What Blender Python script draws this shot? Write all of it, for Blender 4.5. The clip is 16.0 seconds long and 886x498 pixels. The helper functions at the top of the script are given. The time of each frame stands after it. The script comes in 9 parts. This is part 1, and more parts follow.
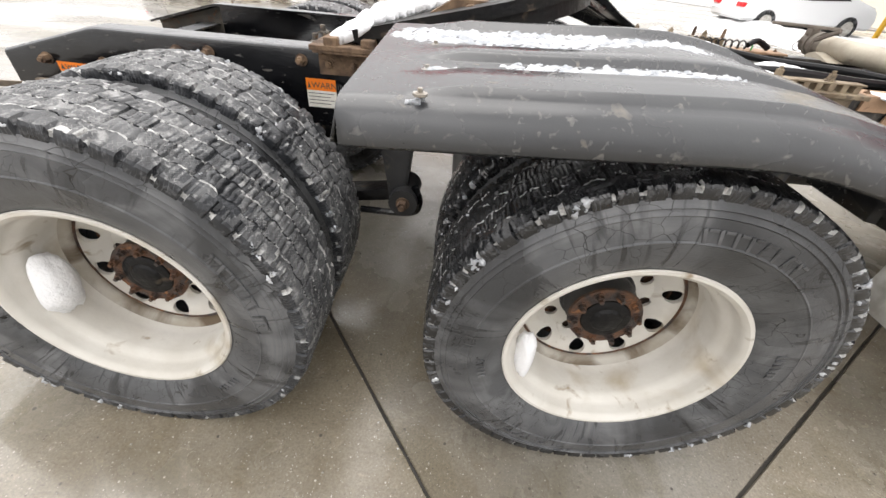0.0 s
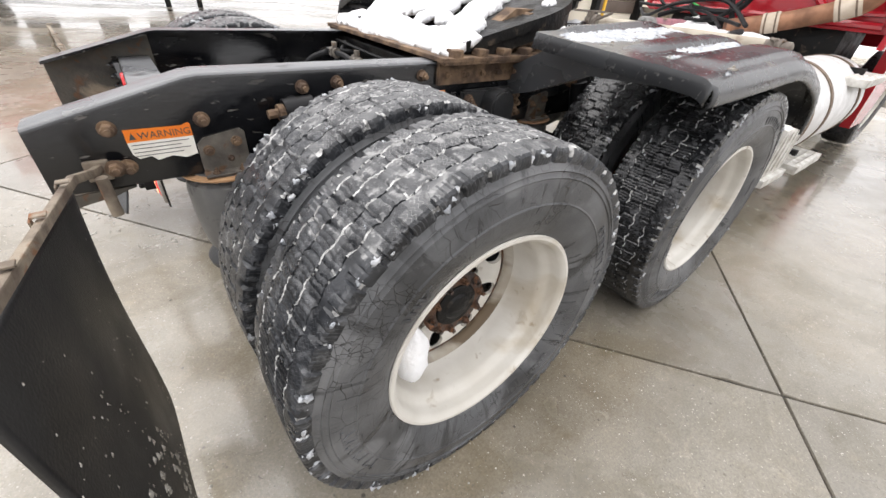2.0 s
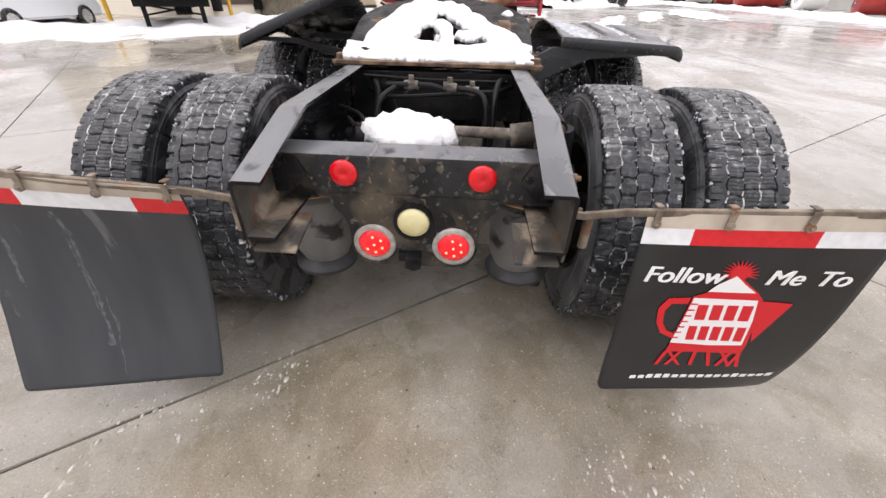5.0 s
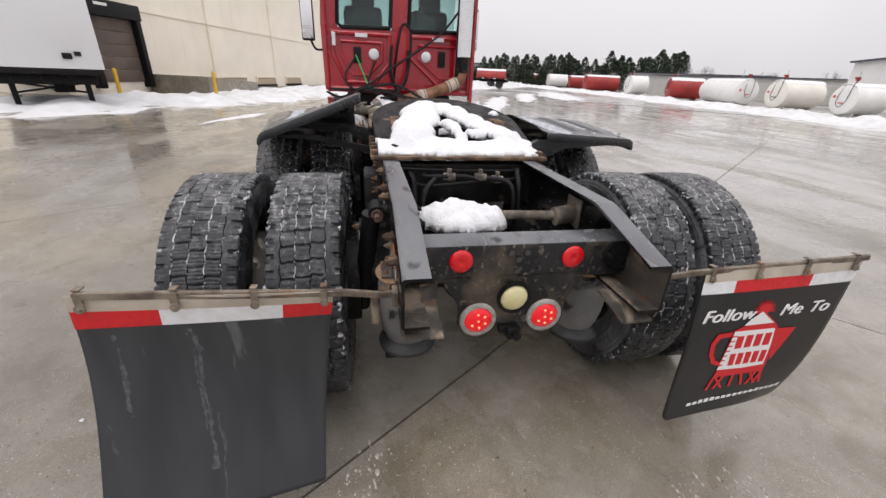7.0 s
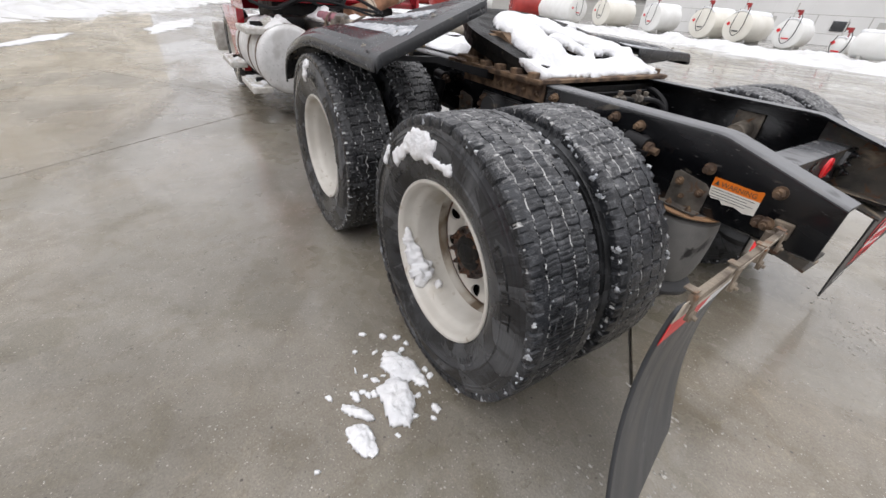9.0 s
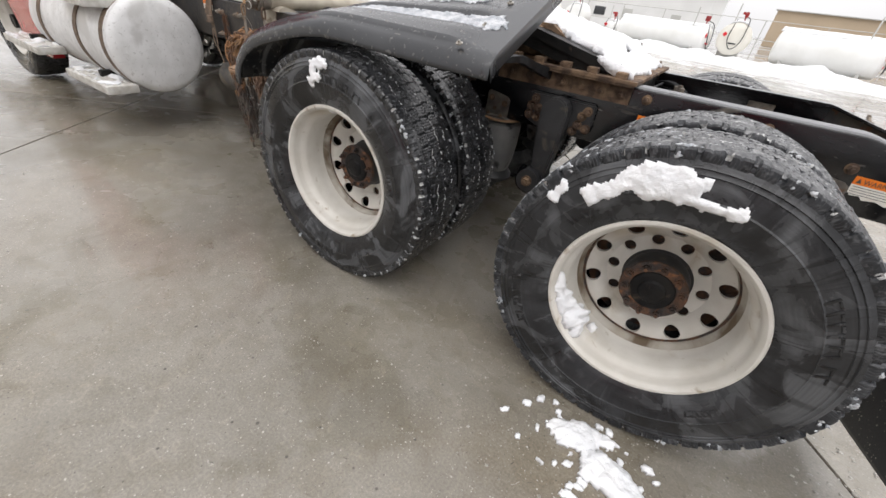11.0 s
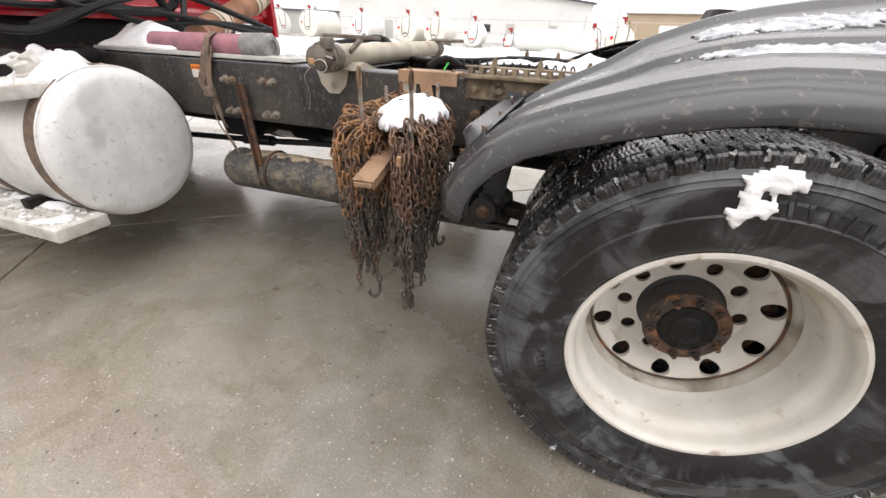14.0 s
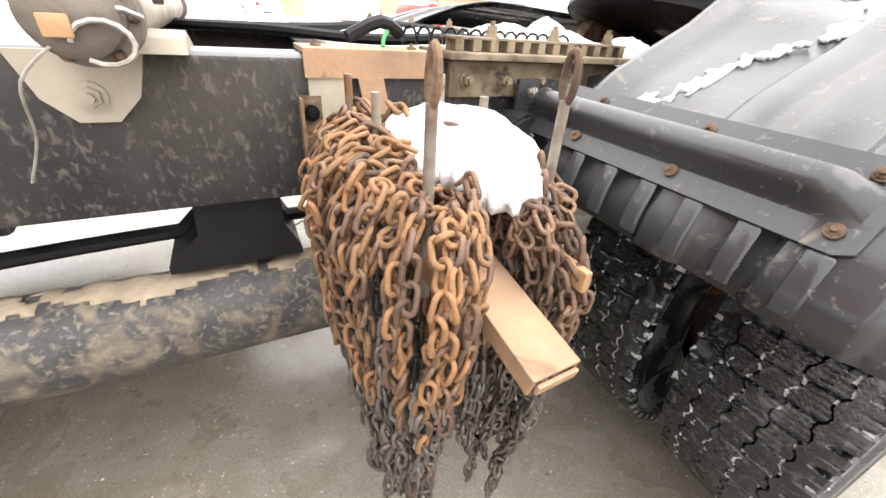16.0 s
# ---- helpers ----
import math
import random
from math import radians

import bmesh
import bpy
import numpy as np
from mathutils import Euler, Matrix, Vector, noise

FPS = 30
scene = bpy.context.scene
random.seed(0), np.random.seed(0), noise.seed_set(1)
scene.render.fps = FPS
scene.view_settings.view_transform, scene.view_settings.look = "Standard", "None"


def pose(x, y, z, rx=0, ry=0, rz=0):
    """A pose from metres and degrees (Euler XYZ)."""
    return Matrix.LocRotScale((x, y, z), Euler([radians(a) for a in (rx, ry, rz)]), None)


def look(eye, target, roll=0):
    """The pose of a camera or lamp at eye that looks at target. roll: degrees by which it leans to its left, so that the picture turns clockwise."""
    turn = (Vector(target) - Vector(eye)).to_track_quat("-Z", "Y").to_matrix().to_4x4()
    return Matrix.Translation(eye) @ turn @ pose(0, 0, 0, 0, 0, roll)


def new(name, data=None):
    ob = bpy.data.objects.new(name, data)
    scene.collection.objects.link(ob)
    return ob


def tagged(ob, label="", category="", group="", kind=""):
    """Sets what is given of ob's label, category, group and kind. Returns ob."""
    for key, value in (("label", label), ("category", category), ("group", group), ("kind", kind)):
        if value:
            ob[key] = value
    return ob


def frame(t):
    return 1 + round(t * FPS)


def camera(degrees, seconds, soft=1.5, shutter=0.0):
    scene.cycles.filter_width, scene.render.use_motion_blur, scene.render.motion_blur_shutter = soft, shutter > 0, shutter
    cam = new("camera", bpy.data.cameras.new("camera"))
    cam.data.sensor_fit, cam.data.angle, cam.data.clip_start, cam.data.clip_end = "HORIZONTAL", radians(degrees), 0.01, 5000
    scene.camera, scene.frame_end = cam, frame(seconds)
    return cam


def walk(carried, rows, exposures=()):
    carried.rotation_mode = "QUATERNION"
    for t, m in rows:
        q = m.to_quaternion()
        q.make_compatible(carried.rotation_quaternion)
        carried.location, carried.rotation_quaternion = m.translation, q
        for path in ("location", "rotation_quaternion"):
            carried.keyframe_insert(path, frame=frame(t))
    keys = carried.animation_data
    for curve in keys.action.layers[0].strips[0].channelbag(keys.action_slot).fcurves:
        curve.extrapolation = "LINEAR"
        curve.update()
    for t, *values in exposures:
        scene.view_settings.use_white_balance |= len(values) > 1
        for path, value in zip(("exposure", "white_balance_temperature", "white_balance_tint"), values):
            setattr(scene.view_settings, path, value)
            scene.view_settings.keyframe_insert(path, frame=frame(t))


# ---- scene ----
cam = camera(98.1, 16.0)
PATH = [
    (0, (0.846, -1.831, 1.282), (0.838, -0.242, 0.066), 5.3),
    (0.5, (0.462, -1.905, 1.307), (0.657, -0.328, 0.094), 4.2),
    (1, (0.103, -1.82, 1.278), (0.514, -0.259, 0.097), 3.6),
    (1.5, (-0.242, -1.765, 1.259), (0.605, -0.385, 0.084), 6.2),
    (2, (-0.538, -1.639, 1.247), (0.514, -0.384, 0.099), 5.4),
    (2.5, (-0.818, -1.447, 1.266), (0.463, -0.409, 0.134), 4.9),
    (3, (-1.095, -1.266, 1.26), (0.336, -0.461, 0.118), 6.4),
    (3.5, (-1.256, -0.964, 1.259), (0.299, -0.369, 0.151), 5.5),
    (4, (-1.463, -0.694, 1.257), (0.124, -0.364, 0.086), 4.1),
    (4.5, (-1.520, -0.368, 1.280), (0.102, -0.135, 0.136), 2.6),
    (5, (-1.602, -0.148, 1.305), (0.052, -0.066, 0.188), 1.4),
    (5.2, (-1.660, -0.080, 1.322), (0.0, -0.060, 0.200), 0.6),
    (7.3, (-1.685, 0.694, 1.422), (0.094, 0.293, 0.6), 2.7),
    (7.5, (-1.6, 0.841, 1.356), (0.108, 0.385, 0.421), 3.1),
    (8, (-1.476, 1.233, 1.295), (0.059, 0.589, 0.185), 5.5),
    (8.5, (-1.257, 1.565, 1.272), (0.19, 0.752, 0.156), 6.3),
    (8.7, (-1.129, 1.676, 1.292), (0.303, 0.814, 0.195), 5.4),
    (10.8, (-0.002, 2.281, 1.259), (0.821, 0.85, 0.13), 8.5),
    (11, (0.096, 2.3, 1.231), (0.922, 0.851, 0.127), 8.0),
    (11.5, (0.402, 2.262, 1.205), (1.249, 0.779, 0.163), 2.4),
    (12, (0.709, 2.278, 1.131), (1.389, 0.722, 0.074), 0.3),
    (12.5, (0.958, 2.256, 1.124), (1.511, 0.611, 0.13), -0.7),
    (13, (1.182, 2.14, 1.161), (1.624, 0.414, 0.254), 1.0),
    (13.5, (1.472, 2.1, 1.203), (1.932, 0.375, 0.301), 2.6),
    (14, (1.712, 2.004, 1.158), (2.24, 0.347, 0.17), 2.3),
    (14.5, (1.933, 1.782, 1.119), (2.389, 0.136, 0.079), 2.8),
    (15, (2.16, 1.616, 1.084), (2.337, -0.042, -0.02), 4.1),
    (15.3, (2.295, 1.538, 1.069), (2.222, -0.127, -0.036), 4.8),
    (15.5, (2.378, 1.468, 1.062), (2.106, -0.17, -0.052), 4.9),
    (15.8, (2.482, 1.321, 1.049), (1.894, -0.28, 0.006), 4.7),
    (16, (2.547, 1.218, 1.072), (1.723, -0.29, 0.049), 4.5),
]
walk(cam, [(t, look(eye, target, roll)) for t, eye, target, roll in PATH], [(0, 1.25, 6560, 11), (1.0, 1.28, 6520, 12), (1.5, 1.27, 6500, 12), (3.5, 0.64, 6230, 13), (5, 0.84, 6440, 17), (7.4, 0.29, 6380, 15), (8.0, 0.42, 6330, 15), (8.5, 0.43, 6280, 14), (11, 0.70, 6400, 12), (12.5, 1.10, 6590, 13), (13, 1.20, 6620, 13), (13.5, 1.10, 6570, 14), (14, 1.06, 6580, 13), (14.5, 1.30, 6620, 13), (15, 1.66, 6680, 13), (15.5, 2.08, 6700, 12), (16, 2.15, 6600, 11)])

# ---- world and sun: overcast winter day ----
world = bpy.data.worlds.new("overcast_sky")
scene.world = world
world.use_nodes = True
wn, wl = world.node_tree.nodes, world.node_tree.links
bg = wn["Background"]
sky = wn.new("ShaderNodeTexSky")
sky.sky_type, sky.sun_disc = "NISHITA", False
sky.sun_elevation, sky.sun_rotation = radians(48), radians(200)
sky.air_density, sky.dust_density = 1.0, 4.0
hs = wn.new("ShaderNodeHueSaturation")
hs.inputs["Saturation"].default_value, hs.inputs["Value"].default_value = 0.12, 0.10
wl.new(sky.outputs[0], hs.inputs["Color"])
mx = wn.new("ShaderNodeMixRGB")
mx.inputs[0].default_value = 0.8
mx.inputs[2].default_value = (0.975, 0.965, 0.955, 1)
wl.new(hs.outputs[0], mx.inputs[1])
# an overcast dome: dimmer at the horizon than overhead, with soft cloud
dome = wn.new("ShaderNodeTexGradient")
dome.texture_mapping.mapping_x, dome.texture_mapping.mapping_y, dome.texture_mapping.mapping_z = "Z", "X", "Y"
lift_ = wn.new("ShaderNodeMapRange")
for i_, v_ in enumerate((0.0, 1.0, 0.67, 1.19)):
    lift_.inputs[i_ + 1].default_value = v_
wl.new(dome.outputs[1], lift_.inputs[0])
cloud = wn.new("ShaderNodeTexNoise")
cloud.inputs["Scale"].default_value, cloud.inputs["Detail"].default_value = 1.6, 4.0
soft_ = wn.new("ShaderNodeMapRange")
for i_, v_ in enumerate((0.35, 0.65, 0.93, 1.07)):
    soft_.inputs[i_ + 1].default_value = v_
wl.new(cloud.outputs[0], soft_.inputs[0])
both = wn.new("ShaderNodeMath")
both.operation = "MULTIPLY"
wl.new(lift_.outputs[0], both.inputs[0])
wl.new(soft_.outputs[0], both.inputs[1])
wl.new(mx.outputs[0], bg.inputs[0])
wl.new(both.outputs[0], bg.inputs[1])
sun_data = bpy.data.lights.new("sun", "SUN")
sun_data.energy, sun_data.angle, sun_data.color = 0.9, radians(60), (1.0, 0.97, 0.93)
sun = new("sun", sun_data)
sun.matrix_world = look((-4, 6, 14), (0, 0, 0))

# ---- materials ----


def mat(name, a, b=None, scale=6.0, detail=5.0, mix=(0.35, 0.65), rough=(0.5, 0.7), metal=0.0,
        bump=0.0, bscale=60.0, spots=None, spec=0.5, coat=0.0, stretch=None, spots2=None, cracks=None):
    """Two colours mixed by noise in world space, optional spots of a third, rough from the same noise, fine bump."""
    m = bpy.data.materials.new(name)
    m.use_nodes = True
    n, l = m.node_tree.nodes, m.node_tree.links
    p = n["Principled BSDF"]
    geo = n.new("ShaderNodeNewGeometry")
    src = geo.outputs["Position"]
    if stretch:
        mp = n.new("ShaderNodeMapping")
        mp.inputs["Scale"].default_value = stretch
        l.new(src, mp.inputs["Vector"])
        src = mp.outputs[0]

    def noise_of(s, d, lo, hi, dist=0.0):
        t = n.new("ShaderNodeTexNoise")
        t.inputs["Scale"].default_value, t.inputs["Detail"].default_value = s, d
        t.inputs["Distortion"].default_value = dist
        l.new(src, t.inputs["Vector"])
        r = n.new("ShaderNodeMapRange")
        r.inputs[1].default_value, r.inputs[2].default_value = lo, hi
        l.new(t.outputs[0], r.inputs[0])
        return r.outputs[0]

    f = noise_of(scale, detail, *mix)
    c = n.new("ShaderNodeMixRGB")
    c.inputs[1].default_value = (*a, 1)
    c.inputs[2].default_value = (*(b or a), 1)
    l.new(f, c.inputs[0])
    col = c.outputs[0]
    rr = n.new("ShaderNodeMapRange")
    rr.inputs[3].default_value, rr.inputs[4].default_value = rough
    l.new(f, rr.inputs[0])
    rough_out = rr.outputs[0]
    for sp in (spots, spots2):
        if not sp:
            continue
        sc, s, lo, hi, srough = sp
        g = noise_of(s, 6.0, lo, hi, 0.6)
        c2 = n.new("ShaderNodeMixRGB")
        l.new(g, c2.inputs[0])
        l.new(col, c2.inputs[1])
        c2.inputs[2].default_value = (*sc, 1)
        col = c2.outputs[0]
        r2 = n.new("ShaderNodeMix")
        l.new(g, r2.inputs[0])
        l.new(rough_out, r2.inputs[2])
        r2.inputs[3].default_value = srough
        rough_out = r2.outputs[0]
    if cracks:
        cs, cw, cc, cm = cracks
        warp = n.new("ShaderNodeTexNoise")
        warp.inputs["Scale"].default_value = cs * 1.7
        l.new(src, warp.inputs["Vector"])
        add = n.new("ShaderNodeMixRGB")
        add.blend_type, add.inputs[0].default_value = "ADD", 0.16
        l.new(src, add.inputs[1])
        l.new(warp.outputs[1], add.inputs[2])
        vo = n.new("ShaderNodeTexVoronoi")
        vo.feature = "DISTANCE_TO_EDGE"
        vo.inputs["Scale"].default_value = cs
        l.new(add.outputs[0], vo.inputs["Vector"])
        r3 = n.new("ShaderNodeMapRange")
        r3.inputs[1].default_value, r3.inputs[2].default_value = cw, cw * 0.3
        l.new(vo.outputs[0], r3.inputs[0])
        mask = noise_of(cs * 0.6, 3.0, cm, cm + 0.06)
        mul = n.new("ShaderNodeMath")
        mul.operation = "MULTIPLY"
        l.new(r3.outputs[0], mul.inputs[0])
        l.new(mask, mul.inputs[1])
        c3 = n.new("ShaderNodeMixRGB")
        l.new(mul.outputs[0], c3.inputs[0])
        l.new(col, c3.inputs[1])
        c3.inputs[2].default_value = (*cc, 1)
        col = c3.outputs[0]
    l.new(col, p.inputs["Base Color"])
    l.new(rough_out, p.inputs["Roughness"])
    p.inputs["Metallic"].default_value = metal
    p.inputs["Specular IOR Level"].default_value = spec
    p.inputs["Coat Weight"].default_value = coat
    if bump:
        t = n.new("ShaderNodeTexNoise")
        t.inputs["Scale"].default_value, t.inputs["Detail"].default_value = bscale, 6.0
        l.new(src, t.inputs["Vector"])
        bp = n.new("ShaderNodeBump")
        bp.inputs["Strength"].default_value, bp.inputs["Distance"].default_value = bump, 0.01
        l.new(t.outputs[0], bp.inputs["Height"])
        l.new(bp.outputs[0], p.inputs["Normal"])
    return m


RUST = (0.16, 0.075, 0.035)
M = {
    "yard": mat("yard_ground", (0.10, 0.09, 0.08), (0.07, 0.065, 0.06), 2, 5, rough=(0.3, 0.6), bump=0.3, bscale=40),
    "far_ground": mat("far_ground", (0.33, 0.32, 0.30), (0.22, 0.21, 0.19), 0.12, 8, (0.4, 0.6), (0.30, 0.12), bump=0.2, bscale=20),
    "snow": mat("snow", (0.84, 0.842, 0.85), (0.72, 0.73, 0.75), 9, 6, rough=(0.6, 0.8), bump=0.6, bscale=70, spec=0.3),
    "crust": mat("crusted_snow", (0.60, 0.61, 0.63), (0.34, 0.36, 0.39), 30, 7, (0.36, 0.62), (0.45, 0.7), bump=0.9, bscale=110, spec=0.35),
    "wetslush": mat("wet_grey_slush", (0.50, 0.48, 0.44), (0.26, 0.245, 0.215), 40, 5, rough=(0.15, 0.35), bump=0.3, bscale=120, spec=0.5),
    "mudtan": mat("pale_tan_mud", (0.34, 0.275, 0.20), (0.24, 0.19, 0.135), 24, 6, rough=(0.8, 0.9), bump=0.4, bscale=120),
    "mud": mat("dried_tan_mud", (0.25, 0.215, 0.165), (0.16, 0.14, 0.115), 30, 5, rough=(0.8, 0.9), bump=0.3, bscale=150),
    "slush": mat("dirty_snow", (0.74, 0.75, 0.77), (0.60, 0.60, 0.59), 1.4, 9, rough=(0.5, 0.8), bump=0.8, bscale=14, spec=0.3),
    "treadsnow": mat("slush_packed_in_tread", (0.60, 0.60, 0.59), (0.22, 0.22, 0.215), 38, 6, (0.36, 0.64), (0.5, 0.75), bump=0.9, bscale=150, spec=0.3),

    "wheel": mat("white_painted_wheel_steel", (0.62, 0.60, 0.555), (0.53, 0.505, 0.455), 8, 6, rough=(0.4, 0.55), bump=0.06, bscale=90,
                 spots=((0.40, 0.345, 0.26), 5, 0.56, 0.74, 0.6), spots2=((0.27, 0.21, 0.14), 17, 0.63, 0.76, 0.7)),
    "wheelgrime": mat("grimy_wheel_paint", (0.50, 0.475, 0.425), (0.36, 0.32, 0.26), 9, 6, rough=(0.45, 0.65), bump=0.1, bscale=90,
                      spots=((0.13, 0.095, 0.06), 7, 0.44, 0.62, 0.75)),
    "hub": mat("rusty_hub", (0.12, 0.062, 0.036), (0.045, 0.036, 0.033), 26, 6, (0.42, 0.58), (0.7, 0.5), 0.3, bump=0.6, bscale=120,
               spots=((0.28, 0.13, 0.06), 34, 0.58, 0.70, 0.85)),
    "black": mat("black_frame_paint", (0.004, 0.0043, 0.0052), (0.009, 0.0095, 0.011), 6, 7, (0.4, 0.65), (0.12, 0.30), bump=0.05, bscale=80, spec=0.6,
                 spots=((0.12, 0.10, 0.075), 9, 0.67, 0.80, 0.8), spots2=((0.10, 0.09, 0.075), 55, 0.67, 0.78, 0.8)),
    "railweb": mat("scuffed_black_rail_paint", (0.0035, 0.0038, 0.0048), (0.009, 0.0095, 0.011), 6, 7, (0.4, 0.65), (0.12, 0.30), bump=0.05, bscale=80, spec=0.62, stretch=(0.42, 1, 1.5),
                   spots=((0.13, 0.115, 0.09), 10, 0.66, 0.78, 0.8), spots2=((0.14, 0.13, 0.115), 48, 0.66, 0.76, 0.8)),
    # pale base paints the sky's reflection on upper faces; the spots are scuffs
    "railtop": mat("sky_sheen_scuffed_rail_flange", (0.085, 0.088, 0.094), (0.150, 0.154, 0.160), 5, 7, (0.38, 0.64), (0.22, 0.42), bump=0.08, bscale=80, spec=0.6, stretch=(0.5, 1, 1),
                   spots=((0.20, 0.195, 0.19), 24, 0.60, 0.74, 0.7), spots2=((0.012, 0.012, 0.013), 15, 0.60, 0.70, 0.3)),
    "scuffplate": mat("scuffed_muddy_steel_plate", (0.15, 0.135, 0.115), (0.07, 0.062, 0.054), 16, 7, (0.4, 0.62), (0.4, 0.65), 0.1, bump=0.2, bscale=90,
                      spots=((0.12, 0.07, 0.04), 26, 0.58, 0.68, 0.85)),
    "blackdirt": mat("dirty_black_steel", (0.004, 0.004, 0.0045), (0.015, 0.0135, 0.0115), 11, 7, (0.45, 0.7), (0.4, 0.75), bump=0.3, bscale=70, spec=0.22,
                     spots=((0.115, 0.088, 0.062), 13, 0.61, 0.76, 0.8)),
    "mudblack": mat("mud_speckled_black_paint", (0.020, 0.020, 0.022), (0.070, 0.063, 0.054), 4, 10, (0.36, 0.66), (0.35, 0.65), bump=0.3, bscale=90, spec=0.3, stretch=(1, 1, 0.6),
                    spots=((0.115, 0.104, 0.088), 85, 0.55, 0.70, 0.85), spots2=((0.11, 0.10, 0.085), 40, 0.64, 0.82, 0.85)),
    "cliptan": mat("tan_rusted_plate", (0.36, 0.225, 0.135), (0.25, 0.165, 0.105), 10, 7, (0.4, 0.65), (0.55, 0.8), 0.1, bump=0.2, bscale=90,
                   spots=((0.16, 0.10, 0.065), 20, 0.60, 0.72, 0.85)),
    "saddletan": mat("tan_dirty_steel", (0.25, 0.20, 0.135), (0.13, 0.095, 0.06), 15, 7, (0.4, 0.62), (0.6, 0.85), 0.1, bump=0.3, bscale=100,
                     spots=((0.06, 0.045, 0.035), 24, 0.58, 0.70, 0.85)),
    "muddytank": mat("mud_crusted_black_tank", (0.030, 0.031, 0.034), (0.075, 0.072, 0.068), 6, 8, (0.36, 0.62), (0.35, 0.6), bump=0.3, bscale=80, spec=0.35,
                     spots=((0.17, 0.15, 0.12), 70, 0.52, 0.68, 0.85), spots2=((0.20, 0.165, 0.12), 16, 0.50, 0.74, 0.9)),
    "panelmud": mat("mud_stained_black_panel", (0.005, 0.0053, 0.0062), (0.016, 0.016, 0.0165), 8, 7, (0.4, 0.65), (0.2, 0.5), bump=0.2, bscale=80, spec=0.4,
                    spots=((0.12, 0.095, 0.065), 6, 0.48, 0.74, 0.85), spots2=((0.20, 0.165, 0.12), 44, 0.60, 0.74, 0.85)),
    "tailmud": mat("mud_caked_black_steel", (0.030, 0.029, 0.028), (0.085, 0.076, 0.062), 9, 8, (0.38, 0.62), (0.45, 0.75), bump=0.4, bscale=70, spec=0.35,
                   spots=((0.26, 0.21, 0.155), 7, 0.58, 0.68, 0.9), spots2=((0.11, 0.055, 0.03), 22, 0.58, 0.68, 0.85)),
    "castiron": mat("dusty_cast_iron", (0.018, 0.0187, 0.020), (0.038, 0.038, 0.039), 7, 6, (0.4, 0.62), (0.4, 0.6), bump=0.15, bscale=160, spec=0.4,
                    spots=((0.10, 0.085, 0.065), 12, 0.62, 0.74, 0.8)),
    "lampring": mat("dull_steel_ring", (0.42, 0.40, 0.37), (0.28, 0.26, 0.23), 40, 5, rough=(0.45, 0.65), metal=0.2, bump=0.1, bscale=150),
    "muddysteel": mat("muddy_grey_steel", (0.21, 0.185, 0.15), (0.08, 0.07, 0.06), 14, 7, (0.4, 0.6), (0.5, 0.75), bump=0.3, bscale=90, spec=0.3,
                      spots=((0.14, 0.07, 0.035), 22, 0.58, 0.70, 0.85)),
    "airbag": mat("dusty_grey_rubber", (0.12, 0.12, 0.118), (0.18, 0.176, 0.168), 7, 6, (0.4, 0.62), (0.45, 0.6), bump=0.15, bscale=120, spec=0.3,
                  spots=((0.02, 0.02, 0.021), 9, 0.58, 0.66, 0.35)),
    "plastic": mat("grey_black_fender_plastic", (0.032, 0.0335, 0.0365), (0.054, 0.056, 0.0595), 3, 6, (0.35, 0.65), (0.18, 0.34), bump=0.04, bscale=260, spec=0.56,
                   spots=((0.19, 0.17, 0.14), 22, 0.67, 0.78, 0.7), spots2=((0.16, 0.155, 0.145), 60, 0.62, 0.78, 0.6)),
    "rust": mat("rusty_steel", (0.20, 0.130, 0.078), (0.075, 0.048, 0.033), 18, 7, (0.4, 0.6), (0.75, 0.9), 0.15, bump=0.5, bscale=110),
    "tanrust": mat("tan_rusted_steel", (0.42, 0.25, 0.13), (0.26, 0.155, 0.09), 12, 6, (0.4, 0.65), (0.6, 0.8), 0.1, bump=0.2, bscale=90),
    "chain": mat("rusty_chain", (0.20, 0.122, 0.078), (0.115, 0.074, 0.056), 16, 5, (0.42, 0.6), (0.5, 0.75), 0.4, bump=0.35, bscale=300),
    "chaindark": mat("dark_chain_steel", (0.15, 0.128, 0.112), (0.085, 0.072, 0.063), 16, 5, (0.42, 0.6), (0.4, 0.6), 0.5, bump=0.3, bscale=300),
    "chainorange": mat("orange_rusted_chain", (0.29, 0.150, 0.070), (0.215, 0.125, 0.062), 14, 5, (0.42, 0.6), (0.65, 0.85), 0.15, bump=0.35, bscale=300),
    "hose": mat("black_rubber_hose", (0.005, 0.005, 0.0056), (0.011, 0.011, 0.012), 20, 4, rough=(0.35, 0.6), spec=0.22),
    "green": mat("green_hose", (0.05, 0.42, 0.09), None, 5, rough=(0.4, 0.5)),
    "pipe": mat("beige_painted_pipe", (0.40, 0.36, 0.29), (0.30, 0.265, 0.21), 8, 6, rough=(0.5, 0.7), bump=0.15, bscale=70,
                spots=((0.20, 0.15, 0.11), 14, 0.62, 0.75, 0.8)),
    "pipeflange": mat("dull_brown_flange", (0.20, 0.175, 0.145), (0.12, 0.10, 0.085), 14, 6, rough=(0.55, 0.75), metal=0.2, bump=0.3, bscale=90),
    "alu": mat("frosted_aluminium_tank", (0.70, 0.70, 0.70), (0.61, 0.61, 0.605), 10, 7, (0.38, 0.62), (0.42, 0.6), 0.15, bump=0.06, bscale=120,
               spots=((0.47, 0.465, 0.455), 48, 0.60, 0.70, 0.6), spots2=((0.52, 0.515, 0.505), 2.6, 0.53, 0.60, 0.35)),
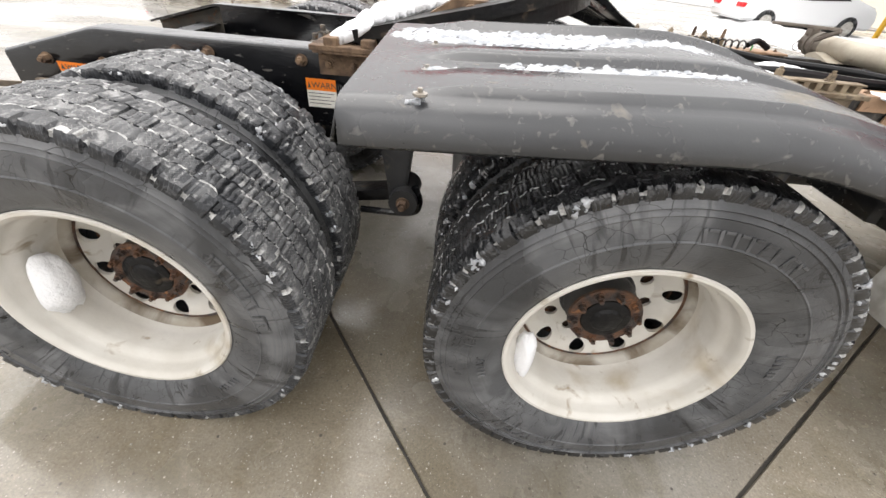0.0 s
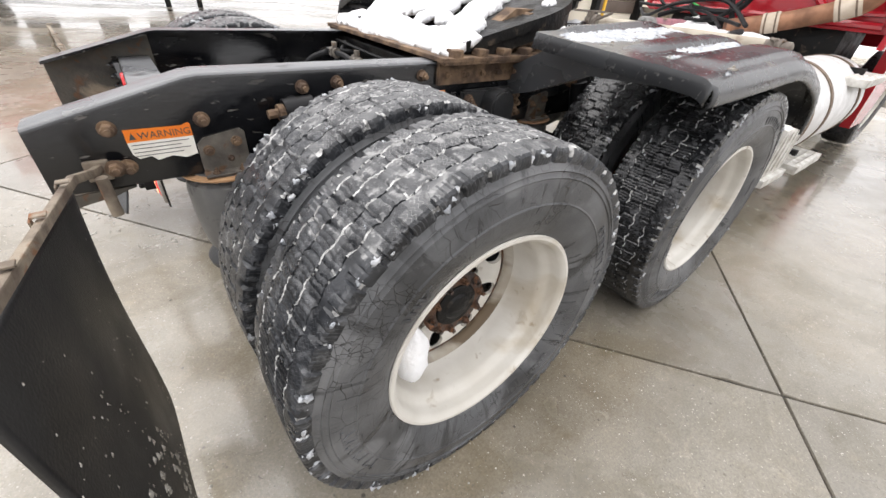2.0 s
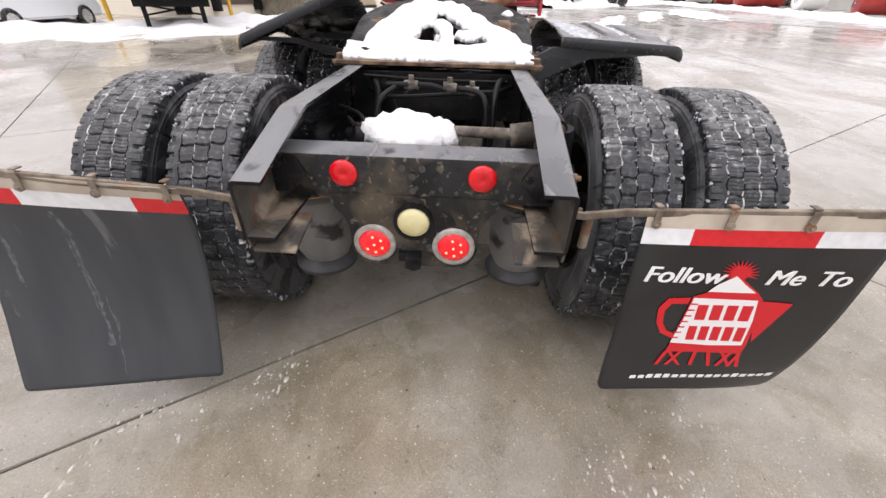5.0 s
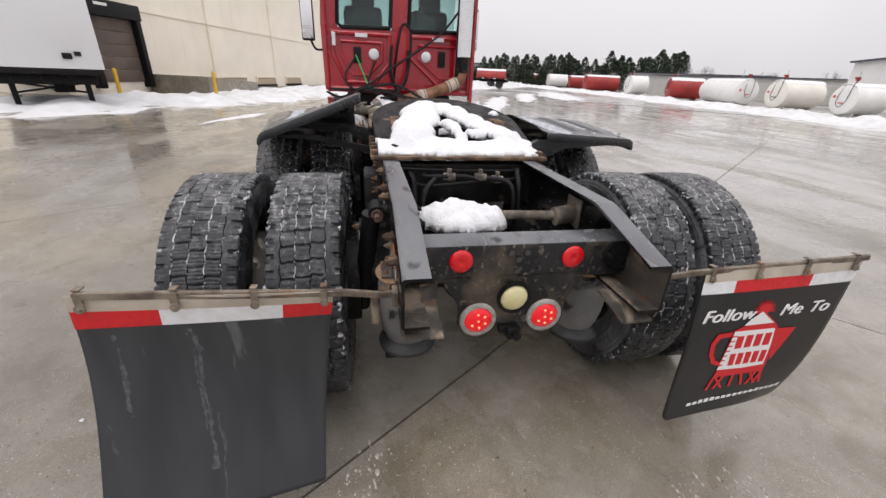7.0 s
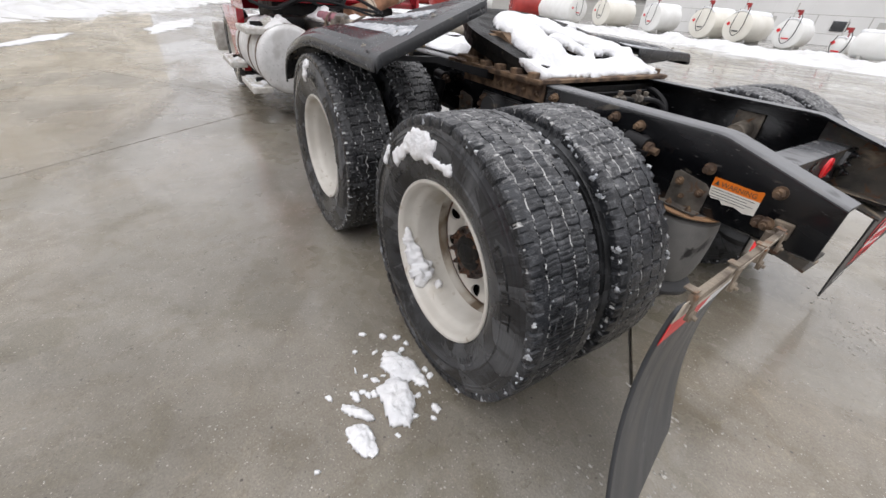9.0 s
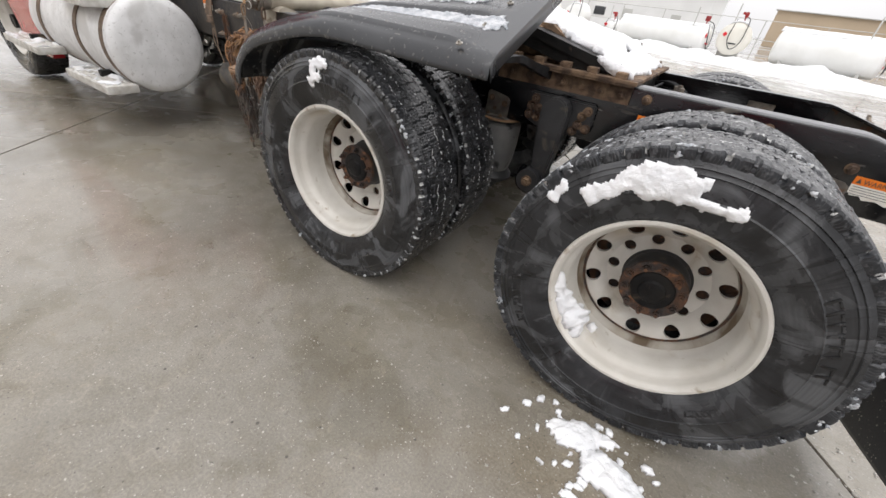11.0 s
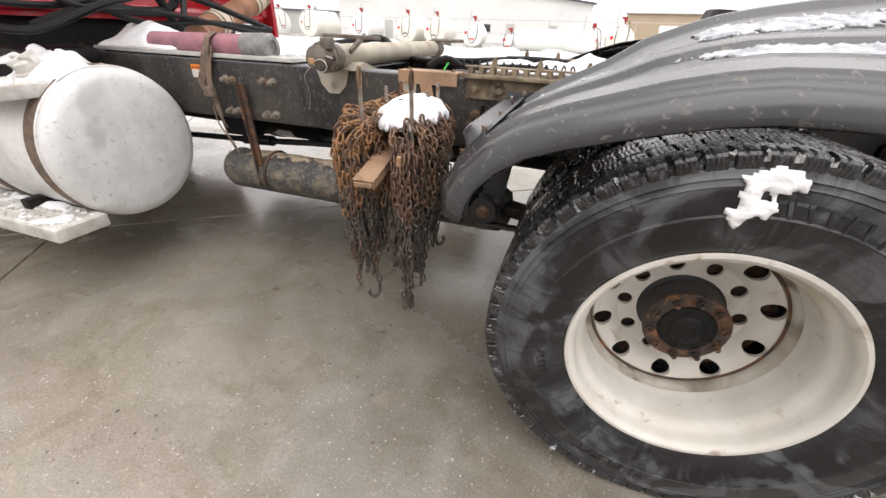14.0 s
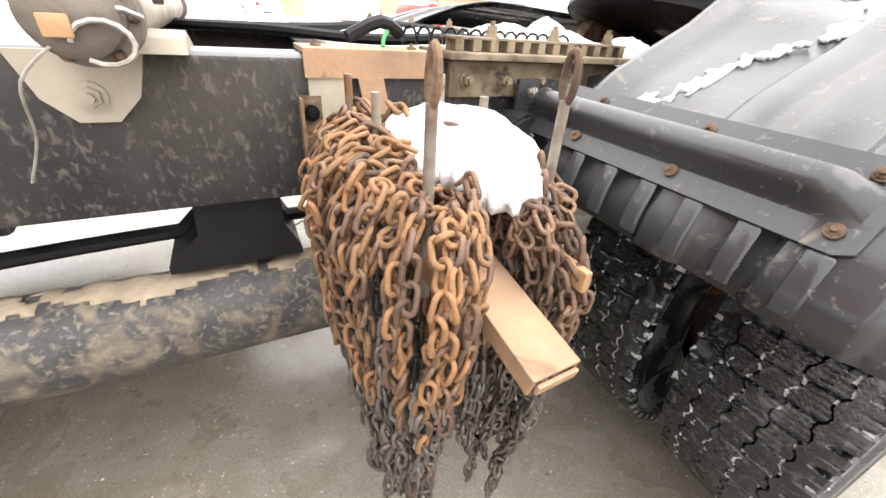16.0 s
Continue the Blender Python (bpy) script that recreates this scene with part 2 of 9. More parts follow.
    "stepalu": mat("scuffed_aluminium_step", (0.66, 0.65, 0.62), (0.45, 0.43, 0.39), 18, 6, rough=(0.4, 0.6), metal=0.35, bump=0.2, bscale=90),
    "red": mat("red_cab_paint", (0.40, 0.012, 0.022), (0.33, 0.010, 0.018), 2, 4, rough=(0.18, 0.3), coat=0.5, bump=0.02, bscale=20),
    "redlens": mat("red_reflector_plastic", (0.72, 0.006, 0.012), (0.62, 0.004, 0.01), 20, 3, rough=(0.2, 0.3), coat=0.3),
    "yellowlens": mat("yellowed_white_lens", (0.72, 0.66, 0.38), (0.62, 0.55, 0.28), 20, 4, rough=(0.3, 0.5)),
    "tapered": mat("red_reflective_tape", (0.66, 0.018, 0.025), (0.58, 0.015, 0.02), 60, 4, rough=(0.3, 0.45)),
    "tapewhite": mat("white_reflective_tape", (0.80, 0.81, 0.83), (0.70, 0.71, 0.72), 40, 4, rough=(0.3, 0.45)),
    "chrome": mat("zinc_bolt", (0.45, 0.44, 0.42), (0.30, 0.27, 0.23), 40, 4, rough=(0.35, 0.6), metal=0.7),
    "flap": mat("black_mud_flap_rubber", (0.010, 0.010, 0.011), (0.020, 0.020, 0.021), 5, 5, rough=(0.3, 0.5), bump=0.1, bscale=160),
    "flapgrey": mat("grey_mud_flap_rubber", (0.031, 0.0345, 0.040), (0.047, 0.0505, 0.056), 4, 5, rough=(0.34, 0.5), bump=0.1, bscale=160,
                    stretch=(1, 3.0, 0.6), spots=((0.13, 0.135, 0.14), 5, 0.66, 0.72, 0.6)),
    "beigestrip": mat("dusty_metal_strip", (0.55, 0.49, 0.41), (0.43, 0.37, 0.30), 12, 5, rough=(0.5, 0.7)),
    "scuff": mat("pale_rubber_scuff", (0.105, 0.113, 0.122), (0.060, 0.065, 0.072), 60, 6, (0.4, 0.6), (0.34, 0.5), bump=0.1, bscale=200),
    "flapiron": mat("brown_hanger_iron", (0.27, 0.225, 0.17), (0.11, 0.085, 0.065), 14, 7, (0.38, 0.62), (0.6, 0.8), 0.2, bump=0.3, bscale=110, spots=((0.20, 0.09, 0.04), 20, 0.58, 0.68, 0.85)),
    "white": mat("white_print", (0.82, 0.82, 0.82), None, 5, rough=(0.4, 0.5)),
    "orange": mat("orange_warning_label", (0.80, 0.20, 0.012), (0.72, 0.17, 0.01), 20, 3, rough=(0.4, 0.5)),
    "label": mat("white_label", (0.78, 0.76, 0.70), (0.70, 0.67, 0.60), 30, 4, rough=(0.4, 0.6)),
    "ink": mat("dark_ink", (0.05, 0.05, 0.05), None, 5, rough=(0.5, 0.6)),
    "redprint": mat("red_print", (0.62, 0.012, 0.02), None, 5, rough=(0.4, 0.5)),
    "pinkwrap": mat("faded_pink_fabric_sleeve", (0.36, 0.155, 0.18), (0.24, 0.125, 0.15), 18, 7, rough=(0.8, 0.9), bump=0.4, bscale=120),
    "greyplastic": mat("grey_plastic_cap", (0.24, 0.24, 0.235), (0.12, 0.12, 0.115), 22, 6, rough=(0.5, 0.6)),
    "strap": mat("brown_webbing_strap", (0.17, 0.12, 0.085), (0.10, 0.075, 0.055), 30, 4, rough=(0.8, 0.9), bump=0.3, bscale=200),
    "exhaust": mat("rusty_exhaust_pipe", (0.30, 0.15, 0.085), (0.17, 0.085, 0.05), 9, 6, rough=(0.6, 0.8), metal=0.3, bump=0.2, bscale=60),
    "heat": mat("beige_exhaust_wrap", (0.52, 0.45, 0.37), (0.42, 0.35, 0.27), 12, 5, rough=(0.8, 0.9), bump=0.3, bscale=90),
    "siding": mat("beige_metal_siding", (0.86, 0.795, 0.67), (0.80, 0.735, 0.615), 0.5, 5, rough=(0.5, 0.6), bump=0.05, bscale=4),
    "whitesiding": mat("white_metal_siding", (0.80, 0.80, 0.79), (0.74, 0.74, 0.73), 0.4, 5, rough=(0.5, 0.6)),
    "greysiding": mat("grey_metal_siding", (0.52, 0.515, 0.49), (0.46, 0.455, 0.43), 0.4, 5, rough=(0.5, 0.6)),
    "tansiding": mat("tan_metal_siding", (0.52, 0.41, 0.29), (0.47, 0.37, 0.26), 0.3, 5, rough=(0.6, 0.7)),
    "bluetrim": mat("dark_blue_grey_roof_trim", (0.055, 0.065, 0.09), None, 2, rough=(0.4, 0.5)),
    "tankwhite": mat("white_painted_tank", (0.78, 0.78, 0.76), (0.70, 0.70, 0.67), 1.2, 5, rough=(0.35, 0.5)),
    "tankcream": mat("cream_painted_tank", (0.76, 0.74, 0.67), (0.70, 0.675, 0.60), 1.2, 5, rough=(0.35, 0.5)),
    "tankred": mat("red_painted_tank", (0.36, 0.03, 0.022), (0.26, 0.022, 0.018), 1.2, 5, rough=(0.35, 0.5)),
    "pegsteel": mat("weathered_grey_peg_steel", (0.25, 0.225, 0.19), (0.16, 0.13, 0.10), 22, 6, (0.4, 0.62), (0.5, 0.75), 0.2, bump=0.2, bscale=140, spots=((0.17, 0.085, 0.045), 16, 0.52, 0.66, 0.85)),
    "dockbrown": mat("brown_dock_door", (0.13, 0.095, 0.075), (0.10, 0.075, 0.06), 1.5, 5, rough=(0.5, 0.7)),
    "pumpred": mat("weathered_red_pump", (0.34, 0.02, 0.02), (0.22, 0.02, 0.02), 6, 5, rough=(0.4, 0.6)),
    "yellow": mat("yellow_bollard_paint", (0.72, 0.42, 0.03), (0.60, 0.33, 0.03), 3, 5, rough=(0.5, 0.6)),
    "carwhite": mat("white_car_paint", (0.74, 0.75, 0.76), None, 2, rough=(0.15, 0.25), coat=0.5),
    "cardark": mat("dark_car_paint", (0.03, 0.032, 0.036), None, 2, rough=(0.2, 0.3), coat=0.5),
    "needle": mat("conifer_green", (0.020, 0.035, 0.018), (0.035, 0.05, 0.026), 3, 5, rough=(0.7, 0.8)),
    "twig": mat("bare_twig_brown", (0.16, 0.13, 0.11), (0.11, 0.09, 0.08), 5, 4, rough=(0.8, 0.9)),
    "joint": mat("dark_joint_filler", (0.018, 0.016, 0.013), (0.05, 0.044, 0.036), 9, 5, rough=(0.4, 0.7), bump=0.4, bscale=60),
    "deck": mat("aluminium_deck_plate", (0.60, 0.60, 0.58), (0.46, 0.45, 0.43), 12, 6, rough=(0.4, 0.55), metal=0.4, bump=0.3, bscale=70),
}


def concrete():
    """Wet worn concrete: soft damp patches, brown tint, fine pale aggregate, glossier where the water film is thicker."""
    m = bpy.data.materials.new("wet_concrete")
    m.use_nodes = True
    n, l = m.node_tree.nodes, m.node_tree.links
    p = n["Principled BSDF"]
    geo = n.new("ShaderNodeNewGeometry")

    def rng(src, lo, hi, a=0.0, z=1.0):
        r = n.new("ShaderNodeMapRange")
        for i, v in enumerate((lo, hi, a, z)):
            r.inputs[i + 1].default_value = v
        l.new(src, r.inputs[0])
        return r.outputs[0]

    def noi(s, d, dist=0.0, rough=0.55):
        t = n.new("ShaderNodeTexNoise")
        for k, v in (("Scale", s), ("Detail", d), ("Distortion", dist), ("Roughness", rough)):
            t.inputs[k].default_value = v
        l.new(geo.outputs["Position"], t.inputs["Vector"])
        return t.outputs[0]

    def mixc(f, c1, c2, kind="MIX"):
        c = n.new("ShaderNodeMixRGB")
        c.blend_type = kind
        for i, v in enumerate((f, c1, c2)):
            if isinstance(v, tuple):
                c.inputs[i].default_value = (*v, 1)
            elif isinstance(v, float):
                c.inputs[i].default_value = v
            else:
                l.new(v, c.inputs[i])
        return c.outputs[0]

    wet = rng(noi(0.55, 5, 0.6), 0.42, 0.58)
    col = mixc(wet, (0.288, 0.266, 0.226), (0.205, 0.187, 0.155))
    col = mixc(rng(noi(0.7, 5, 1.0, 0.5), 0.48, 0.66, 0, 0.55), col, (0.190, 0.166, 0.128))
    streak = noi(2.6, 9, 1.6, 0.7)
    col = mixc(rng(streak, 0.55, 0.75, 0, 0.30), col, (0.33, 0.305, 0.262))
    col = mixc(rng(noi(0.8, 5, 0.8, 0.5), 0.44, 0.68, 0, 0.6), col, (0.270, 0.226, 0.162))
    col = mixc(rng(noi(4.0, 9, 0.3, 0.72), 0.40, 0.66, 0, 1.0), col, mixc(1.0, col, (0.85, 0.845, 0.83), "MULTIPLY"))
    col = mixc(rng(noi(7.5, 9, 0.9, 0.70), 0.46, 0.62, 0, 0.55), col, mixc(1.0, col, (0.80, 0.77, 0.70), "MULTIPLY"))
    col = mixc(rng(noi(11, 8, 1.4, 0.68), 0.57, 0.66, 0, 0.8), col, mixc(1.0, col, (1.22, 1.21, 1.19), "MULTIPLY"))
    col = mixc(rng(noi(1.9, 7, 1.2, 0.62), 0.52, 0.60, 0, 0.65), col, mixc(1.0, col, (0.76, 0.74, 0.66), "MULTIPLY"))
    col = mixc(rng(noi(24, 5, 3.0, 0.6), 0.665, 0.70, 0, 0.8), col, (0.46, 0.43, 0.385))
    col = mixc(rng(noi(19, 5, 3.2, 0.6), 0.672, 0.70, 0, 0.8), col, (0.115, 0.10, 0.078))
    grit = noi(120, 4, 0.0, 0.75)
    col = mixc(rng(grit, 0.38, 0.62, 0.0, 1.0), mixc(1.0, col, (0.82, 0.82, 0.82), "MULTIPLY"), mixc(1.0, col, (1.14, 1.14, 1.13), "MULTIPLY"))
    for s, thr, c in ((34, 0.13, (0.52, 0.49, 0.43)), (70, 0.20, (0.46, 0.43, 0.375)), (130, 0.22, (0.42, 0.395, 0.345)), (22, 0.13, (0.085, 0.077, 0.064)), (48, 0.16, (0.11, 0.10, 0.084)), (9, 0.07, (0.08, 0.072, 0.058))):
        vo = n.new("ShaderNodeTexVoronoi")
        vo.inputs["Scale"].default_value = s
        l.new(geo.outputs["Position"], vo.inputs["Vector"])
        dot = rng(vo.outputs["Distance"], thr, thr * 0.6)
        sel = n.new("ShaderNodeSeparateColor")
        l.new(vo.outputs["Color"], sel.inputs[0])
        some = n.new("ShaderNodeMath")
        some.operation = "MULTIPLY"
        l.new(dot, some.inputs[0])
        l.new(rng(sel.outputs[0], 0.80, 0.86), some.inputs[1])
        col = mixc(some.outputs[0], col, c)
    # each slab was poured on its own day
    pour = n.new("ShaderNodeObjectInfo")
    col = mixc(rng(pour.outputs["Random"], 0.0, 1.0), mixc(1.0, col, (0.88, 0.885, 0.90), "MULTIPLY"), mixc(1.0, col, (1.06, 1.055, 1.04), "MULTIPLY"))
    l.new(col, p.inputs["Base Color"])
    film = mixc(0.35, rng(noi(0.8, 3, 0.8), 0.36, 0.58, 0.40, 0.15), rng(noi(7, 6), 0.35, 0.65, 0.44, 0.16))
    l.new(film, p.inputs["Roughness"])
    p.inputs["Specular IOR Level"].default_value = 0.5
    # the water film lies in long drawn-out sheets, thicker in the hollows
    mp = n.new("ShaderNodeMapping")
    mp.inputs["Rotation"].default_value = (0, 0, radians(36))
    mp.inputs["Scale"].default_value = (0.35, 1.0, 1.0)
    l.new(geo.outputs["Position"], mp.inputs["Vector"])
    sheet = n.new("ShaderNodeTexNoise")
    for k, v in (("Scale", 0.9), ("Detail", 6.0), ("Distortion", 0.8)):
        sheet.inputs[k].default_value = v
    l.new(mp.outputs[0], sheet.inputs["Vector"])
    l.new(rng(sheet.outputs[0], 0.42, 0.57, 0.12, 1.0), p.inputs["Coat Weight"])
    l.new(rng(noi(3.0, 5), 0.35, 0.65, 0.05, 0.16), p.inputs["Coat Roughness"])
    p.inputs["Coat IOR"].default_value = 1.36
    h = mixc(0.6, mixc(0.5, grit, noi(45, 5)), noi(13, 7, 0.8, 0.65))
    bp = n.new("ShaderNodeBump")
    bp.inputs["Strength"].default_value, bp.inputs["Distance"].default_value = 0.34, 0.006
    l.new(h, bp.inputs["Height"])
    l.new(bp.outputs[0], p.inputs["Normal"])
    return m


M["concrete"] = concrete()


def sidewall(name, dark, light, streak, line, rough, wet, cm, edge=(0.50, 0.62), damp=0.0, cuts=1.0):
    """Tyre sidewall: radial streaks and cracks round the wheel's own axle, over two tones of rubber."""
    m = bpy.data.materials.new(name)
    m.use_nodes = True
    n, l = m.node_tree.nodes, m.node_tree.links
    p = n["Principled BSDF"]
    tc = n.new("ShaderNodeTexCoord")
    sep = n.new("ShaderNodeSeparateXYZ")
    l.new(tc.outputs["Object"], sep.inputs[0])

    def math_(op, a, b=0.0):
        k = n.new("ShaderNodeMath")
        k.operation = op
        for i, v in enumerate((a, b)):
            if isinstance(v, float):
                k.inputs[i].default_value = v
            else:
                l.new(v, k.inputs[i])
        return k.outputs[0]

    def rng(src, lo, hi, a=0.0, z=1.0):
        r = n.new("ShaderNodeMapRange")
        for i, v in enumerate((lo, hi, a, z)):
            r.inputs[i + 1].default_value = v
        l.new(src, r.inputs[0])
        return r.outputs[0]

    def mixc(f, c1, c2):
        c = n.new("ShaderNodeMixRGB")
        for i, v in enumerate((f, c1, c2)):
            if isinstance(v, tuple):
                c.inputs[i].default_value = (*v, 1)
            else:
                l.new(v, c.inputs[i])
        return c.outputs[0]

    ang = math_("ARCTAN2", sep.outputs[2], sep.outputs[0])
    rad = math_("SQRT", math_("ADD", math_("MULTIPLY", sep.outputs[0], sep.outputs[0]), math_("MULTIPLY", sep.outputs[2], sep.outputs[2])))
    loc = n.new("ShaderNodeObjectInfo")
    comb = n.new("ShaderNodeCombineXYZ")
    l.new(math_("ADD", ang, math_("MULTIPLY", loc.outputs["Random"], 40.0)), comb.inputs[0])
    l.new(rad, comb.inputs[1])

    def noi(sx, sy, d, dist=0.0):
        mp = n.new("ShaderNodeMapping")
        mp.inputs["Scale"].default_value = (sx, sy, 1)
        l.new(comb.outputs[0], mp.inputs[0])
        t = n.new("ShaderNodeTexNoise")
        for k, v in (("Scale", 1.0), ("Detail", d), ("Distortion", dist)):
            t.inputs[k].default_value = v
        l.new(mp.outputs[0], t.inputs["Vector"])
        return t.outputs[0], mp.outputs[0]

    col = mixc(rng(noi(2.2, 6.0, 6.0, 0.5)[0], 0.38, 0.62), dark, light)
    f = math_("MAXIMUM", rng(noi(2.6, 8.0, 9.0, 0.7)[0], *edge), rng(noi(15.0, 8.0, 7.0, 0.8)[0], 0.56, 0.68, 0.0, 0.3))
    col = mixc(f, col, streak)
    col = mixc(rng(noi(3.0, 160.0, 2.0)[0], 0.35, 0.70, 0.0, 0.28), col, dark)
    grain, vec = noi(5.0, 7.0, 3.0, 0.0)
    warp = n.new("ShaderNodeMixRGB")
    warp.blend_type, warp.inputs[0].default_value = "ADD", 0.45
    l.new(vec, warp.inputs[1])
    l.new(noi(6.0, 14.0, 2.0)[0], warp.inputs[2])
    vo = n.new("ShaderNodeTexVoronoi")
    vo.feature = "DISTANCE_TO_EDGE"
    l.new(warp.outputs[0], vo.inputs["Vector"])
    crack = math_("MULTIPLY", rng(vo.outputs[0], 0.034, 0.012), rng(noi(1.4, 3.0, 2.0)[0], cm, cm + 0.06))
    drip = math_("MULTIPLY", rng(noi(24.0, 4.5, 3.0, 1.6)[0], 0.585, 0.63), rng(noi(1.3, 2.0, 2.0)[0], 0.52, 0.60, 0.0, 0.7))
    crack = math_("MAXIMUM", crack, drip)
    # long slanting cuts
    slant = n.new("ShaderNodeMixRGB")
    slant.blend_type, slant.inputs[0].default_value = "ADD", 0.6
    l.new(noi(1.7, 5.0, 2.0)[1], slant.inputs[1])
    l.new(noi(2.0, 5.0, 3.0)[0], slant.inputs[2])
    vo2 = n.new("ShaderNodeTexVoronoi")
    vo2.feature = "DISTANCE_TO_EDGE"
    l.new(slant.outputs[0], vo2.inputs["Vector"])
    crack = math_("MAXIMUM", crack, math_("MULTIPLY", rng(vo2.outputs[0], 0.016, 0.005), rng(noi(2.1, 2.0, 3.0)[0], 0.47, 0.53, 0.0, cuts)))
    # wet, darker patches with frayed rims
    pool = math_("MULTIPLY", math_("MAXIMUM", rng(noi(1.1, 2.2, 9.0, 0.9)[0], 0.515, 0.60), rng(noi(9.0, 3.0, 8.0, 1.4)[0], 0.56, 0.66)), damp)
    col = mixc(pool, col, tuple(0.35 * c_ for c_ in dark))
    col = mixc(crack, col, line)
    l.new(col, p.inputs["Base Color"])
    l.new(math_("ADD", math_("ADD", rng(f, 0.0, 1.0, *rough), math_("MULTIPLY", pool, -0.16)), rng(noi(2.0, 4.0, 3.0)[0], 0.40, 0.60, -wet, 0.0)), p.inputs["Roughness"])
    p.inputs["Specular IOR Level"].default_value = 0.4
    bp = n.new("ShaderNodeBump")
    bp.inputs["Strength"].default_value, bp.inputs["Distance"].default_value = 0.35, 0.002
    l.new(math_("SUBTRACT", noi(60.0, 260.0, 3.0)[0], crack), bp.inputs["Height"])
    l.new(bp.outputs[0], p.inputs["Normal"])
    return m


def siped(name, dark, light, frost, amount, rough, spec):
    """Tread rubber: fine chevron sipes across the ribs, round the wheel's own axle, with frost caught in and between them."""
    m = bpy.data.materials.new(name)
    m.use_nodes = True
    n, l = m.node_tree.nodes, m.node_tree.links
    p = n["Principled BSDF"]
    tc = n.new("ShaderNodeTexCoord")
    sep = n.new("ShaderNodeSeparateXYZ")
    l.new(tc.outputs["Object"], sep.inputs[0])

    def math_(op, a, b=0.0):
        k = n.new("ShaderNodeMath")
        k.operation = op
        for i, v in enumerate((a, b)):
            if isinstance(v, float):
                k.inputs[i].default_value = v
            else:
                l.new(v, k.inputs[i])
        return k.outputs[0]

    def rng(src, lo, hi, a=0.0, z=1.0):
        r = n.new("ShaderNodeMapRange")
        for i, v in enumerate((lo, hi, a, z)):
            r.inputs[i + 1].default_value = v
        l.new(src, r.inputs[0])
        return r.outputs[0]

    def noi(scale, detail, dist=0.0):
        t = n.new("ShaderNodeTexNoise")
        for k, v in (("Scale", scale), ("Detail", detail), ("Distortion", dist)):
            t.inputs[k].default_value = v
        l.new(tc.outputs["Object"], t.inputs["Vector"])
        return t.outputs[0]

    def mixc(f, c1, c2):
        c = n.new("ShaderNodeMixRGB")
        for i, v in enumerate((f, c1, c2)):
            if isinstance(v, tuple):
                c.inputs[i].default_value = (*v, 1)
            else:
                l.new(v, c.inputs[i])
        return c.outputs[0]

    ang = math_("ARCTAN2", sep.outputs[2], sep.outputs[0])
    zig = math_("PINGPONG", sep.outputs[1], 0.0065)
    run = math_("ADD", math_("MULTIPLY", ang, 0.508), math_("ADD", math_("MULTIPLY", zig, 0.9), rng(noi(60.0, 2.0), 0.0, 1.0, -0.003, 0.003)))
    saw = math_("FRACT", math_("DIVIDE", run, 0.0085))
    line = rng(math_("ABSOLUTE", math_("SUBTRACT", saw, 0.5)), 0.13, 0.05)
    grip = rng(noi(9.0, 6.0, 0.6), 0.40, 0.60)
    line = math_("MULTIPLY", line, grip)
    col = mixc(rng(noi(16.0, 7.0), 0.4, 0.6), dark, light)
    col = mixc(math_("MULTIPLY", math_("MAXIMUM", rng(noi(75.0, 7.0), 0.57, 0.70), rng(noi(30.0, 8.0, 0.8), 0.56, 0.66)), amount), col, frost)
    col = mixc(math_("MULTIPLY", line, rng(noi(40.0, 4.0), 0.42, 0.58, 0.0, amount)), col, frost)
    l.new(col, p.inputs["Base Color"])
    l.new(rng(noi(22.0, 6.0), 0.35, 0.65, *rough), p.inputs["Roughness"])
    p.inputs["Specular IOR Level"].default_value = spec
    bp = n.new("ShaderNodeBump")
    bp.inputs["Strength"].default_value, bp.inputs["Distance"].default_value = 0.6, 0.002
    l.new(math_("SUBTRACT", math_("MULTIPLY", noi(150.0, 5.0), 0.5), line), bp.inputs["Height"])
    l.new(bp.outputs[0], p.inputs["Normal"])
    return m


M["tread"] = siped("siped_tread_rubber", (0.012, 0.0131, 0.0152), (0.032, 0.0343, 0.0388), (0.17, 0.174, 0.182), 0.42, (0.24, 0.44), 0.38)
M["frost"] = siped("frosted_tread_rubber", (0.060, 0.0615, 0.065), (0.125, 0.127, 0.130), (0.36, 0.36, 0.355), 0.65, (0.45, 0.65), 0.25)
M["treadwet"] = siped("wet_tread_rubber", (0.005, 0.0054, 0.0062), (0.014, 0.0147, 0.0165), (0.16, 0.163, 0.17), 0.30, (0.06, 0.24), 0.6)
M["rubber"] = sidewall("wet_black_tyre_rubber", (0.009, 0.009, 0.010), (0.024, 0.0245, 0.026), (0.100, 0.104, 0.110), (0.003, 0.003, 0.003), (0.16, 0.50), 0.06, 0.62, (0.48, 0.62), 0.60, 0.15)
M["rubberfrost"] = sidewall("frosted_grey_tyre_rubber", (0.013, 0.0135, 0.015), (0.034, 0.0352, 0.038), (0.092, 0.095, 0.100), (0.006, 0.006, 0.006), (0.25, 0.50), 0.08, 0.62, (0.48, 0.62), 0.65, 0.15)
M["rubberdry"] = sidewall("dusty_grey_tyre_rubber", (0.060, 0.062, 0.066), (0.104, 0.107, 0.112), (0.140, 0.142, 0.146), (0.006, 0.006, 0.006), (0.42, 0.60), 0.12, 0.575, (0.50, 0.62), 0.75)


def glass(name, tint, rough=0.02):
    m = bpy.data.materials.new(name)
    m.use_nodes = True
    p = m.node_tree.nodes["Principled BSDF"]
    p.inputs["Base Color"].default_value = (*tint, 1)
    p.inputs["Roughness"].default_value = rough
    p.inputs["Transmission Weight"].default_value = 1.0
    p.inputs["IOR"].default_value = 1.45
    return m


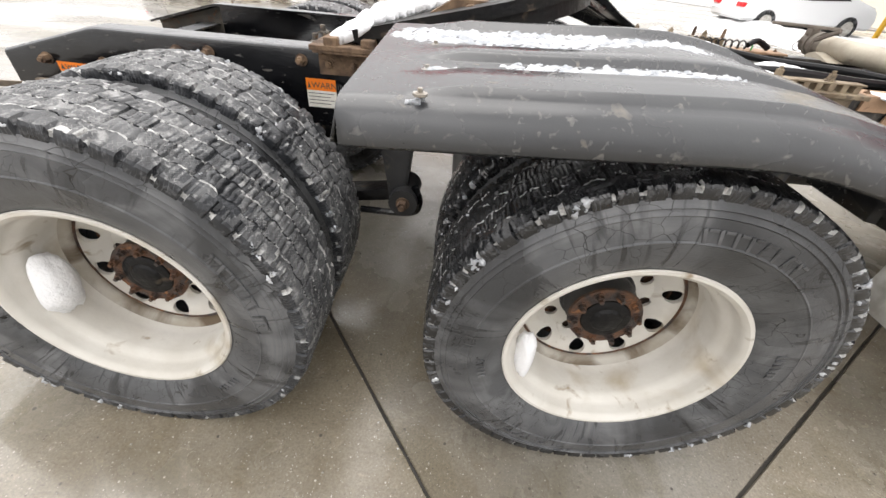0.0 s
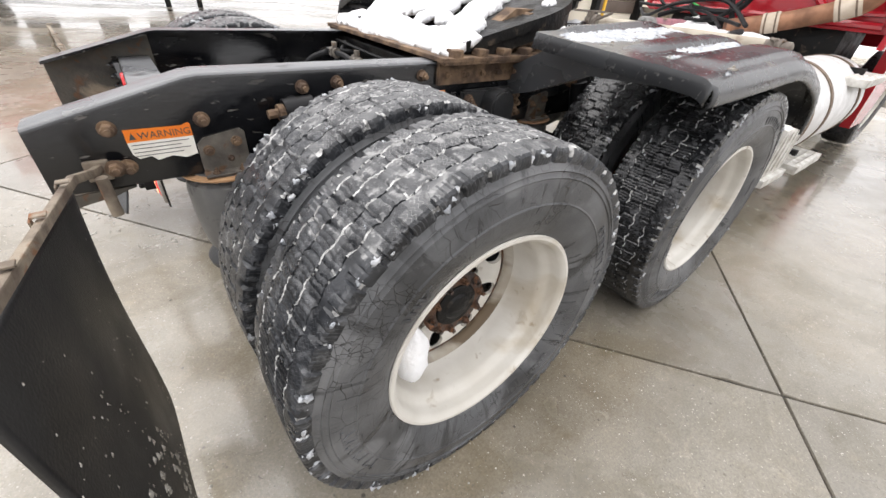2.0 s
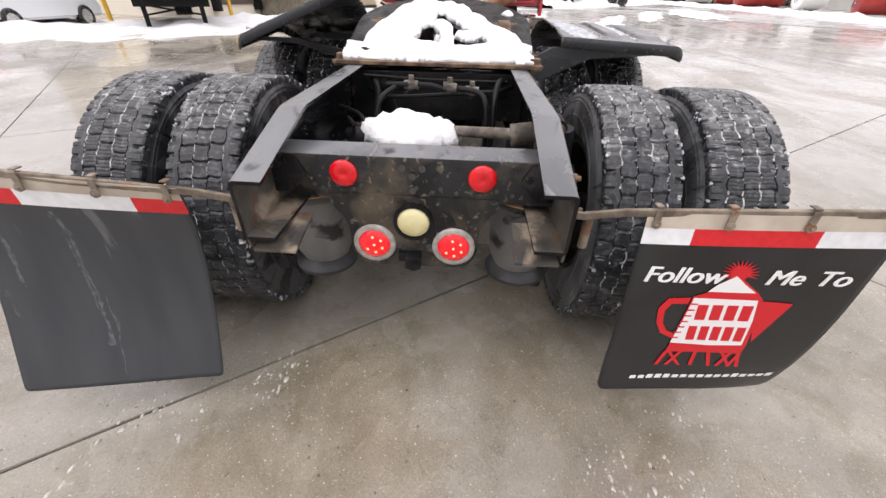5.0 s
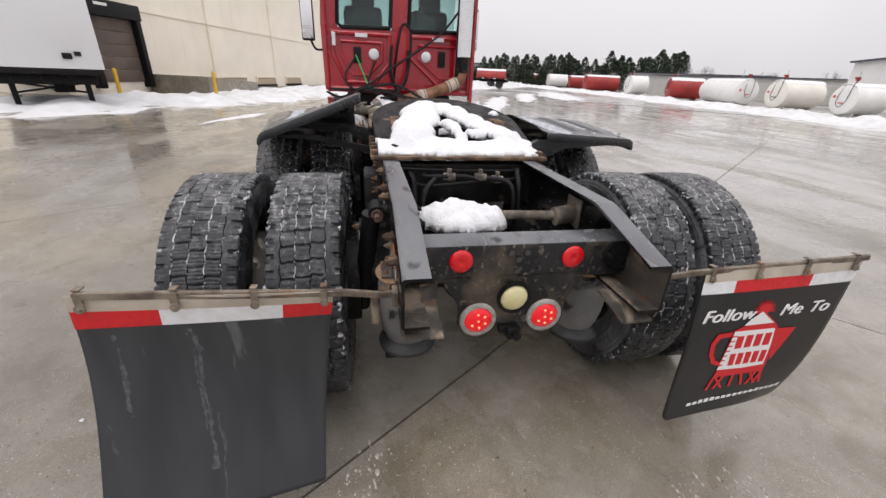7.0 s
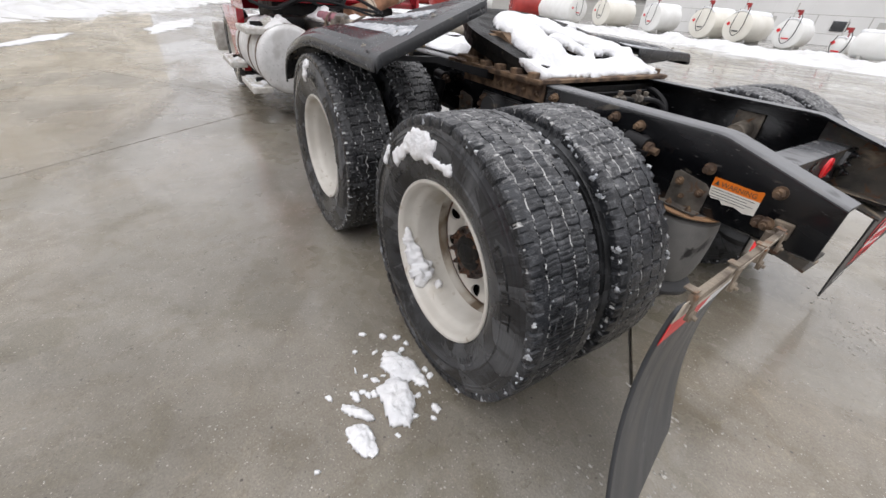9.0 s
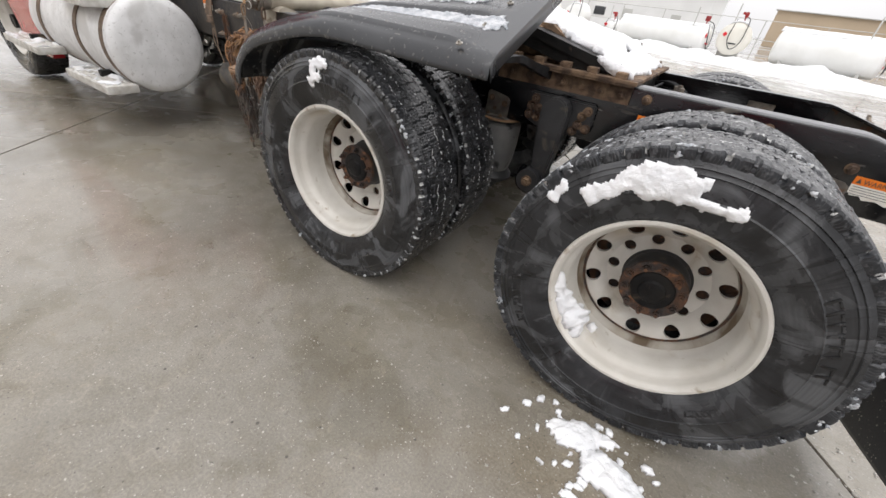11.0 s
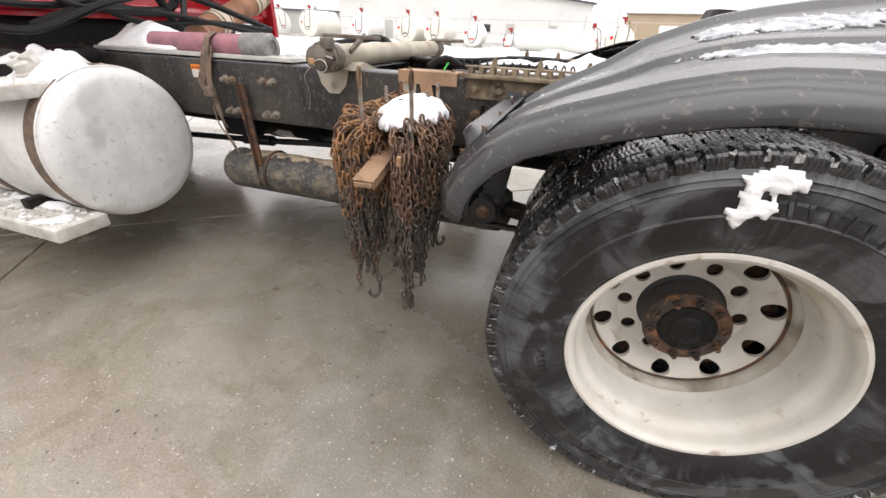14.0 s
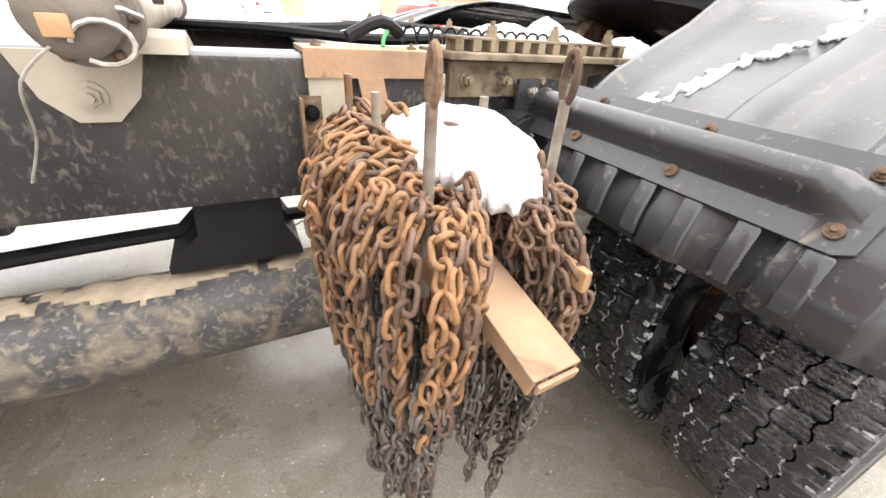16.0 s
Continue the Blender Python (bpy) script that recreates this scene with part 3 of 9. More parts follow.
M["glass"] = glass("tinted_window_glass", (0.55, 0.72, 0.70))
lamp_on = bpy.data.materials.new("lit_red_lamp_diode")
lamp_on.use_nodes = True
lamp_on.node_tree.nodes["Principled BSDF"].inputs["Base Color"].default_value = (0.9, 0.25, 0.15, 1)
lamp_on.node_tree.nodes["Principled BSDF"].inputs["Emission Color"].default_value = (1.0, 0.36, 0.16, 1)
lamp_on.node_tree.nodes["Principled BSDF"].inputs["Emission Strength"].default_value = 1.0
M["diode"] = lamp_on
lens_on = mat("lit_red_lens", (0.72, 0.006, 0.012), (0.62, 0.004, 0.01), 20, 3, rough=(0.2, 0.3), coat=0.3)
lens_on.node_tree.nodes["Principled BSDF"].inputs["Emission Color"].default_value = (1.0, 0.02, 0.03, 1)
lens_on.node_tree.nodes["Principled BSDF"].inputs["Emission Strength"].default_value = 0.22
M["litlens"] = lens_on
mirror_m = bpy.data.materials.new("mirror_glass")
mirror_m.use_nodes = True
mirror_m.node_tree.nodes["Principled BSDF"].inputs["Metallic"].default_value = 1.0
mirror_m.node_tree.nodes["Principled BSDF"].inputs["Roughness"].default_value = 0.03
M["mirror"] = mirror_m

# ---- building helpers ----
def mesh_of(name, bm, material, smooth=True, angle=40):
    me = bpy.data.meshes.new(name)
    bm.normal_update()
    bm.to_mesh(me)
    bm.free()
    for m in material if isinstance(material, (list, tuple)) else [material]:
        me.materials.append(M[m])
    if smooth:
        me.polygons.foreach_set("use_smooth", [True] * len(me.polygons))
        me.set_sharp_from_angle(angle=radians(angle))
    return me


def put(name, me, parent=None, m=None, label=""):
    ob = new(name, me)
    if parent:
        ob.parent = parent
    if m is not None:
        ob.matrix_basis = m
    if label:
        tagged(ob, label)
    return ob


def part(name, bm, material, parent, label="", m=None, smooth=True, angle=40):
    return put(name, mesh_of(name, bm, material, smooth, angle), parent, m, label)


def thing(name, label, category, m=None, group="", kind=""):
    ob = new(name)
    if m is not None:
        ob.matrix_basis = m
    return tagged(ob, label, category, group, kind)


def solid(name, bm, material, label, category, group="", kind="", m=None, smooth=True, angle=40):
    return tagged(put(name, mesh_of(name, bm, material, smooth, angle), None, m), label, category, group, kind)


def box(bm, c, s, bevel=0.0, rot=None, mi=0):
    mm = Matrix.Translation(c) @ (rot.to_4x4() if rot else Matrix.Identity(4)) @ Matrix.Diagonal((*s, 1))
    vs = bmesh.ops.create_cube(bm, size=1, matrix=mm)["verts"]
    fs = list({f for v in vs for f in v.link_faces})
    for f in fs:
        f.material_index = mi
    if bevel:
        es = list({e for v in vs for e in v.link_edges})
        bmesh.ops.bevel(bm, geom=es, offset=bevel, segments=2, affect="EDGES", profile=0.6)


def frame_to(p0, p1):
    d = Vector(p1) - Vector(p0)
    return Matrix.Translation((Vector(p0) + Vector(p1)) / 2) @ d.to_track_quat("Z", "Y").to_matrix().to_4x4(), d.length


def cyl(bm, p0, p1, r, r2=None, seg=16, mi=0):
    mm, n = frame_to(p0, p1)
    vs = bmesh.ops.create_cone(bm, cap_ends=True, segments=seg, radius1=r, radius2=r if r2 is None else r2, depth=n, matrix=mm)["verts"]
    for f in {f for v in vs for f in v.link_faces}:
        f.material_index = mi


def ball(bm, c, s, u=16, v=10, mi=0):
    vs = bmesh.ops.create_uvsphere(bm, u_segments=u, v_segments=v, radius=1, matrix=Matrix.Translation(c) @ Matrix.Diagonal((*s, 1)))["verts"]
    for f in {f for w in vs for f in w.link_faces}:
        f.material_index = mi
    return vs


def lathe(bm, prof, seg=48, mi=0, a0=0.0, a1=2 * math.pi):
    """Profile rows (r, y) turned about the Y axis; mi: one index or one per band."""
    full = abs(a1 - a0 - 2 * math.pi) < 1e-6
    rings = []
    for k in range(seg if full else seg + 1):
        a = a0 + (a1 - a0) * k / seg
        rings.append([bm.verts.new((r * math.cos(a), y, r * math.sin(a))) for r, y in prof])
    for k in range(seg):
        A, B = rings[k], rings[(k + 1) % len(rings)]
        for i in range(len(prof) - 1):
            f = bm.faces.new((A[i], A[i + 1], B[i + 1], B[i]))
            f.material_index = mi[i] if isinstance(mi, (list, tuple)) else mi


def tube(bm, pts, r, seg=8, mi=0, smooth=0):
    """A round tube along a line of points; smooth: points added between each two."""
    P = [Vector(p) for p in pts]
    if smooth:
        Q = []
        for i in range(len(P) - 1):
            p0, p1, p2, p3 = P[max(i - 1, 0)], P[i], P[i + 1], P[min(i + 2, len(P) - 1)]
            for k in range(smooth):
                t = k / smooth
                Q.append(0.5 * ((2 * p1) + (p2 - p0) * t + (2 * p0 - 5 * p1 + 4 * p2 - p3) * t * t + (3 * p1 - p0 - 3 * p2 + p3) * t ** 3))
        P = Q + [P[-1]]
    rings, ref = [], Vector((0.13, 0.31, 0.94))
    for i, p in enumerate(P):
        d = (P[min(i + 1, len(P) - 1)] - P[max(i - 1, 0)]).normalized()
        x = (ref - d * ref.dot(d)).normalized()
        y = d.cross(x)
        ref = x
        rr = r[i] if isinstance(r, (list, tuple)) else r
        rings.append([bm.verts.new(p + rr * (math.cos(2 * math.pi * k / seg) * x + math.sin(2 * math.pi * k / seg) * y)) for k in range(seg)])
    for A, B in zip(rings, rings[1:]):
        for k in range(seg):
            bm.faces.new((A[k], A[(k + 1) % seg], B[(k + 1) % seg], B[k])).material_index = mi
    for ring, rev in ((rings[0], True), (rings[-1], False)):
        bm.faces.new(ring[::-1] if rev else ring).material_index = mi


def slab(bm, outline, axis, lo, hi, mi=0):
    """A flat outline pushed along an axis ('x': outline is (y, z); 'y': (x, z); 'z': (x, y)) from lo to hi."""
    def at(p, v):
        return {"x": (v, p[0], p[1]), "y": (p[0], v, p[1]), "z": (p[0], p[1], v)}[axis]
    A = [bm.verts.new(at(p, lo)) for p in outline]
    B = [bm.verts.new(at(p, hi)) for p in outline]
    n = len(outline)
    fs = [bm.faces.new(A), bm.faces.new(B[::-1])]
    fs += [bm.faces.new((A[i], B[i], B[(i + 1) % n], A[(i + 1) % n])) for i in range(n)]
    for f in fs:
        f.material_index = mi
    bmesh.ops.recalc_face_normals(bm, faces=fs)


def bolt(bm, p, d, r=0.016, h=0.018, mi=0):
    p, d = Vector(p), Vector(d).normalized()
    cyl(bm, p, p + d * 0.004, r * 1.35, seg=12, mi=mi)
    cyl(bm, p + d * 0.004, p + d * h, r, r * 0.92, seg=6, mi=mi)
    cyl(bm, p + d * h, p + d * (h + r * 0.7), r * 0.5, seg=8, mi=mi)


def snow_cap(bm, x0, x1, y0, y1, res, depth, base, mi=0, rough=0.25, seed=0.0):
    """Snow lying on a surface: depth(x, y) thick above base(x, y), where thick enough; uneven, with a rounded rim."""
    nx, ny = int((x1 - x0) / res) + 1, int((y1 - y0) / res) + 1
    top, bot = {}, {}
    for i in range(nx + 1):
        for j in range(ny + 1):
            x, y = x0 + i * res, y0 + j * res
            q = Vector((x / res * 0.23 + seed, y / res * 0.23, seed * 1.7))
            d = depth(x, y)
            d = d * (1 + rough * noise.noise(q)) + 0.35 * rough * d * noise.noise(q * 3.1)
            if d > 0.0:
                b = base(x, y)
                jx, jy = res * 0.3 * noise.noise(q * 5), res * 0.3 * noise.noise(q * 5 + Vector((9, 9, 9)))
                top[i, j] = bm.verts.new((x + jx, y + jy, b + d))
                bot[i, j] = bm.verts.new((x + jx, y + jy, b - 0.003))
    for i in range(nx):
        for j in range(ny):
            q = [(i, j), (i + 1, j), (i + 1, j + 1), (i, j + 1)]
            if all(k in top for k in q):
                bm.faces.new([top[k] for k in q]).material_index = mi
                bm.faces.new([bot[k] for k in q[::-1]]).material_index = mi
    inv = {v: k for k, v in top.items()}
    for e in list(bm.edges):
        if len(e.link_faces) == 1 and e.verts[0] in inv and e.verts[1] in inv:
            a, b = e.verts
            bm.faces.new((a, b, bot[inv[b]], bot[inv[a]])).material_index = mi
    loose = [v for v in list(top.values()) + list(bot.values()) if not v.link_faces]
    bmesh.ops.delete(bm, geom=loose, context="VERTS")
    bmesh.ops.recalc_face_normals(bm, faces=bm.faces)


def lump(bm, c, s, seed=0, amp=0.25, u=18, v=12, mi=0):
    """An uneven lump, flat below where it rests."""
    for w in ball(bm, c, s, u, v, mi):
        d = (w.co - Vector(c))
        k = 1 + amp * noise.noise(Vector((d.x / s[0], d.y / s[1], d.z / s[2])) * 1.6 + Vector((seed, seed * 0.7, 0))) + amp * 0.4 * noise.noise(Vector((d.x / s[0], d.y / s[1], d.z / s[2])) * 4.2 + Vector((seed, 3, 1)))
        w.co = Vector(c) + d * k


def writing(text, size, material, parent, m, label="", shear=0.0, thick=0.0006, align="LEFT", bold=0.0):
    cu = bpy.data.curves.new("writing", "FONT")
    cu.body, cu.size, cu.shear, cu.extrude, cu.align_x, cu.offset = text, size, shear, thick, align, bold
    ob = bpy.data.objects.new("writing", cu)
    scene.collection.objects.link(ob)
    dg = bpy.context.evaluated_depsgraph_get()
    me = bpy.data.meshes.new_from_object(ob.evaluated_get(dg))
    bpy.data.objects.remove(ob)
    me.materials.clear()
    me.materials.append(M[material])
    return put("lettering", me, parent, m, label)


BOLTS = {}


def bolts(parent, places, d, r=0.015, h=0.02, material="rust", name="bolt"):
    """Bolts of one size, each an object of its own on a shared mesh."""
    key = (r, h, material)
    if key not in BOLTS:
        b = bmesh.new()
        bolt(b, (0, 0, 0), (0, 0, 1), r, h)
        BOLTS[key] = mesh_of("bolt", b, material)
    q = Vector(d).to_track_quat("Z", "Y").to_matrix().to_4x4()
    for p in places:
        put(name, BOLTS[key], parent, Matrix.Translation(p) @ q @ Matrix.Rotation(p[0] * 17 + p[2] * 5, 4, "Z"))

# ---- ground: concrete slabs with open joints, laid askew to the truck ----
b = bmesh.new()
box(b, (0, 0, -0.52), (1600, 1600, 1.0))
ground = solid("ground", b, "far_ground", "wet grey yard ground reaching to the horizon", "ground", kind="structure", smooth=False)
JX, JY, JA, SU, SV = 1.17, -1.78, math.atan2(0.592, 0.806), 4.27, 4.60
b = bmesh.new()
# edges a little ragged, worn by the years
rim_pts = []
for side in range(4):
    run, half = ((SU, SV) if side % 2 == 0 else (SV, SU))
    for k in range(170):
        u = (run / 2 - 0.0044) * (2 * k / 170 - 1)
        d = half / 2 - 0.0044 - 0.003 * abs(noise.noise(Vector((u * 3.0, side * 7.0, 0)))) - 0.022 * max(0, noise.noise(Vector((u * 5.0, side * 5.0, 3))) - 0.34) - 0.005 * abs(noise.noise(Vector((u * 31.0, side * 3.0, 8)))) * max(0, noise.noise(Vector((u * 2.1, side, 1))))
        rim_pts.append(((u, -d), (d, u), (-u, d), (-d, -u))[side])
t = [b.verts.new((x * 0.9988, y * 0.9988, 0)) for x, y in rim_pts]
q = [b.verts.new((x, y, -0.006)) for x, y in rim_pts]
w = [b.verts.new((x, y, -0.03)) for x, y in rim_pts]
b.faces.new(t)
for i in range(len(t)):
    j = (i + 1) % len(t)
    b.faces.new((q[i], q[j], t[j], t[i]))
    b.faces.new((w[i], w[j], q[j], q[i]))
bmesh.ops.triangulate(b, faces=[f for f in b.faces if len(f.verts) > 4])
slab_me = mesh_of("slab", b, "concrete", smooth=False)
b = bmesh.new()
box(b, (0, 0, -0.018), (53, 57, 0.012))
pav = solid("pavement", b, "joint", "wet stained concrete yard slabs with dark joints", "pavement", kind="structure", smooth=False, m=pose(JX, JY, 0, 0, 0, math.degrees(JA)))
for i in range(-6, 6):
    for j in range(-6, 6):
        put("slab", slab_me, pav, pose((i + 0.5) * SU, (j + 0.5) * SV, 0))

# ---- the truck ----
AX_A, AX_B, ZC = 0.0, 1.335, 0.50
R_T = 0.508
truck = thing("semi_truck", "red semi truck tractor with bare black frame on wet concrete", "truck")


def tread_mesh(name, m, groove, zig, pitches, dust, snowy, seed, slots=True):
    """A tyre's tread as one skin: ribs between zigzag grooves, cut by slits and fine sipes, notched shoulders, packed snow; m places it in the world."""
    steps = 14 if abs(m.translation.y) > 1.0 else 10
    n = pitches * steps
    cols = []
    edges = [-0.118] + [c + d for c in (-0.076, -0.026, 0.026, 0.076) for d in (-groove, 0, groove)] + [0.118]
    for y, kind in ((-0.126, "side2"), (-0.1295, "side1"), (-0.1275, "side0"), (-0.123, "lip")):
        cols.append((y, kind, 0))
    cols.append((-0.110, "rib", 0))
    rib = 0
    for c in (-0.076, -0.026, 0.026, 0.076):
        last = cols[-1][0]
        cols.append((last + (c - groove - last) * (0.40 if rib else 0.5), "rib", rib))
        if rib:
            cols.append((last + (c - groove - last) * 0.72, "rib", rib))
        cols += [(c - groove, "edge", rib), (c, "groove", rib), (c + groove, "edge", rib + 1)]
        rib += 1
    cols += [(0.095, "rib", 4), (0.110, "rib", 4), (0.123, "lip", 4), (0.1275, "side0", 4), (0.1295, "side1", 4), (0.126, "side2", 4)]
    rnd = random.Random(seed)
    phase = [rnd.randrange(steps) for _ in range(5)]
    drop = {"side2": 0.036, "side1": 0.016, "side0": 0.006, "lip": 0.001}
    verts, snow = [], []
    wm = m.to_3x3()
    for k in range(n):
        a = 2 * math.pi * k / n
        ca, sa = math.cos(a), math.sin(a)
        out = wm @ Vector((ca, 0, sa))
        up = out.z
        lee = max(up, 1.12 * out.x) if slots == 2 else up
        for y, kind, rb in cols:
            ph = ((k + (steps // 2 if round((min(max(y, -0.08), 0.08) + 0.076) / 0.0507) % 2 else 0)) % steps) / steps
            wave = min(1, max(-1, 3.2 * (abs(ph * 2 - 1) - 0.5) * 1.3))
            near = kind in ("groove", "edge")
            yy = y + (zig * wave if near else 0.0)
            if kind == "edge":
                yy += 0.0026 * noise.noise(Vector((k * 0.83, y * 700, seed)))
            q = Vector((ca * 2.2, (round(y / 0.05) if near else y / 0.05) * 1.3, sa * 2.2)) * 3.2 + Vector((seed * 3.7, 0, 0))
            f = noise.noise(q) + 0.5 * noise.noise(q * 3.3)
            g = noise.noise(q * 9.0)
            r = R_T - 0.30 * yy * yy - drop.get(kind, 0)
            s = 0
            lim = snowy + (0.10 if up < -0.2 else 0.0)
            if kind == "groove":
                s = f + 0.9 * g > lim - 0.10
                r -= 0.0005 + 0.0035 * max(0, 0.4 - f) if s else 0.009
            elif kind in ("rib", "edge") and 0 < rb < 4:
                kk = (k + phase[rb]) % steps
                if kk == 0:
                    s = f + 0.8 * g > lim + (0.30 if slots else 0.45)
                    r -= 0.0008 if s else 0.006
                elif kk % 3 == 1:
                    r -= 0.0013
            if rb in (0, 4) and kind in ("lip", "side0", "side1") or (kind == "rib" and rb in (0, 4) and abs(y) > 0.10):
                kk = (k + phase[rb]) % steps
                if kk in (0, 1, 2):
                    s = f + 0.5 * g > lim - (0.05 if slots == 2 else 0.34)
                    d = 0.011 if not s else 0.004 + 0.004 * g
                    r -= d * (0.5 if kind == "side1" else 1)
                    if kind in ("side0", "side1"):
                        yy -= 0.006 * (1 if y > 0 else -1)
                elif kk == steps // 2 and kind != "side1":
                    r -= 0.003
            if not s and kind in ("rib", "edge", "lip") and lee > 0.35:
                t = 0.30 * f + 0.30 * g + dust * lee
                s = 2 if t > 0.86 else 0
                if f + 0.8 * g + dust * lee > 1.62 and rb in (0, 1, 4) and abs(y) > 0.05:
                    s, r = 1, r + 0.0025 + 0.002 * g
            jag = 0.0
            if kind == "rib" and 0 < rb < 4:
                jag = (0.45 if abs(y) % 0.0507 < 0.024 else -0.35) + 0.5 * noise.noise(Vector((k * 3.1, y * 90, seed)))
            b2 = a + jag * 2 * math.pi / n
            verts.append((r * math.cos(b2), yy, r * math.sin(b2)))
            snow.append(int(s))
    nc = len(cols)
    faces, mi = [], []
    for k in range(n):
        k2 = (k + 1) % n
        for i in range(nc - 1):
            faces.append((k * nc + i, k2 * nc + i, k2 * nc + i + 1, k * nc + i + 1))
            q = (snow[k * nc + i], snow[k * nc + i + 1])
            pair = (cols[i][1], cols[i + 1][1])
            if "groove" in pair:
                mi.append(1 if 1 in (snow[k * nc + i + (0 if pair[0] == "groove" else 1)],) else 0)
            else:
                mi.append(1 if q == (1, 1) else 2 if min(q) > 0 else 0)
    me = bpy.data.meshes.new(name)
    me.from_pydata(verts, [], faces)
    for mm in ("tread" if slots == 2 else "treadwet", "treadsnow", "frost"):
        me.materials.append(M[mm])
    me.polygons.foreach_set("material_index", mi)
    me.polygons.foreach_set("use_smooth", [True] * len(faces))
    me.set_sharp_from_angle(angle=radians(28))
    return me


bm = bmesh.new()
tp = [(0.283, 0.098), (0.300, 0.112), (0.320, 0.124), (0.350, 0.134), (0.385, 0.140), (0.388, 0.1425), (0.392, 0.140), (0.420, 0.138), (0.442, 0.134),
      (0.445, 0.1365), (0.450, 0.133), (0.456, 0.1315), (0.459, 0.134), (0.464, 0.130), (0.474, 0.1265), (0.480, 0.119), (0.4860, 0.100), (0.4900, 0.05), (0.4900, 0.0)]
tp = tp + [(r, -y) for r, y in tp[-2::-1]]
lathe(bm, tp, 96, [1 if (abs(tp[i][1]) <= 0.119 and tp[i][0] > 0.478) else 0 for i in range(len(tp) - 1)])
tyre_me = mesh_of("tyre", bm, ["rubber", "tread"], angle=25)
tyre_dry_me = tyre_me.copy()
tyre_dry_me.materials[0] = M["rubberdry"]
tyre_frost_me = tyre_me.copy()
tyre_frost_me.materials[0] = M["rubberfrost"]

bm = bmesh.new()
rp = [(0.276, 0.090), (0.288, 0.100), (0.296, 0.108), (0.299, 0.113), (0.296, 0.117), (0.288, 0.117), (0.279, 0.110), (0.275, 0.098), (0.274, 0.078), (0.268, 0.066),
      (0.258, 0.056), (0.253, 0.040), (0.252, -0.020), (0.249, -0.050), (0.241, -0.064), (0.236, -0.074), (0.237, -0.084), (0.232, -0.088), (0.226, -0.082), (0.205, -0.084), (0.185, -0.094), (0.168, -0.112),
      (0.160, -0.118), (0.110, -0.118), (0.108, -0.128), (0.160, -0.128), (0.185, -0.106), (0.21, -0.096), (0.245, -0.09), (0.262, -0.05), (0.262, 0.045), (0.272, 0.07), (0.276, 0.09)]
lathe(bm, rp[:-1] + rp[:1], 80, [1 if 13 <= i <= 17 else 0 for i in range(len(rp))])
bmesh.ops.remove_doubles(bm, verts=bm.verts, dist=1e-5)
bmesh.ops.recalc_face_normals(bm, faces=bm.faces)
rim_me = mesh_of("wheel", bm, ["wheel", "wheelgrime"], angle=35)
bm = bmesh.new()
for k in range(10):
    a = 2 * math.pi * k / 10 + 0.1
    for r, rad in ((0.203, 0.0255), (0.1440, 0.0195)):
        cyl(bm, (r * math.cos(a + (0.31 if r < 0.2 else 0)), -0.20, r * math.sin(a + (0.31 if r < 0.2 else 0))), (r * math.cos(a + (0.31 if r < 0.2 else 0)), 0.0, r * math.sin(a + (0.31 if r < 0.2 else 0))), rad, seg=20)
drill, blank = new("drill", mesh_of("drill", bm, "wheel")), new("blank", rim_me)
cut = blank.modifiers.new("holes", "BOOLEAN")
cut.operation, cut.object, cut.solver = "DIFFERENCE", drill, "EXACT"
drilled = bpy.data.meshes.new_from_object(blank.evaluated_get(bpy.context.evaluated_depsgraph_get()))
drilled.name = "wheel"
bpy.data.objects.remove(drill), bpy.data.objects.remove(blank)
rim_me = drilled
rim_me.polygons.foreach_set("use_smooth", [True] * len(rim_me.polygons))
rim_me.set_sharp_from_angle(angle=radians(35))
bm = bmesh.new()
lathe(bm, [(0.274, -0.108), (0.290, -0.110), (0.296, -0.108), (0.297, -0.100), (0.262, -0.06), (0.252, 0.02), (0.236, 0.10), (0.150, 0.118), (0.10, 0.118)], 40)
inner_rim_me = mesh_of("inner_wheel", bm, "blackdirt", angle=35)


bm = bmesh.new()
lathe(bm, [(0.001, 0.110), (0.030, 0.109), (0.036, 0.106), (0.040, 0.101), (0.056, 0.100), (0.062, 0.097), (0.064, 0.093), (0.092, 0.091), (0.0955, 0.087), (0.0955, 0.078), (0.092, 0.076), (0.092, 0.040), (0.0945, 0.036), (0.0945, 0.010), (0.104, 0.0), (0.108, -0.03)], 40, [2, 2, 2, 2, 2, 2, 0, 0, 0, 0, 3, 3, 3, 3, 0])
for k in range(10):
    a = 2 * math.pi * k / 10 + 0.2
    cyl(bm, (0.0795 * math.cos(a), 0.090, 0.0795 * math.sin(a)), (0.0795 * math.cos(a), 0.094, 0.0795 * math.sin(a)), 0.0135, seg=12)
    cyl(bm, (0.0795 * math.cos(a), 0.094, 0.0795 * math.sin(a)), (0.0795 * math.cos(a), 0.106, 0.0795 * math.sin(a)), 0.0105, 0.0098, seg=6)
    cyl(bm, (0.0795 * math.cos(a), 0.106, 0.0795 * math.sin(a)), (0.0795 * math.cos(a), 0.116, 0.0795 * math.sin(a)), 0.0058, seg=8)
hub_me = mesh_of("hub", bm, ["hub", "muddysteel", "blackdirt", "castiron"], angle=35)
bm = bmesh.new()
lathe(bm, [(0.10, -0.150), (0.235, -0.150), (0.240, -0.165), (0.240, -0.26)], 36)
drum_me = mesh_of("brake_drum", bm, "hub")
bm = bmesh.new()
lathe(bm, [(0.2335, -0.0885), (0.2300, -0.0865), (0.2335, -0.0840), (0.2372, -0.0830), (0.2375, -0.0880)], 60)
crease_me = mesh_of("rust_crease", bm, "hub")


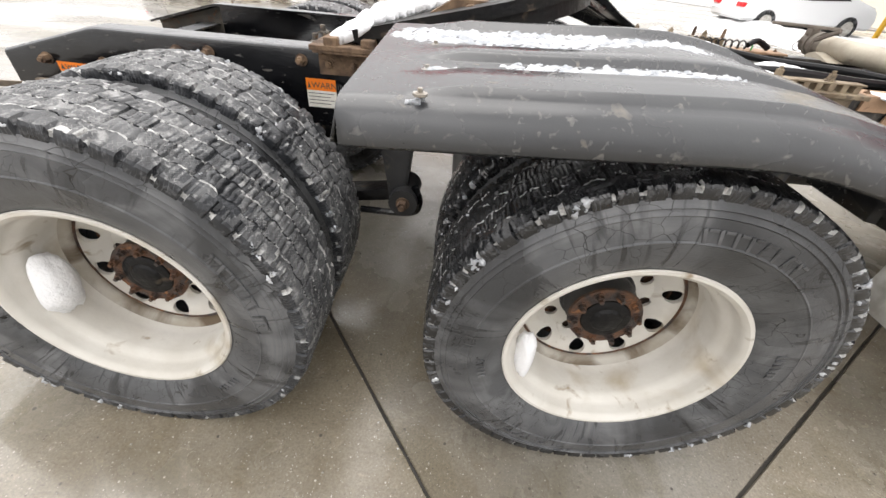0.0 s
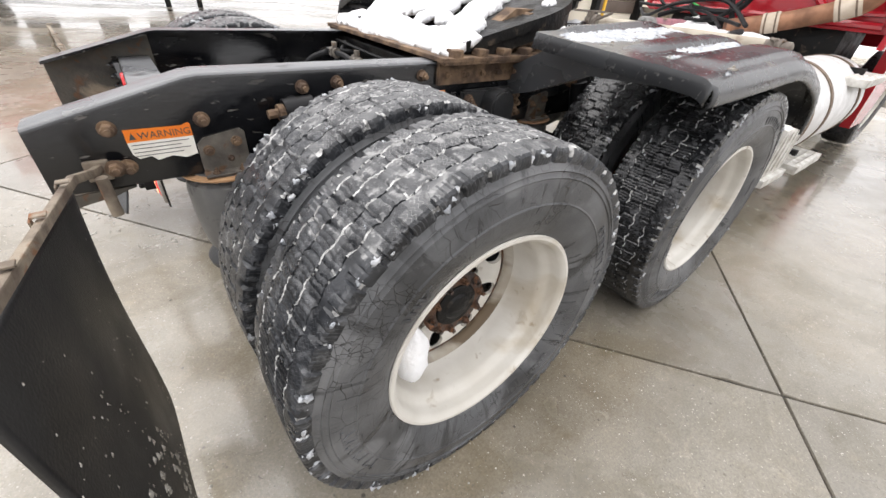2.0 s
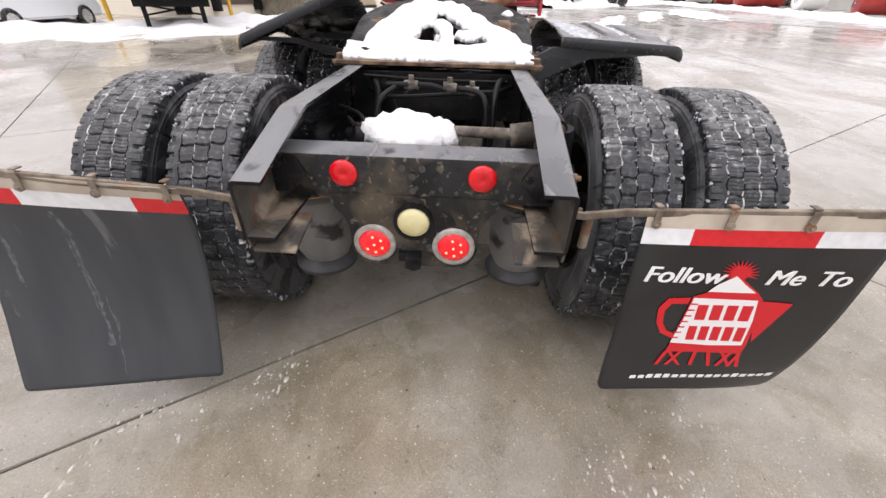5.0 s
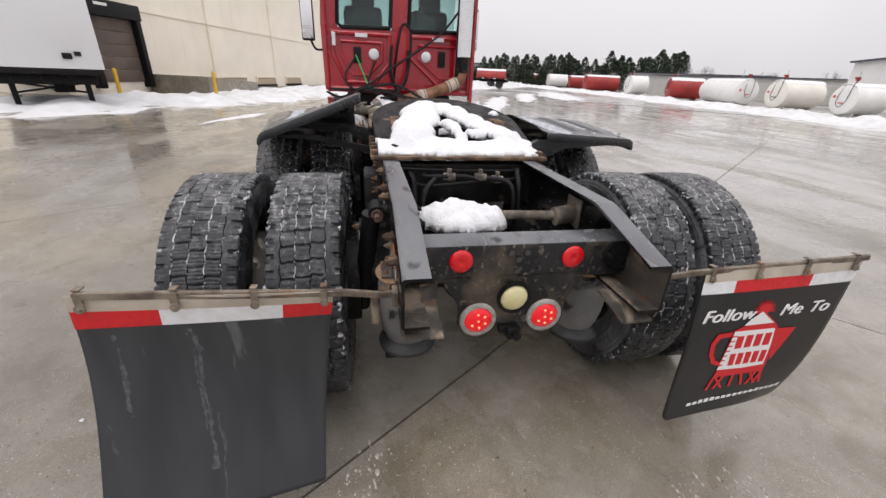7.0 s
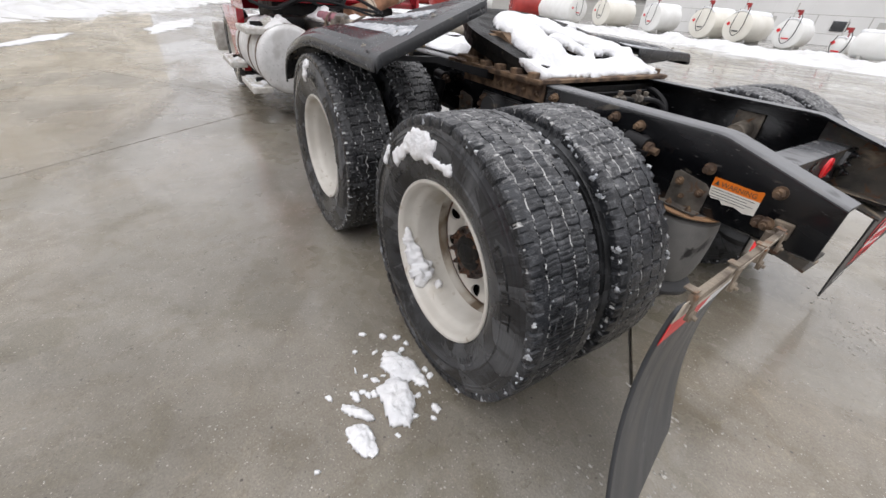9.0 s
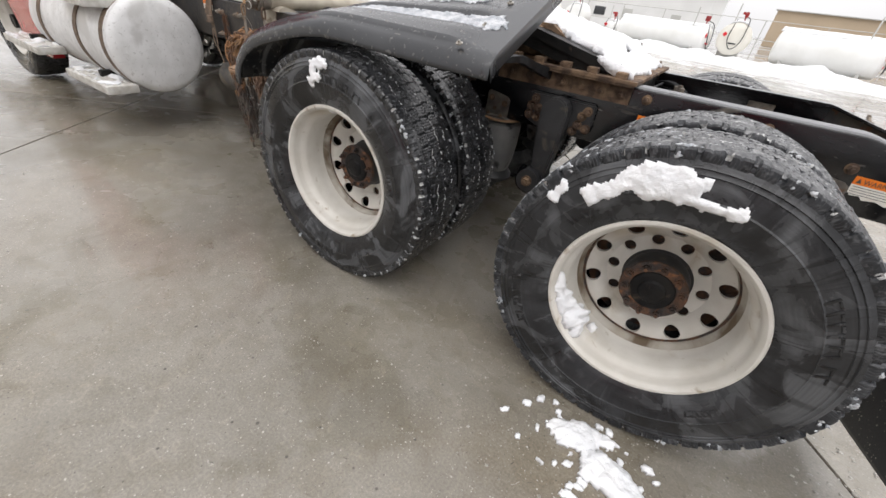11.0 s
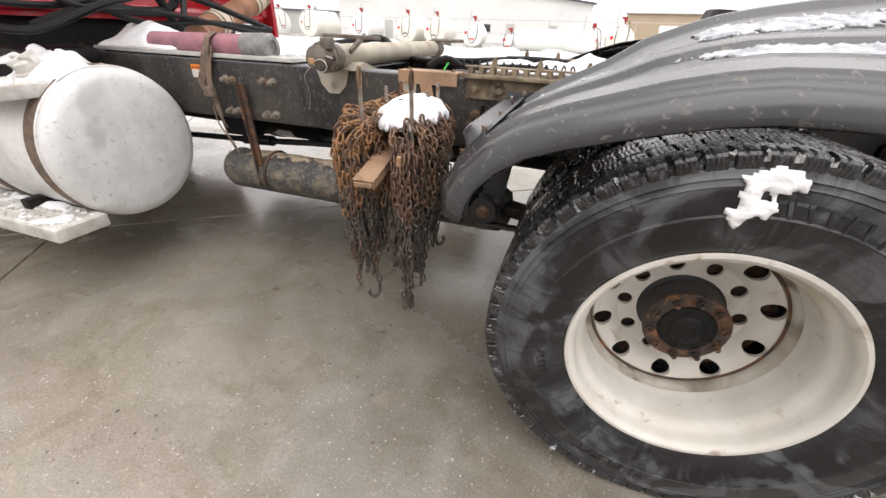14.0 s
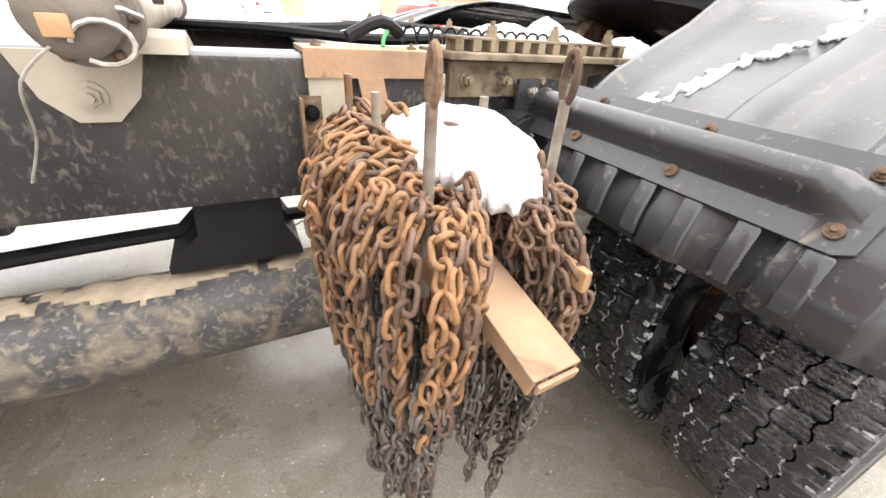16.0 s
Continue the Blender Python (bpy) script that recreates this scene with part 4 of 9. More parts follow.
letter_me = {}
for key in ("rubber", "rubberdry"):
    bm = bmesh.new()
    rl = random.Random(17)
    for a0, n_, r0, hh in ((0.55, 7, 0.405, 0.036), (1.75, 5, 0.355, 0.022), (3.6, 8, 0.405, 0.036), (4.9, 6, 0.355, 0.022)):
        for k in range(n_):
            a = a0 + k * hh * 2.1
            yb = float(np.interp(r0, [0.32, 0.35, 0.385, 0.42, 0.442], [0.124, 0.134, 0.140, 0.138, 0.134]))
            tilt = rl.choice((-0.35, 0.0, 0.3))
            box(bm, (r0 * math.cos(a), yb + 0.0008, r0 * math.sin(a)), (hh, 0.003, 0.007), 0.0006, Matrix.Rotation(-a + tilt, 3, "Y"))
            if rl.random() < 0.7:
                box(bm, ((r0 + hh * 0.4) * math.cos(a + 0.028), yb + 0.0004, (r0 + hh * 0.4) * math.sin(a + 0.028)), (0.006, 0.003, hh * 0.5), 0.0006, Matrix.Rotation(-a, 3, "Y"))
    letter_me[key] = mesh_of("raised_lettering", bm, key)


def wheel(x, side, outer, tread, turn, dark):
    """One wheel with its tyre; side -1 right, 1 left. The rim is the part, the rest its pieces."""
    y = side * (1.085 if outer else 0.745)
    m = pose(x, y, ZC, 0, 0, 180 if side < 0 else 0) @ pose(0, 0, 0, 0, turn, 0)
    w = put("wheel", rim_me if outer else inner_rim_me, truck, m, "white painted steel disc wheel with rust stains" if outer else "dirty inner dual wheel")
    put("tyre", tyre_dry_me if side < 0 else tyre_frost_me if tread else tyre_me, w, None, "dusty grey truck tyre with cracked sidewall" if side < 0 else "wet black truck tyre with pale scuff marks")
    sd = int(x * 7 + y * 31) % 97
    me = tread_mesh("tread", m, (0.0026 if side < 0 else 0.0020) if tread else 0.0022, (0.0030 if side < 0 else 0.0020) if tread else 0.0040, 54 if tread else 66, (1.12 if side < 0 else 1.02) if tread else 0.0, (0.10 if side < 0 else 0.18) if tread else (0.30 if side < 0 else 0.26), sd, 2 if tread else 1 if side > 0 else 0)
    put("tread", me, w, None, "zigzag ribbed tread with snow packed in its grooves")
    if outer:
        tagged(put("raised_lettering", letter_me["rubberdry" if side < 0 else "rubber"], w, pose(0, 0, 0, 0, 40 if tread else 95, 0)), kind="stuff")
        put("hub", hub_me, w, pose(0, -0.120, 0) @ Matrix.Diagonal((1.08, 1.0, 1.08, 1)), "rusty axle hub with drive flange bolts")
        put("rust_crease", crease_me, w, None, "dark rusty crease where disc meets rim")
        put("brake_drum", drum_me, w, None, "dark brake drum behind the disc")
    return w


for x, tread in ((AX_A, True), (AX_B, False)):
    for side in (-1, 1):
        dx = 0.0 if side > 0 else (0.015 if tread else -0.018)
        wheel(x + dx, side, True, tread, 24.7 if side > 0 else 20.7, 0)
        wheel(x + dx, side, False, tread, 77, 0)

# frame rails, C section open to the middle
for side in (-1, 1):
    bm = bmesh.new()
    yo, w, t = side * 0.43, 0.085, 0.010
    rings = []
    for x, zt in ((-0.762, 0.906), (-0.425, 0.999), (-0.395, 1.003), (1.62, 1.003), (6.3, 1.003)):
        zb = 0.735
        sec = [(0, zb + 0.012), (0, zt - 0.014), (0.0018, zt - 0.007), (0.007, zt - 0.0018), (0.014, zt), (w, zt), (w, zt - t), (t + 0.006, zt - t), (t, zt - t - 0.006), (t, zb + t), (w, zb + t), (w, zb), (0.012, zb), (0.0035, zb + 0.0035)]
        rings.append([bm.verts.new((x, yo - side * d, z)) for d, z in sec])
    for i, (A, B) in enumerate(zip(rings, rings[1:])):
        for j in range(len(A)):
            # upper flange faces take the pale colour that imitates reflected sky
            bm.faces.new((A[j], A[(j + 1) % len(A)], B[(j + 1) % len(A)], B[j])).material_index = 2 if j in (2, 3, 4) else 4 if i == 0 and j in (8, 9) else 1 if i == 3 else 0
    bm.faces.new(rings[0]).material_index = 3
    bm.faces.new(rings[-1][::-1])
    bmesh.ops.recalc_face_normals(bm, faces=bm.faces)
    bmesh.ops.remove_doubles(bm, verts=bm.verts, dist=0.0004)
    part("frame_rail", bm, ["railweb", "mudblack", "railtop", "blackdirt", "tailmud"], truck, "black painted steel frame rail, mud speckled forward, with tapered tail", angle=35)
    bolts(truck, [(bx, yo, bz) for bx, bz in ((-0.612, 0.889), (-0.41, 0.889), (-0.60, 0.79), (0.30, 0.96), (-0.13, 0.952), (-0.02, 0.958))], (0, side, 0), 0.015, 0.026, "rust", "rail_bolt")
    bolts(truck, [(bx, yo, bz) for bx, bz in ((3.305, 0.916), (3.345, 0.918), (3.071, 0.922), (3.124, 0.921), (3.31, 0.773), (3.352, 0.773), (3.08, 0.776), (3.132, 0.773))], (0, side, 0), 0.015, 0.024, "pegsteel", "rail_bolt")

# rear cross member with the lamp panel
bm = bmesh.new()
half = [(0.262, 0.780), (0.262, 0.752), (0.248, 0.730), (0.224, 0.702), (0.211, 0.672), (0.207, 0.640), (0.208, 0.595), (0.200, 0.565), (0.186, 0.543), (0.165, 0.527), (0.130, 0.520)]
slab(bm, half + [(-y_, z_) for y_, z_ in half[::-1]], "x", -0.549, -0.543)
part("rear_crossmember", bm, "panelmud", truck, "black steel lamp panel between the rails, mud stained", smooth=False)
bm = bmesh.new()
sec = [(-0.5435, 0.765), (-0.5435, 0.893), (-0.541, 0.900), (-0.534, 0.904), (-0.44, 0.906), (-0.44, 0.897), (-0.532, 0.895), (-0.5345, 0.892), (-0.5345, 0.776), (-0.44, 0.774), (-0.44, 0.765)]
slab(bm, sec, "y", -0.419, 0.419)
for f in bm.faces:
    # top face gets the same painted sky sheen as the rails
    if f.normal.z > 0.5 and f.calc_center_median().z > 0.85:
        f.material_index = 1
part("crossmember_channel", bm, ["panelmud", "railtop"], truck, "black channel crossmember, its top painted pale as sky sheen", angle=30)
for side in (-1, 1):
    bm = bmesh.new()
    slab(bm, [(side * 0.418, 0.905), (side * 0.418, 0.785), (side * 0.372, 0.785), (side * 0.318, 0.845), (side * 0.345, 0.895)], "x", -0.560, -0.5445)
    for yy, zz in ((0.385, 0.880), (0.345, 0.848), (0.395, 0.805)):
        bolt(bm, (-0.560, side * yy, zz), (-1, 0, 0), 0.012, 0.014)
    part("corner_gusset", bm, "black", truck, "bolted corner gusset plate", smooth=False)
    # folded tail plate under the rail
    bm = bmesh.new()
    slab(bm, [(-0.755, 0.735), (-0.60, 0.735), (-0.65, 0.716), (-0.73, 0.704), (-0.75, 0.706)], "y", side * 0.429, side * 0.422)
    slab(bm, [(-0.755, 0.70), (-0.60, 0.735), (-0.60, 0.728), (-0.755, 0.692)], "y", side * 0.418, side * 0.30)
    part("tail_gusset", bm, "tailmud", truck, "bent tail gusset with flaking paint", smooth=False)

for y, z, r, kind in ((0.207, 0.845, 0.042, 0), (-0.207, 0.845, 0.042, 0), (0.13, 0.606, 0.070, 1), (-0.13, 0.606, 0.070, 1), (0.0, 0.692, 0.054, 2)):
    b = bmesh.new()
    if kind == 0:
        lathe(b, [(0.001, 0.010), (r * 0.15, 0.010), (r * 0.2, 0.0115), (r * 0.9, 0.009), (r, 0.004), (r, 0.0)], 32)
        part("reflector", b, "redlens", truck, "round red reflector", pose(-0.544, y, z, 0, 0, 90), angle=60)
        continue
    lathe(b, [(r, 0.0), (r * 0.99, 0.007), (r * 0.93, 0.0095), (r * 0.76, 0.010), (r * 0.73, 0.004)] if kind == 1 else [(r * 1.18, 0.0), (r * 1.15, 0.012), (r, 0.012), (r * 0.97, 0.003)], 36)
    lamp = part("tail_lamp" if kind == 1 else "reversing_lamp", b, "lampring" if kind == 1 else "hose", truck, "round red tail lamp, lit, in a steel ring" if kind == 1 else "round yellowed reversing lamp", pose(-0.549, y, z, 0, 0, 90), angle=60)
    b = bmesh.new()
    q = r * 0.74 if kind == 1 else r * 0.97
    lathe(b, [(0.001, 0.016), (q * 0.5, 0.015), (q * 0.9, 0.011), (q, 0.004)], 32)
    part("lens", b, "litlens" if kind == 1 else "yellowlens", lamp, angle=60)
    if kind == 1:
        b = bmesh.new()
        for k in range(6):
            a = 2 * math.pi * k / 6 + 0.4
            rr = q * 0.55 if k else 0
            ball(b, (rr * math.cos(a), 0.0155, rr * math.sin(a)), (0.0045, 0.002, 0.0045), 10, 6)
        part("diode", b, "diode", lamp, "lit diodes behind the red lens")
b = bmesh.new()
box(b, (-0.575, 0.0, 0.562), (0.05, 0.05, 0.045), 0.006)
cyl(b, (-0.60, -0.005, 0.562), (-0.615, -0.005, 0.562), 0.017)
box(b, (-0.56, 0.035, 0.568), (0.03, 0.03, 0.03), 0.004)
part("trailer_socket", b, "hose", truck, "black plug socket")
b = bmesh.new()
for k in range(16):
    bolt(b, (-0.5435, -0.30 + 0.04 * k + 0.008 * (k % 3), 0.795 + 0.012 * (k % 2)), (-1, 0, 0), 0.005, 0.005)
for yy, zz in ((0.0, 0.80), (-0.03, 0.87), (0.03, 0.87), (0.05, 0.60), (-0.05, 0.60), (0.0, 0.845)):
    cyl(b, (-0.549, yy, zz), (-0.5505, yy, zz), 0.011, seg=10)
tagged(part("panel_bolt", b, "ink", truck), kind="stuff")

# axles, air springs, shocks, hangers
for x in (AX_A, AX_B):
    b = bmesh.new()
    cyl(b, (x, -0.95, ZC), (x, 0.95, ZC), 0.062, seg=20)
    axle = part("drive_axle", b, "blackdirt", truck, "dirty black drive axle with differential housing")
    b = bmesh.new()
    ball(b, (x + 0.02, 0.0, ZC + 0.02), (0.19, 0.17, 0.19), 20, 14)
    part("differential", b, "blackdirt", axle)
    b = bmesh.new()
    cyl(b, (x + 0.10, 0.0, ZC + 0.05), (x + 0.34, 0, ZC + 0.08), 0.09, 0.07)
    part("pinion_housing", b, "blackdirt", axle)
    for s in (-1, 1):
        b = bmesh.new()
        cyl(b, (x, s * 0.56, ZC), (x, s * 0.62, ZC), 0.19, seg=28)
        part("backing_plate", b, "blackdirt", axle)
        b = bmesh.new()
        box(b, (x - 0.16, s * 0.42, 0.385), (0.55, 0.09, 0.045), 0.01)
        part("spring_beam", b, "blackdirt", axle)
        b = bmesh.new()
        box(b, (x + 0.3, s * 0.43, 0.45), (0.62, 0.09, 0.05), 0.01, Matrix.Rotation(radians(-8), 3, "Y"))
        part("trailing_arm", b, "blackdirt", axle)
    for s in (-1, 1):
        b = bmesh.new()
        cx = x - 0.375
        prof = [(0.02, 0.735), (0.10, 0.735), (0.105, 0.72), (0.092, 0.712), (0.112, 0.70), (0.116, 0.675), (0.115, 0.60), (0.110, 0.53), (0.101, 0.48), (0.090, 0.455), (0.086, 0.44)]
        lathe(b, prof, 28)
        a = part("air_spring", b, "airbag", truck, "black rubber air spring with rusty top plate", pose(cx, s * 0.37, 0) @ Matrix.Rotation(radians(90), 4, "X"))
        b = bmesh.new()
        lathe(b, [(0.084, 0.45), (0.100, 0.442), (0.118, 0.42), (0.116, 0.405), (0.09, 0.40), (0.09, 0.385), (0.02, 0.385)], 28)
        part("air_spring_base", b, "castiron", a, "scuffed flared base")
        b = bmesh.new()
        lathe(b, [(0.110, 0.722), (0.124, 0.727), (0.124, 0.732), (0.095, 0.734), (0.09, 0.733), (0.02, 0.733)], 28)
        part("air_spring_top", b, "tanrust", a, "thin rusty top flange")
        b = bmesh.new()
        tube(b, [(0.03, 0.700, s * 0.113), (0.032, 0.64, s * 0.113), (0.030, 0.56, s * 0.106), (0.028, 0.47, s * 0.090)], 0.0035, 6, smooth=4)
        part("seam", b, "hose", a, "dark moulded seam")
        b = bmesh.new()
        slab(b, [(cx - 0.062, 0.744), (cx + 0.062, 0.744), (cx + 0.062, 0.846), (cx + 0.05, 0.856), (cx - 0.045, 0.840), (cx - 0.062, 0.825)], "y", s * 0.431, s * 0.437)
        box(b, (cx, s * 0.452, 0.741), (0.13, 0.042, 0.006), 0.002)
        for dx, dz in ((-0.038, 0.805), (0.036, 0.822), (0.012, 0.775)):
            bolt(b, (cx + dx, s * 0.437, dz), (0, s, 0), 0.011 if dz > 0.8 else 0.007, 0.014, 1)
        for k in range(2):
            bolt(b, (cx - 0.035 + 0.07 * k, s * 0.457, 0.744), (0, 0, 1), 0.008, 0.010, 1)
        part("air_spring_bracket", b, ["scuffplate", "rust"], truck, "muddy steel air spring bracket with rusty bolts", smooth=False)
        b = bmesh.new()
        cyl(b, (x - 0.19, s * 0.50, 0.90), (x - 0.15, s * 0.53, 0.66), 0.038, seg=18)
        cyl(b, (x - 0.15, s * 0.53, 0.66), (x - 0.11, s * 0.55, 0.42), 0.030, seg=16)
        part("shock_absorber", b, "hose", truck, "black shock absorber")
        b = bmesh.new()
        cyl(b, (x - 0.205, s * 0.478, 0.900), (x - 0.120, s * 0.478, 0.906), 0.034, seg=20)
        cyl(b, (x - 0.165, s * 0.432, 0.903), (x - 0.165, s * 0.478, 0.903), 0.028, seg=16)
        cyl(b, (x - 0.200, s * 0.478, 0.899), (x - 0.222, s * 0.478, 0.898), 0.024, seg=14, mi=1)
        cyl(b, (x - 0.220, s * 0.478, 0.898), (x - 0.250, s * 0.478, 0.896), 0.013, seg=8, mi=1)
        part("shock_mount", b, ["hose", "rust"], truck, "rubber bushed shock mount with rusty nut")
        # hanger between and before the axles
        b = bmesh.new()
        hx = x + 0.64
        slab(b, [(hx + 0.062 * math.cos(q), 0.845 + 0.062 * math.sin(q)) for q in [math.pi * k / 10 for k in range(11)]] + [(hx - 0.055, 0.70), (hx - 0.035, 0.56), (hx - 0.028, 0.47), (hx + 0.032, 0.47), (hx + 0.04, 0.56), (hx + 0.056, 0.70)], "y", s * 0.45, s * 0.53)
        slab(b, [(hx - 0.16, 0.90), (hx + 0.16, 0.90), (hx + 0.16, 0.77), (hx + 0.07, 0.74), (hx - 0.07, 0.74), (hx - 0.16, 0.77)], "y", s * 0.431, s * 0.455)
        bmesh.ops.bevel(b, geom=list(b.edges), offset=0.008, segments=2, affect="EDGES")
        cyl(b, (hx + 0.03, s * 0.40, 0.515), (hx + 0.03, s * 0.57, 0.515), 0.055, seg=20)
        h = part("suspension_hanger", b, "castiron", truck, "black cast suspension hanger bracket")
        bolts(h, [(hx + dx, s * 0.455, dz) for dx, dz in ((-0.13, 0.865), (0.12, 0.87), (-0.14, 0.79), (-0.10, 0.80), (-0.11, 0.84), (0.10, 0.79), (0.14, 0.795), (0.10, 0.83), (0.135, 0.835), (-0.085, 0.77))], (0, s, 0), 0.016, 0.022, "rust", "hanger_bolt")
        bolts(h, [(hx + 0.03, s * 0.57, 0.515)], (0, s, 0), 0.020, 0.03, "rust", "eye_bolt")
        b = bmesh.new()
        tube(b, [(hx - 0.15, s * 0.50, 0.43), (hx + 0.05, s * 0.52, 0.445), (hx + 0.09, s * 0.53, 0.50), (hx + 0.07, s * 0.53, 0.57)], 0.014, 8, smooth=5)
        part("hanger_strap", b, "black", h)

# inner crossmembers, hoses and torque rod between the rails
for cx in (0.42, 1.9, 3.0, 4.0):
    b = bmesh.new()
    box(b, (cx, 0, 0.87), (0.09, 0.84, 0.22), 0.006)
    part("crossmember", b, "blackdirt", truck, "dirty black crossmember between the rails", smooth=False)
b = bmesh.new()
box(b, (-0.03, 0.07, 0.73), (0.30, 0.30, 0.11), 0.03)
part("brake_chamber", b, "blackdirt", truck, "dark valve housing over the axle")
b = bmesh.new()
tube(b, [(-0.15, -0.36, 0.86), (0.0, 0.0, 0.82), (0.1, 0.2, 0.78)], 0.022, 10)
cyl(b, (-0.15, -0.415, 0.87), (-0.15, -0.32, 0.855), 0.042, seg=14)
box(b, (-0.15, -0.412, 0.88), (0.12, 0.012, 0.13), 0.004)
part("torque_rod", b, "muddysteel", truck, "dirty torque rod")
for k, (pts, r) in enumerate((
        ([(0.36, 0.30, 0.96), (0.30, 0.27, 0.90), (0.24, 0.27, 0.80), (0.16, 0.26, 0.68)], 0.014),
        ([(0.38, 0.20, 0.93), (0.26, 0.22, 0.94), (0.20, 0.14, 0.955), (0.22, 0.02, 0.95), (0.24, -0.06, 0.93), (0.36, -0.10, 0.92)], 0.011),
        ([(0.22, 0.16, 0.95), (0.14, 0.23, 0.90), (0.12, 0.25, 0.80), (0.16, 0.24, 0.66)], 0.012),
        ([(0.24, -0.08, 0.94), (0.20, -0.20, 0.93), (0.16, -0.235, 0.88), (0.15, -0.24, 0.76), (0.18, -0.24, 0.62)], 0.012),
        ([(0.37, -0.33, 0.95), (0.28, -0.29, 0.96), (0.18, -0.27, 0.90), (0.16, -0.27, 0.76), (0.18, -0.26, 0.62)], 0.013),
        ([(0.37, -0.36, 0.93), (0.28, -0.30, 0.925), (0.26, -0.20, 0.92), (0.24, -0.08, 0.935)], 0.010),
        ([(0.06, 0.36, 0.84), (0.02, 0.32, 0.80), (-0.05, 0.31, 0.72), (-0.10, 0.30, 0.60)], 0.012),
        ([(0.10, 0.40, 0.88), (0.04, 0.30, 0.86), (-0.04, 0.25, 0.82), (-0.08, 0.20, 0.74)], 0.009),
        ([(0.38, 0.34, 0.90), (0.30, 0.20, 0.88), (0.30, -0.10, 0.90), (0.36, -0.34, 0.88)], 0.010))):
    b = bmesh.new()
    tube(b, pts, r, 8, smooth=6)
    part("air_hose", b, "hose", truck)
for p0, p1 in (((0.33, 0.34, 0.965), (0.33, -0.33, 0.955)),):
    b = bmesh.new()
    tube(b, [p0, ((p0[0] + 0.02), 0.0, p0[2] - 0.015), p1], 0.007, 8, smooth=8)
    part("brake_line", b, "hose", truck)
for p, d in (((0.23, -0.07, 0.945), (0, 1, 0.1)), ((0.21, 0.10, 0.952), (0.1, 1, 0)), ((0.25, -0.17, 0.928), (0.1, 1, 0.05))):
    b = bmesh.new()
    p, d = Vector(p), Vector(d).normalized()
    cyl(b, p - d * 0.03, p + d * 0.03, 0.019, seg=10)
    cyl(b, p - d * 0.012, p + d * 0.012, 0.024, seg=6)
    cyl(b, p, p + Vector((0, 0, 0.04)), 0.012, seg=8)
    part("hose_fitting", b, "muddysteel", truck, "dirty brass hose fitting")
for y0 in (0.20, 0.30):
    b = bmesh.new()
    lump(b, (-0.02, y0, 0.77), (0.06, 0.05, 0.07), y0 * 9, 0.3)
    part("brake_chamber", b, "blackdirt", truck, "dark valve housing over the axle")

# warning labels on the rails


def warning(m, w, h, parent, torn=False):
    """An orange-headed label in the plane x (right), z (up) of m, facing -y."""
    b = bmesh.new()
    foot = [(0.02, 0.22), (0.10, 0.05), (0.28, 0.10), (0.36, -0.06), (0.60, 0.02), (0.80, -0.10), (1.0, -0.02)] if torn else [(0, 0), (1, 0)]
    slab(b, [(u * w, v * h) for u, v in foot] + [(w, h * 0.60), (0, h * 0.60)], "y", -0.0012, 0.0)
    lab = part("warning_label", b, "label", parent, "white warning label with an orange heading", m, smooth=False)
    b = bmesh.new()
    slab(b, [(0, h * 0.60), (w, h * 0.60), (w, h), (w * 0.97, h * 1.05), (w * 0.86, h * 0.97), (0, h)] if torn else [(0, h * 0.60), (w, h * 0.60), (w, h), (0, h)], "y", -0.0014, 0.0)
    part("heading", b, "orange", lab, smooth=False)
    b = bmesh.new()
    for k in range(4):
        slab(b, [(w * 0.05, h * (0.49 - 0.12 * k)), (w * (0.92 - 0.13 * (k % 2)), h * (0.49 - 0.12 * k)), (w * (0.92 - 0.13 * (k % 2)), h * (0.512 - 0.12 * k)), (w * 0.05, h * (0.512 - 0.12 * k))], "y", -0.0020, -0.0012)
    slab(b, [(w * 0.05, h * 0.68), (w * 0.15, h * 0.68), (w * 0.10, h * 0.90)], "y", -0.0022, -0.0014)
    part("fine_print", b, "ink", lab, smooth=False)
    writing("WARNING", h * 0.30, "ink", lab, pose(w * 0.18, -0.0016, h * 0.68, 90, 0, 0))


warning(pose(-0.585, -0.431, 0.802, 0, 0, 0), 0.145, 0.080, truck, True)
warning(pose(-0.435, 0.431, 0.800, 0, 0, 180), 0.145, 0.072, truck, True)
warning(pose(0.305, -0.431, 0.806, 0, 0, 0), 0.105, 0.098, truck)
warning(pose(0.31, 0.431, 0.800, 0, 0, 180), 0.105, 0.098, truck)
warning(pose(3.545, 0.431, 0.915, 0, 0, 180), 0.115, 0.058, truck)

# fenders over the front drive axle


FENDER_PATH = [(0.655, 1.085), (0.75, 1.088), (0.85, 1.091), (1.0, 1.097), (1.15, 1.104), (1.28, 1.110), (1.38, 1.110), (1.47, 1.100), (1.56, 1.082), (1.65, 1.058), (1.74, 1.032), (1.825, 1.000), (1.895, 0.953), (1.948, 0.895), (1.976, 0.840), (1.985, 0.785)]


def fender_warp(side, x, y):
    """The left fender's rear end is bent up and inwards; y is the way in from the outer edge. Gives the warped x, y and the rise."""
    if side < 0:
        return x, y, 0.03 * y / 0.6
    k = 0.36 * min(max((1.90 - x) / 1.15, 0), 1)
    return x + (0.040 + 0.06 * y) * min(max((1.5 - x) / 0.8, 0), 1), y * (1 - 0.36 * k * k / 0.16 * 0.2) + 0.095 * min(max((1.6 - x) / 0.95, 0), 1), k * y + (0.03 * y / 0.6 if x < 1.6 else 0) * 0.3


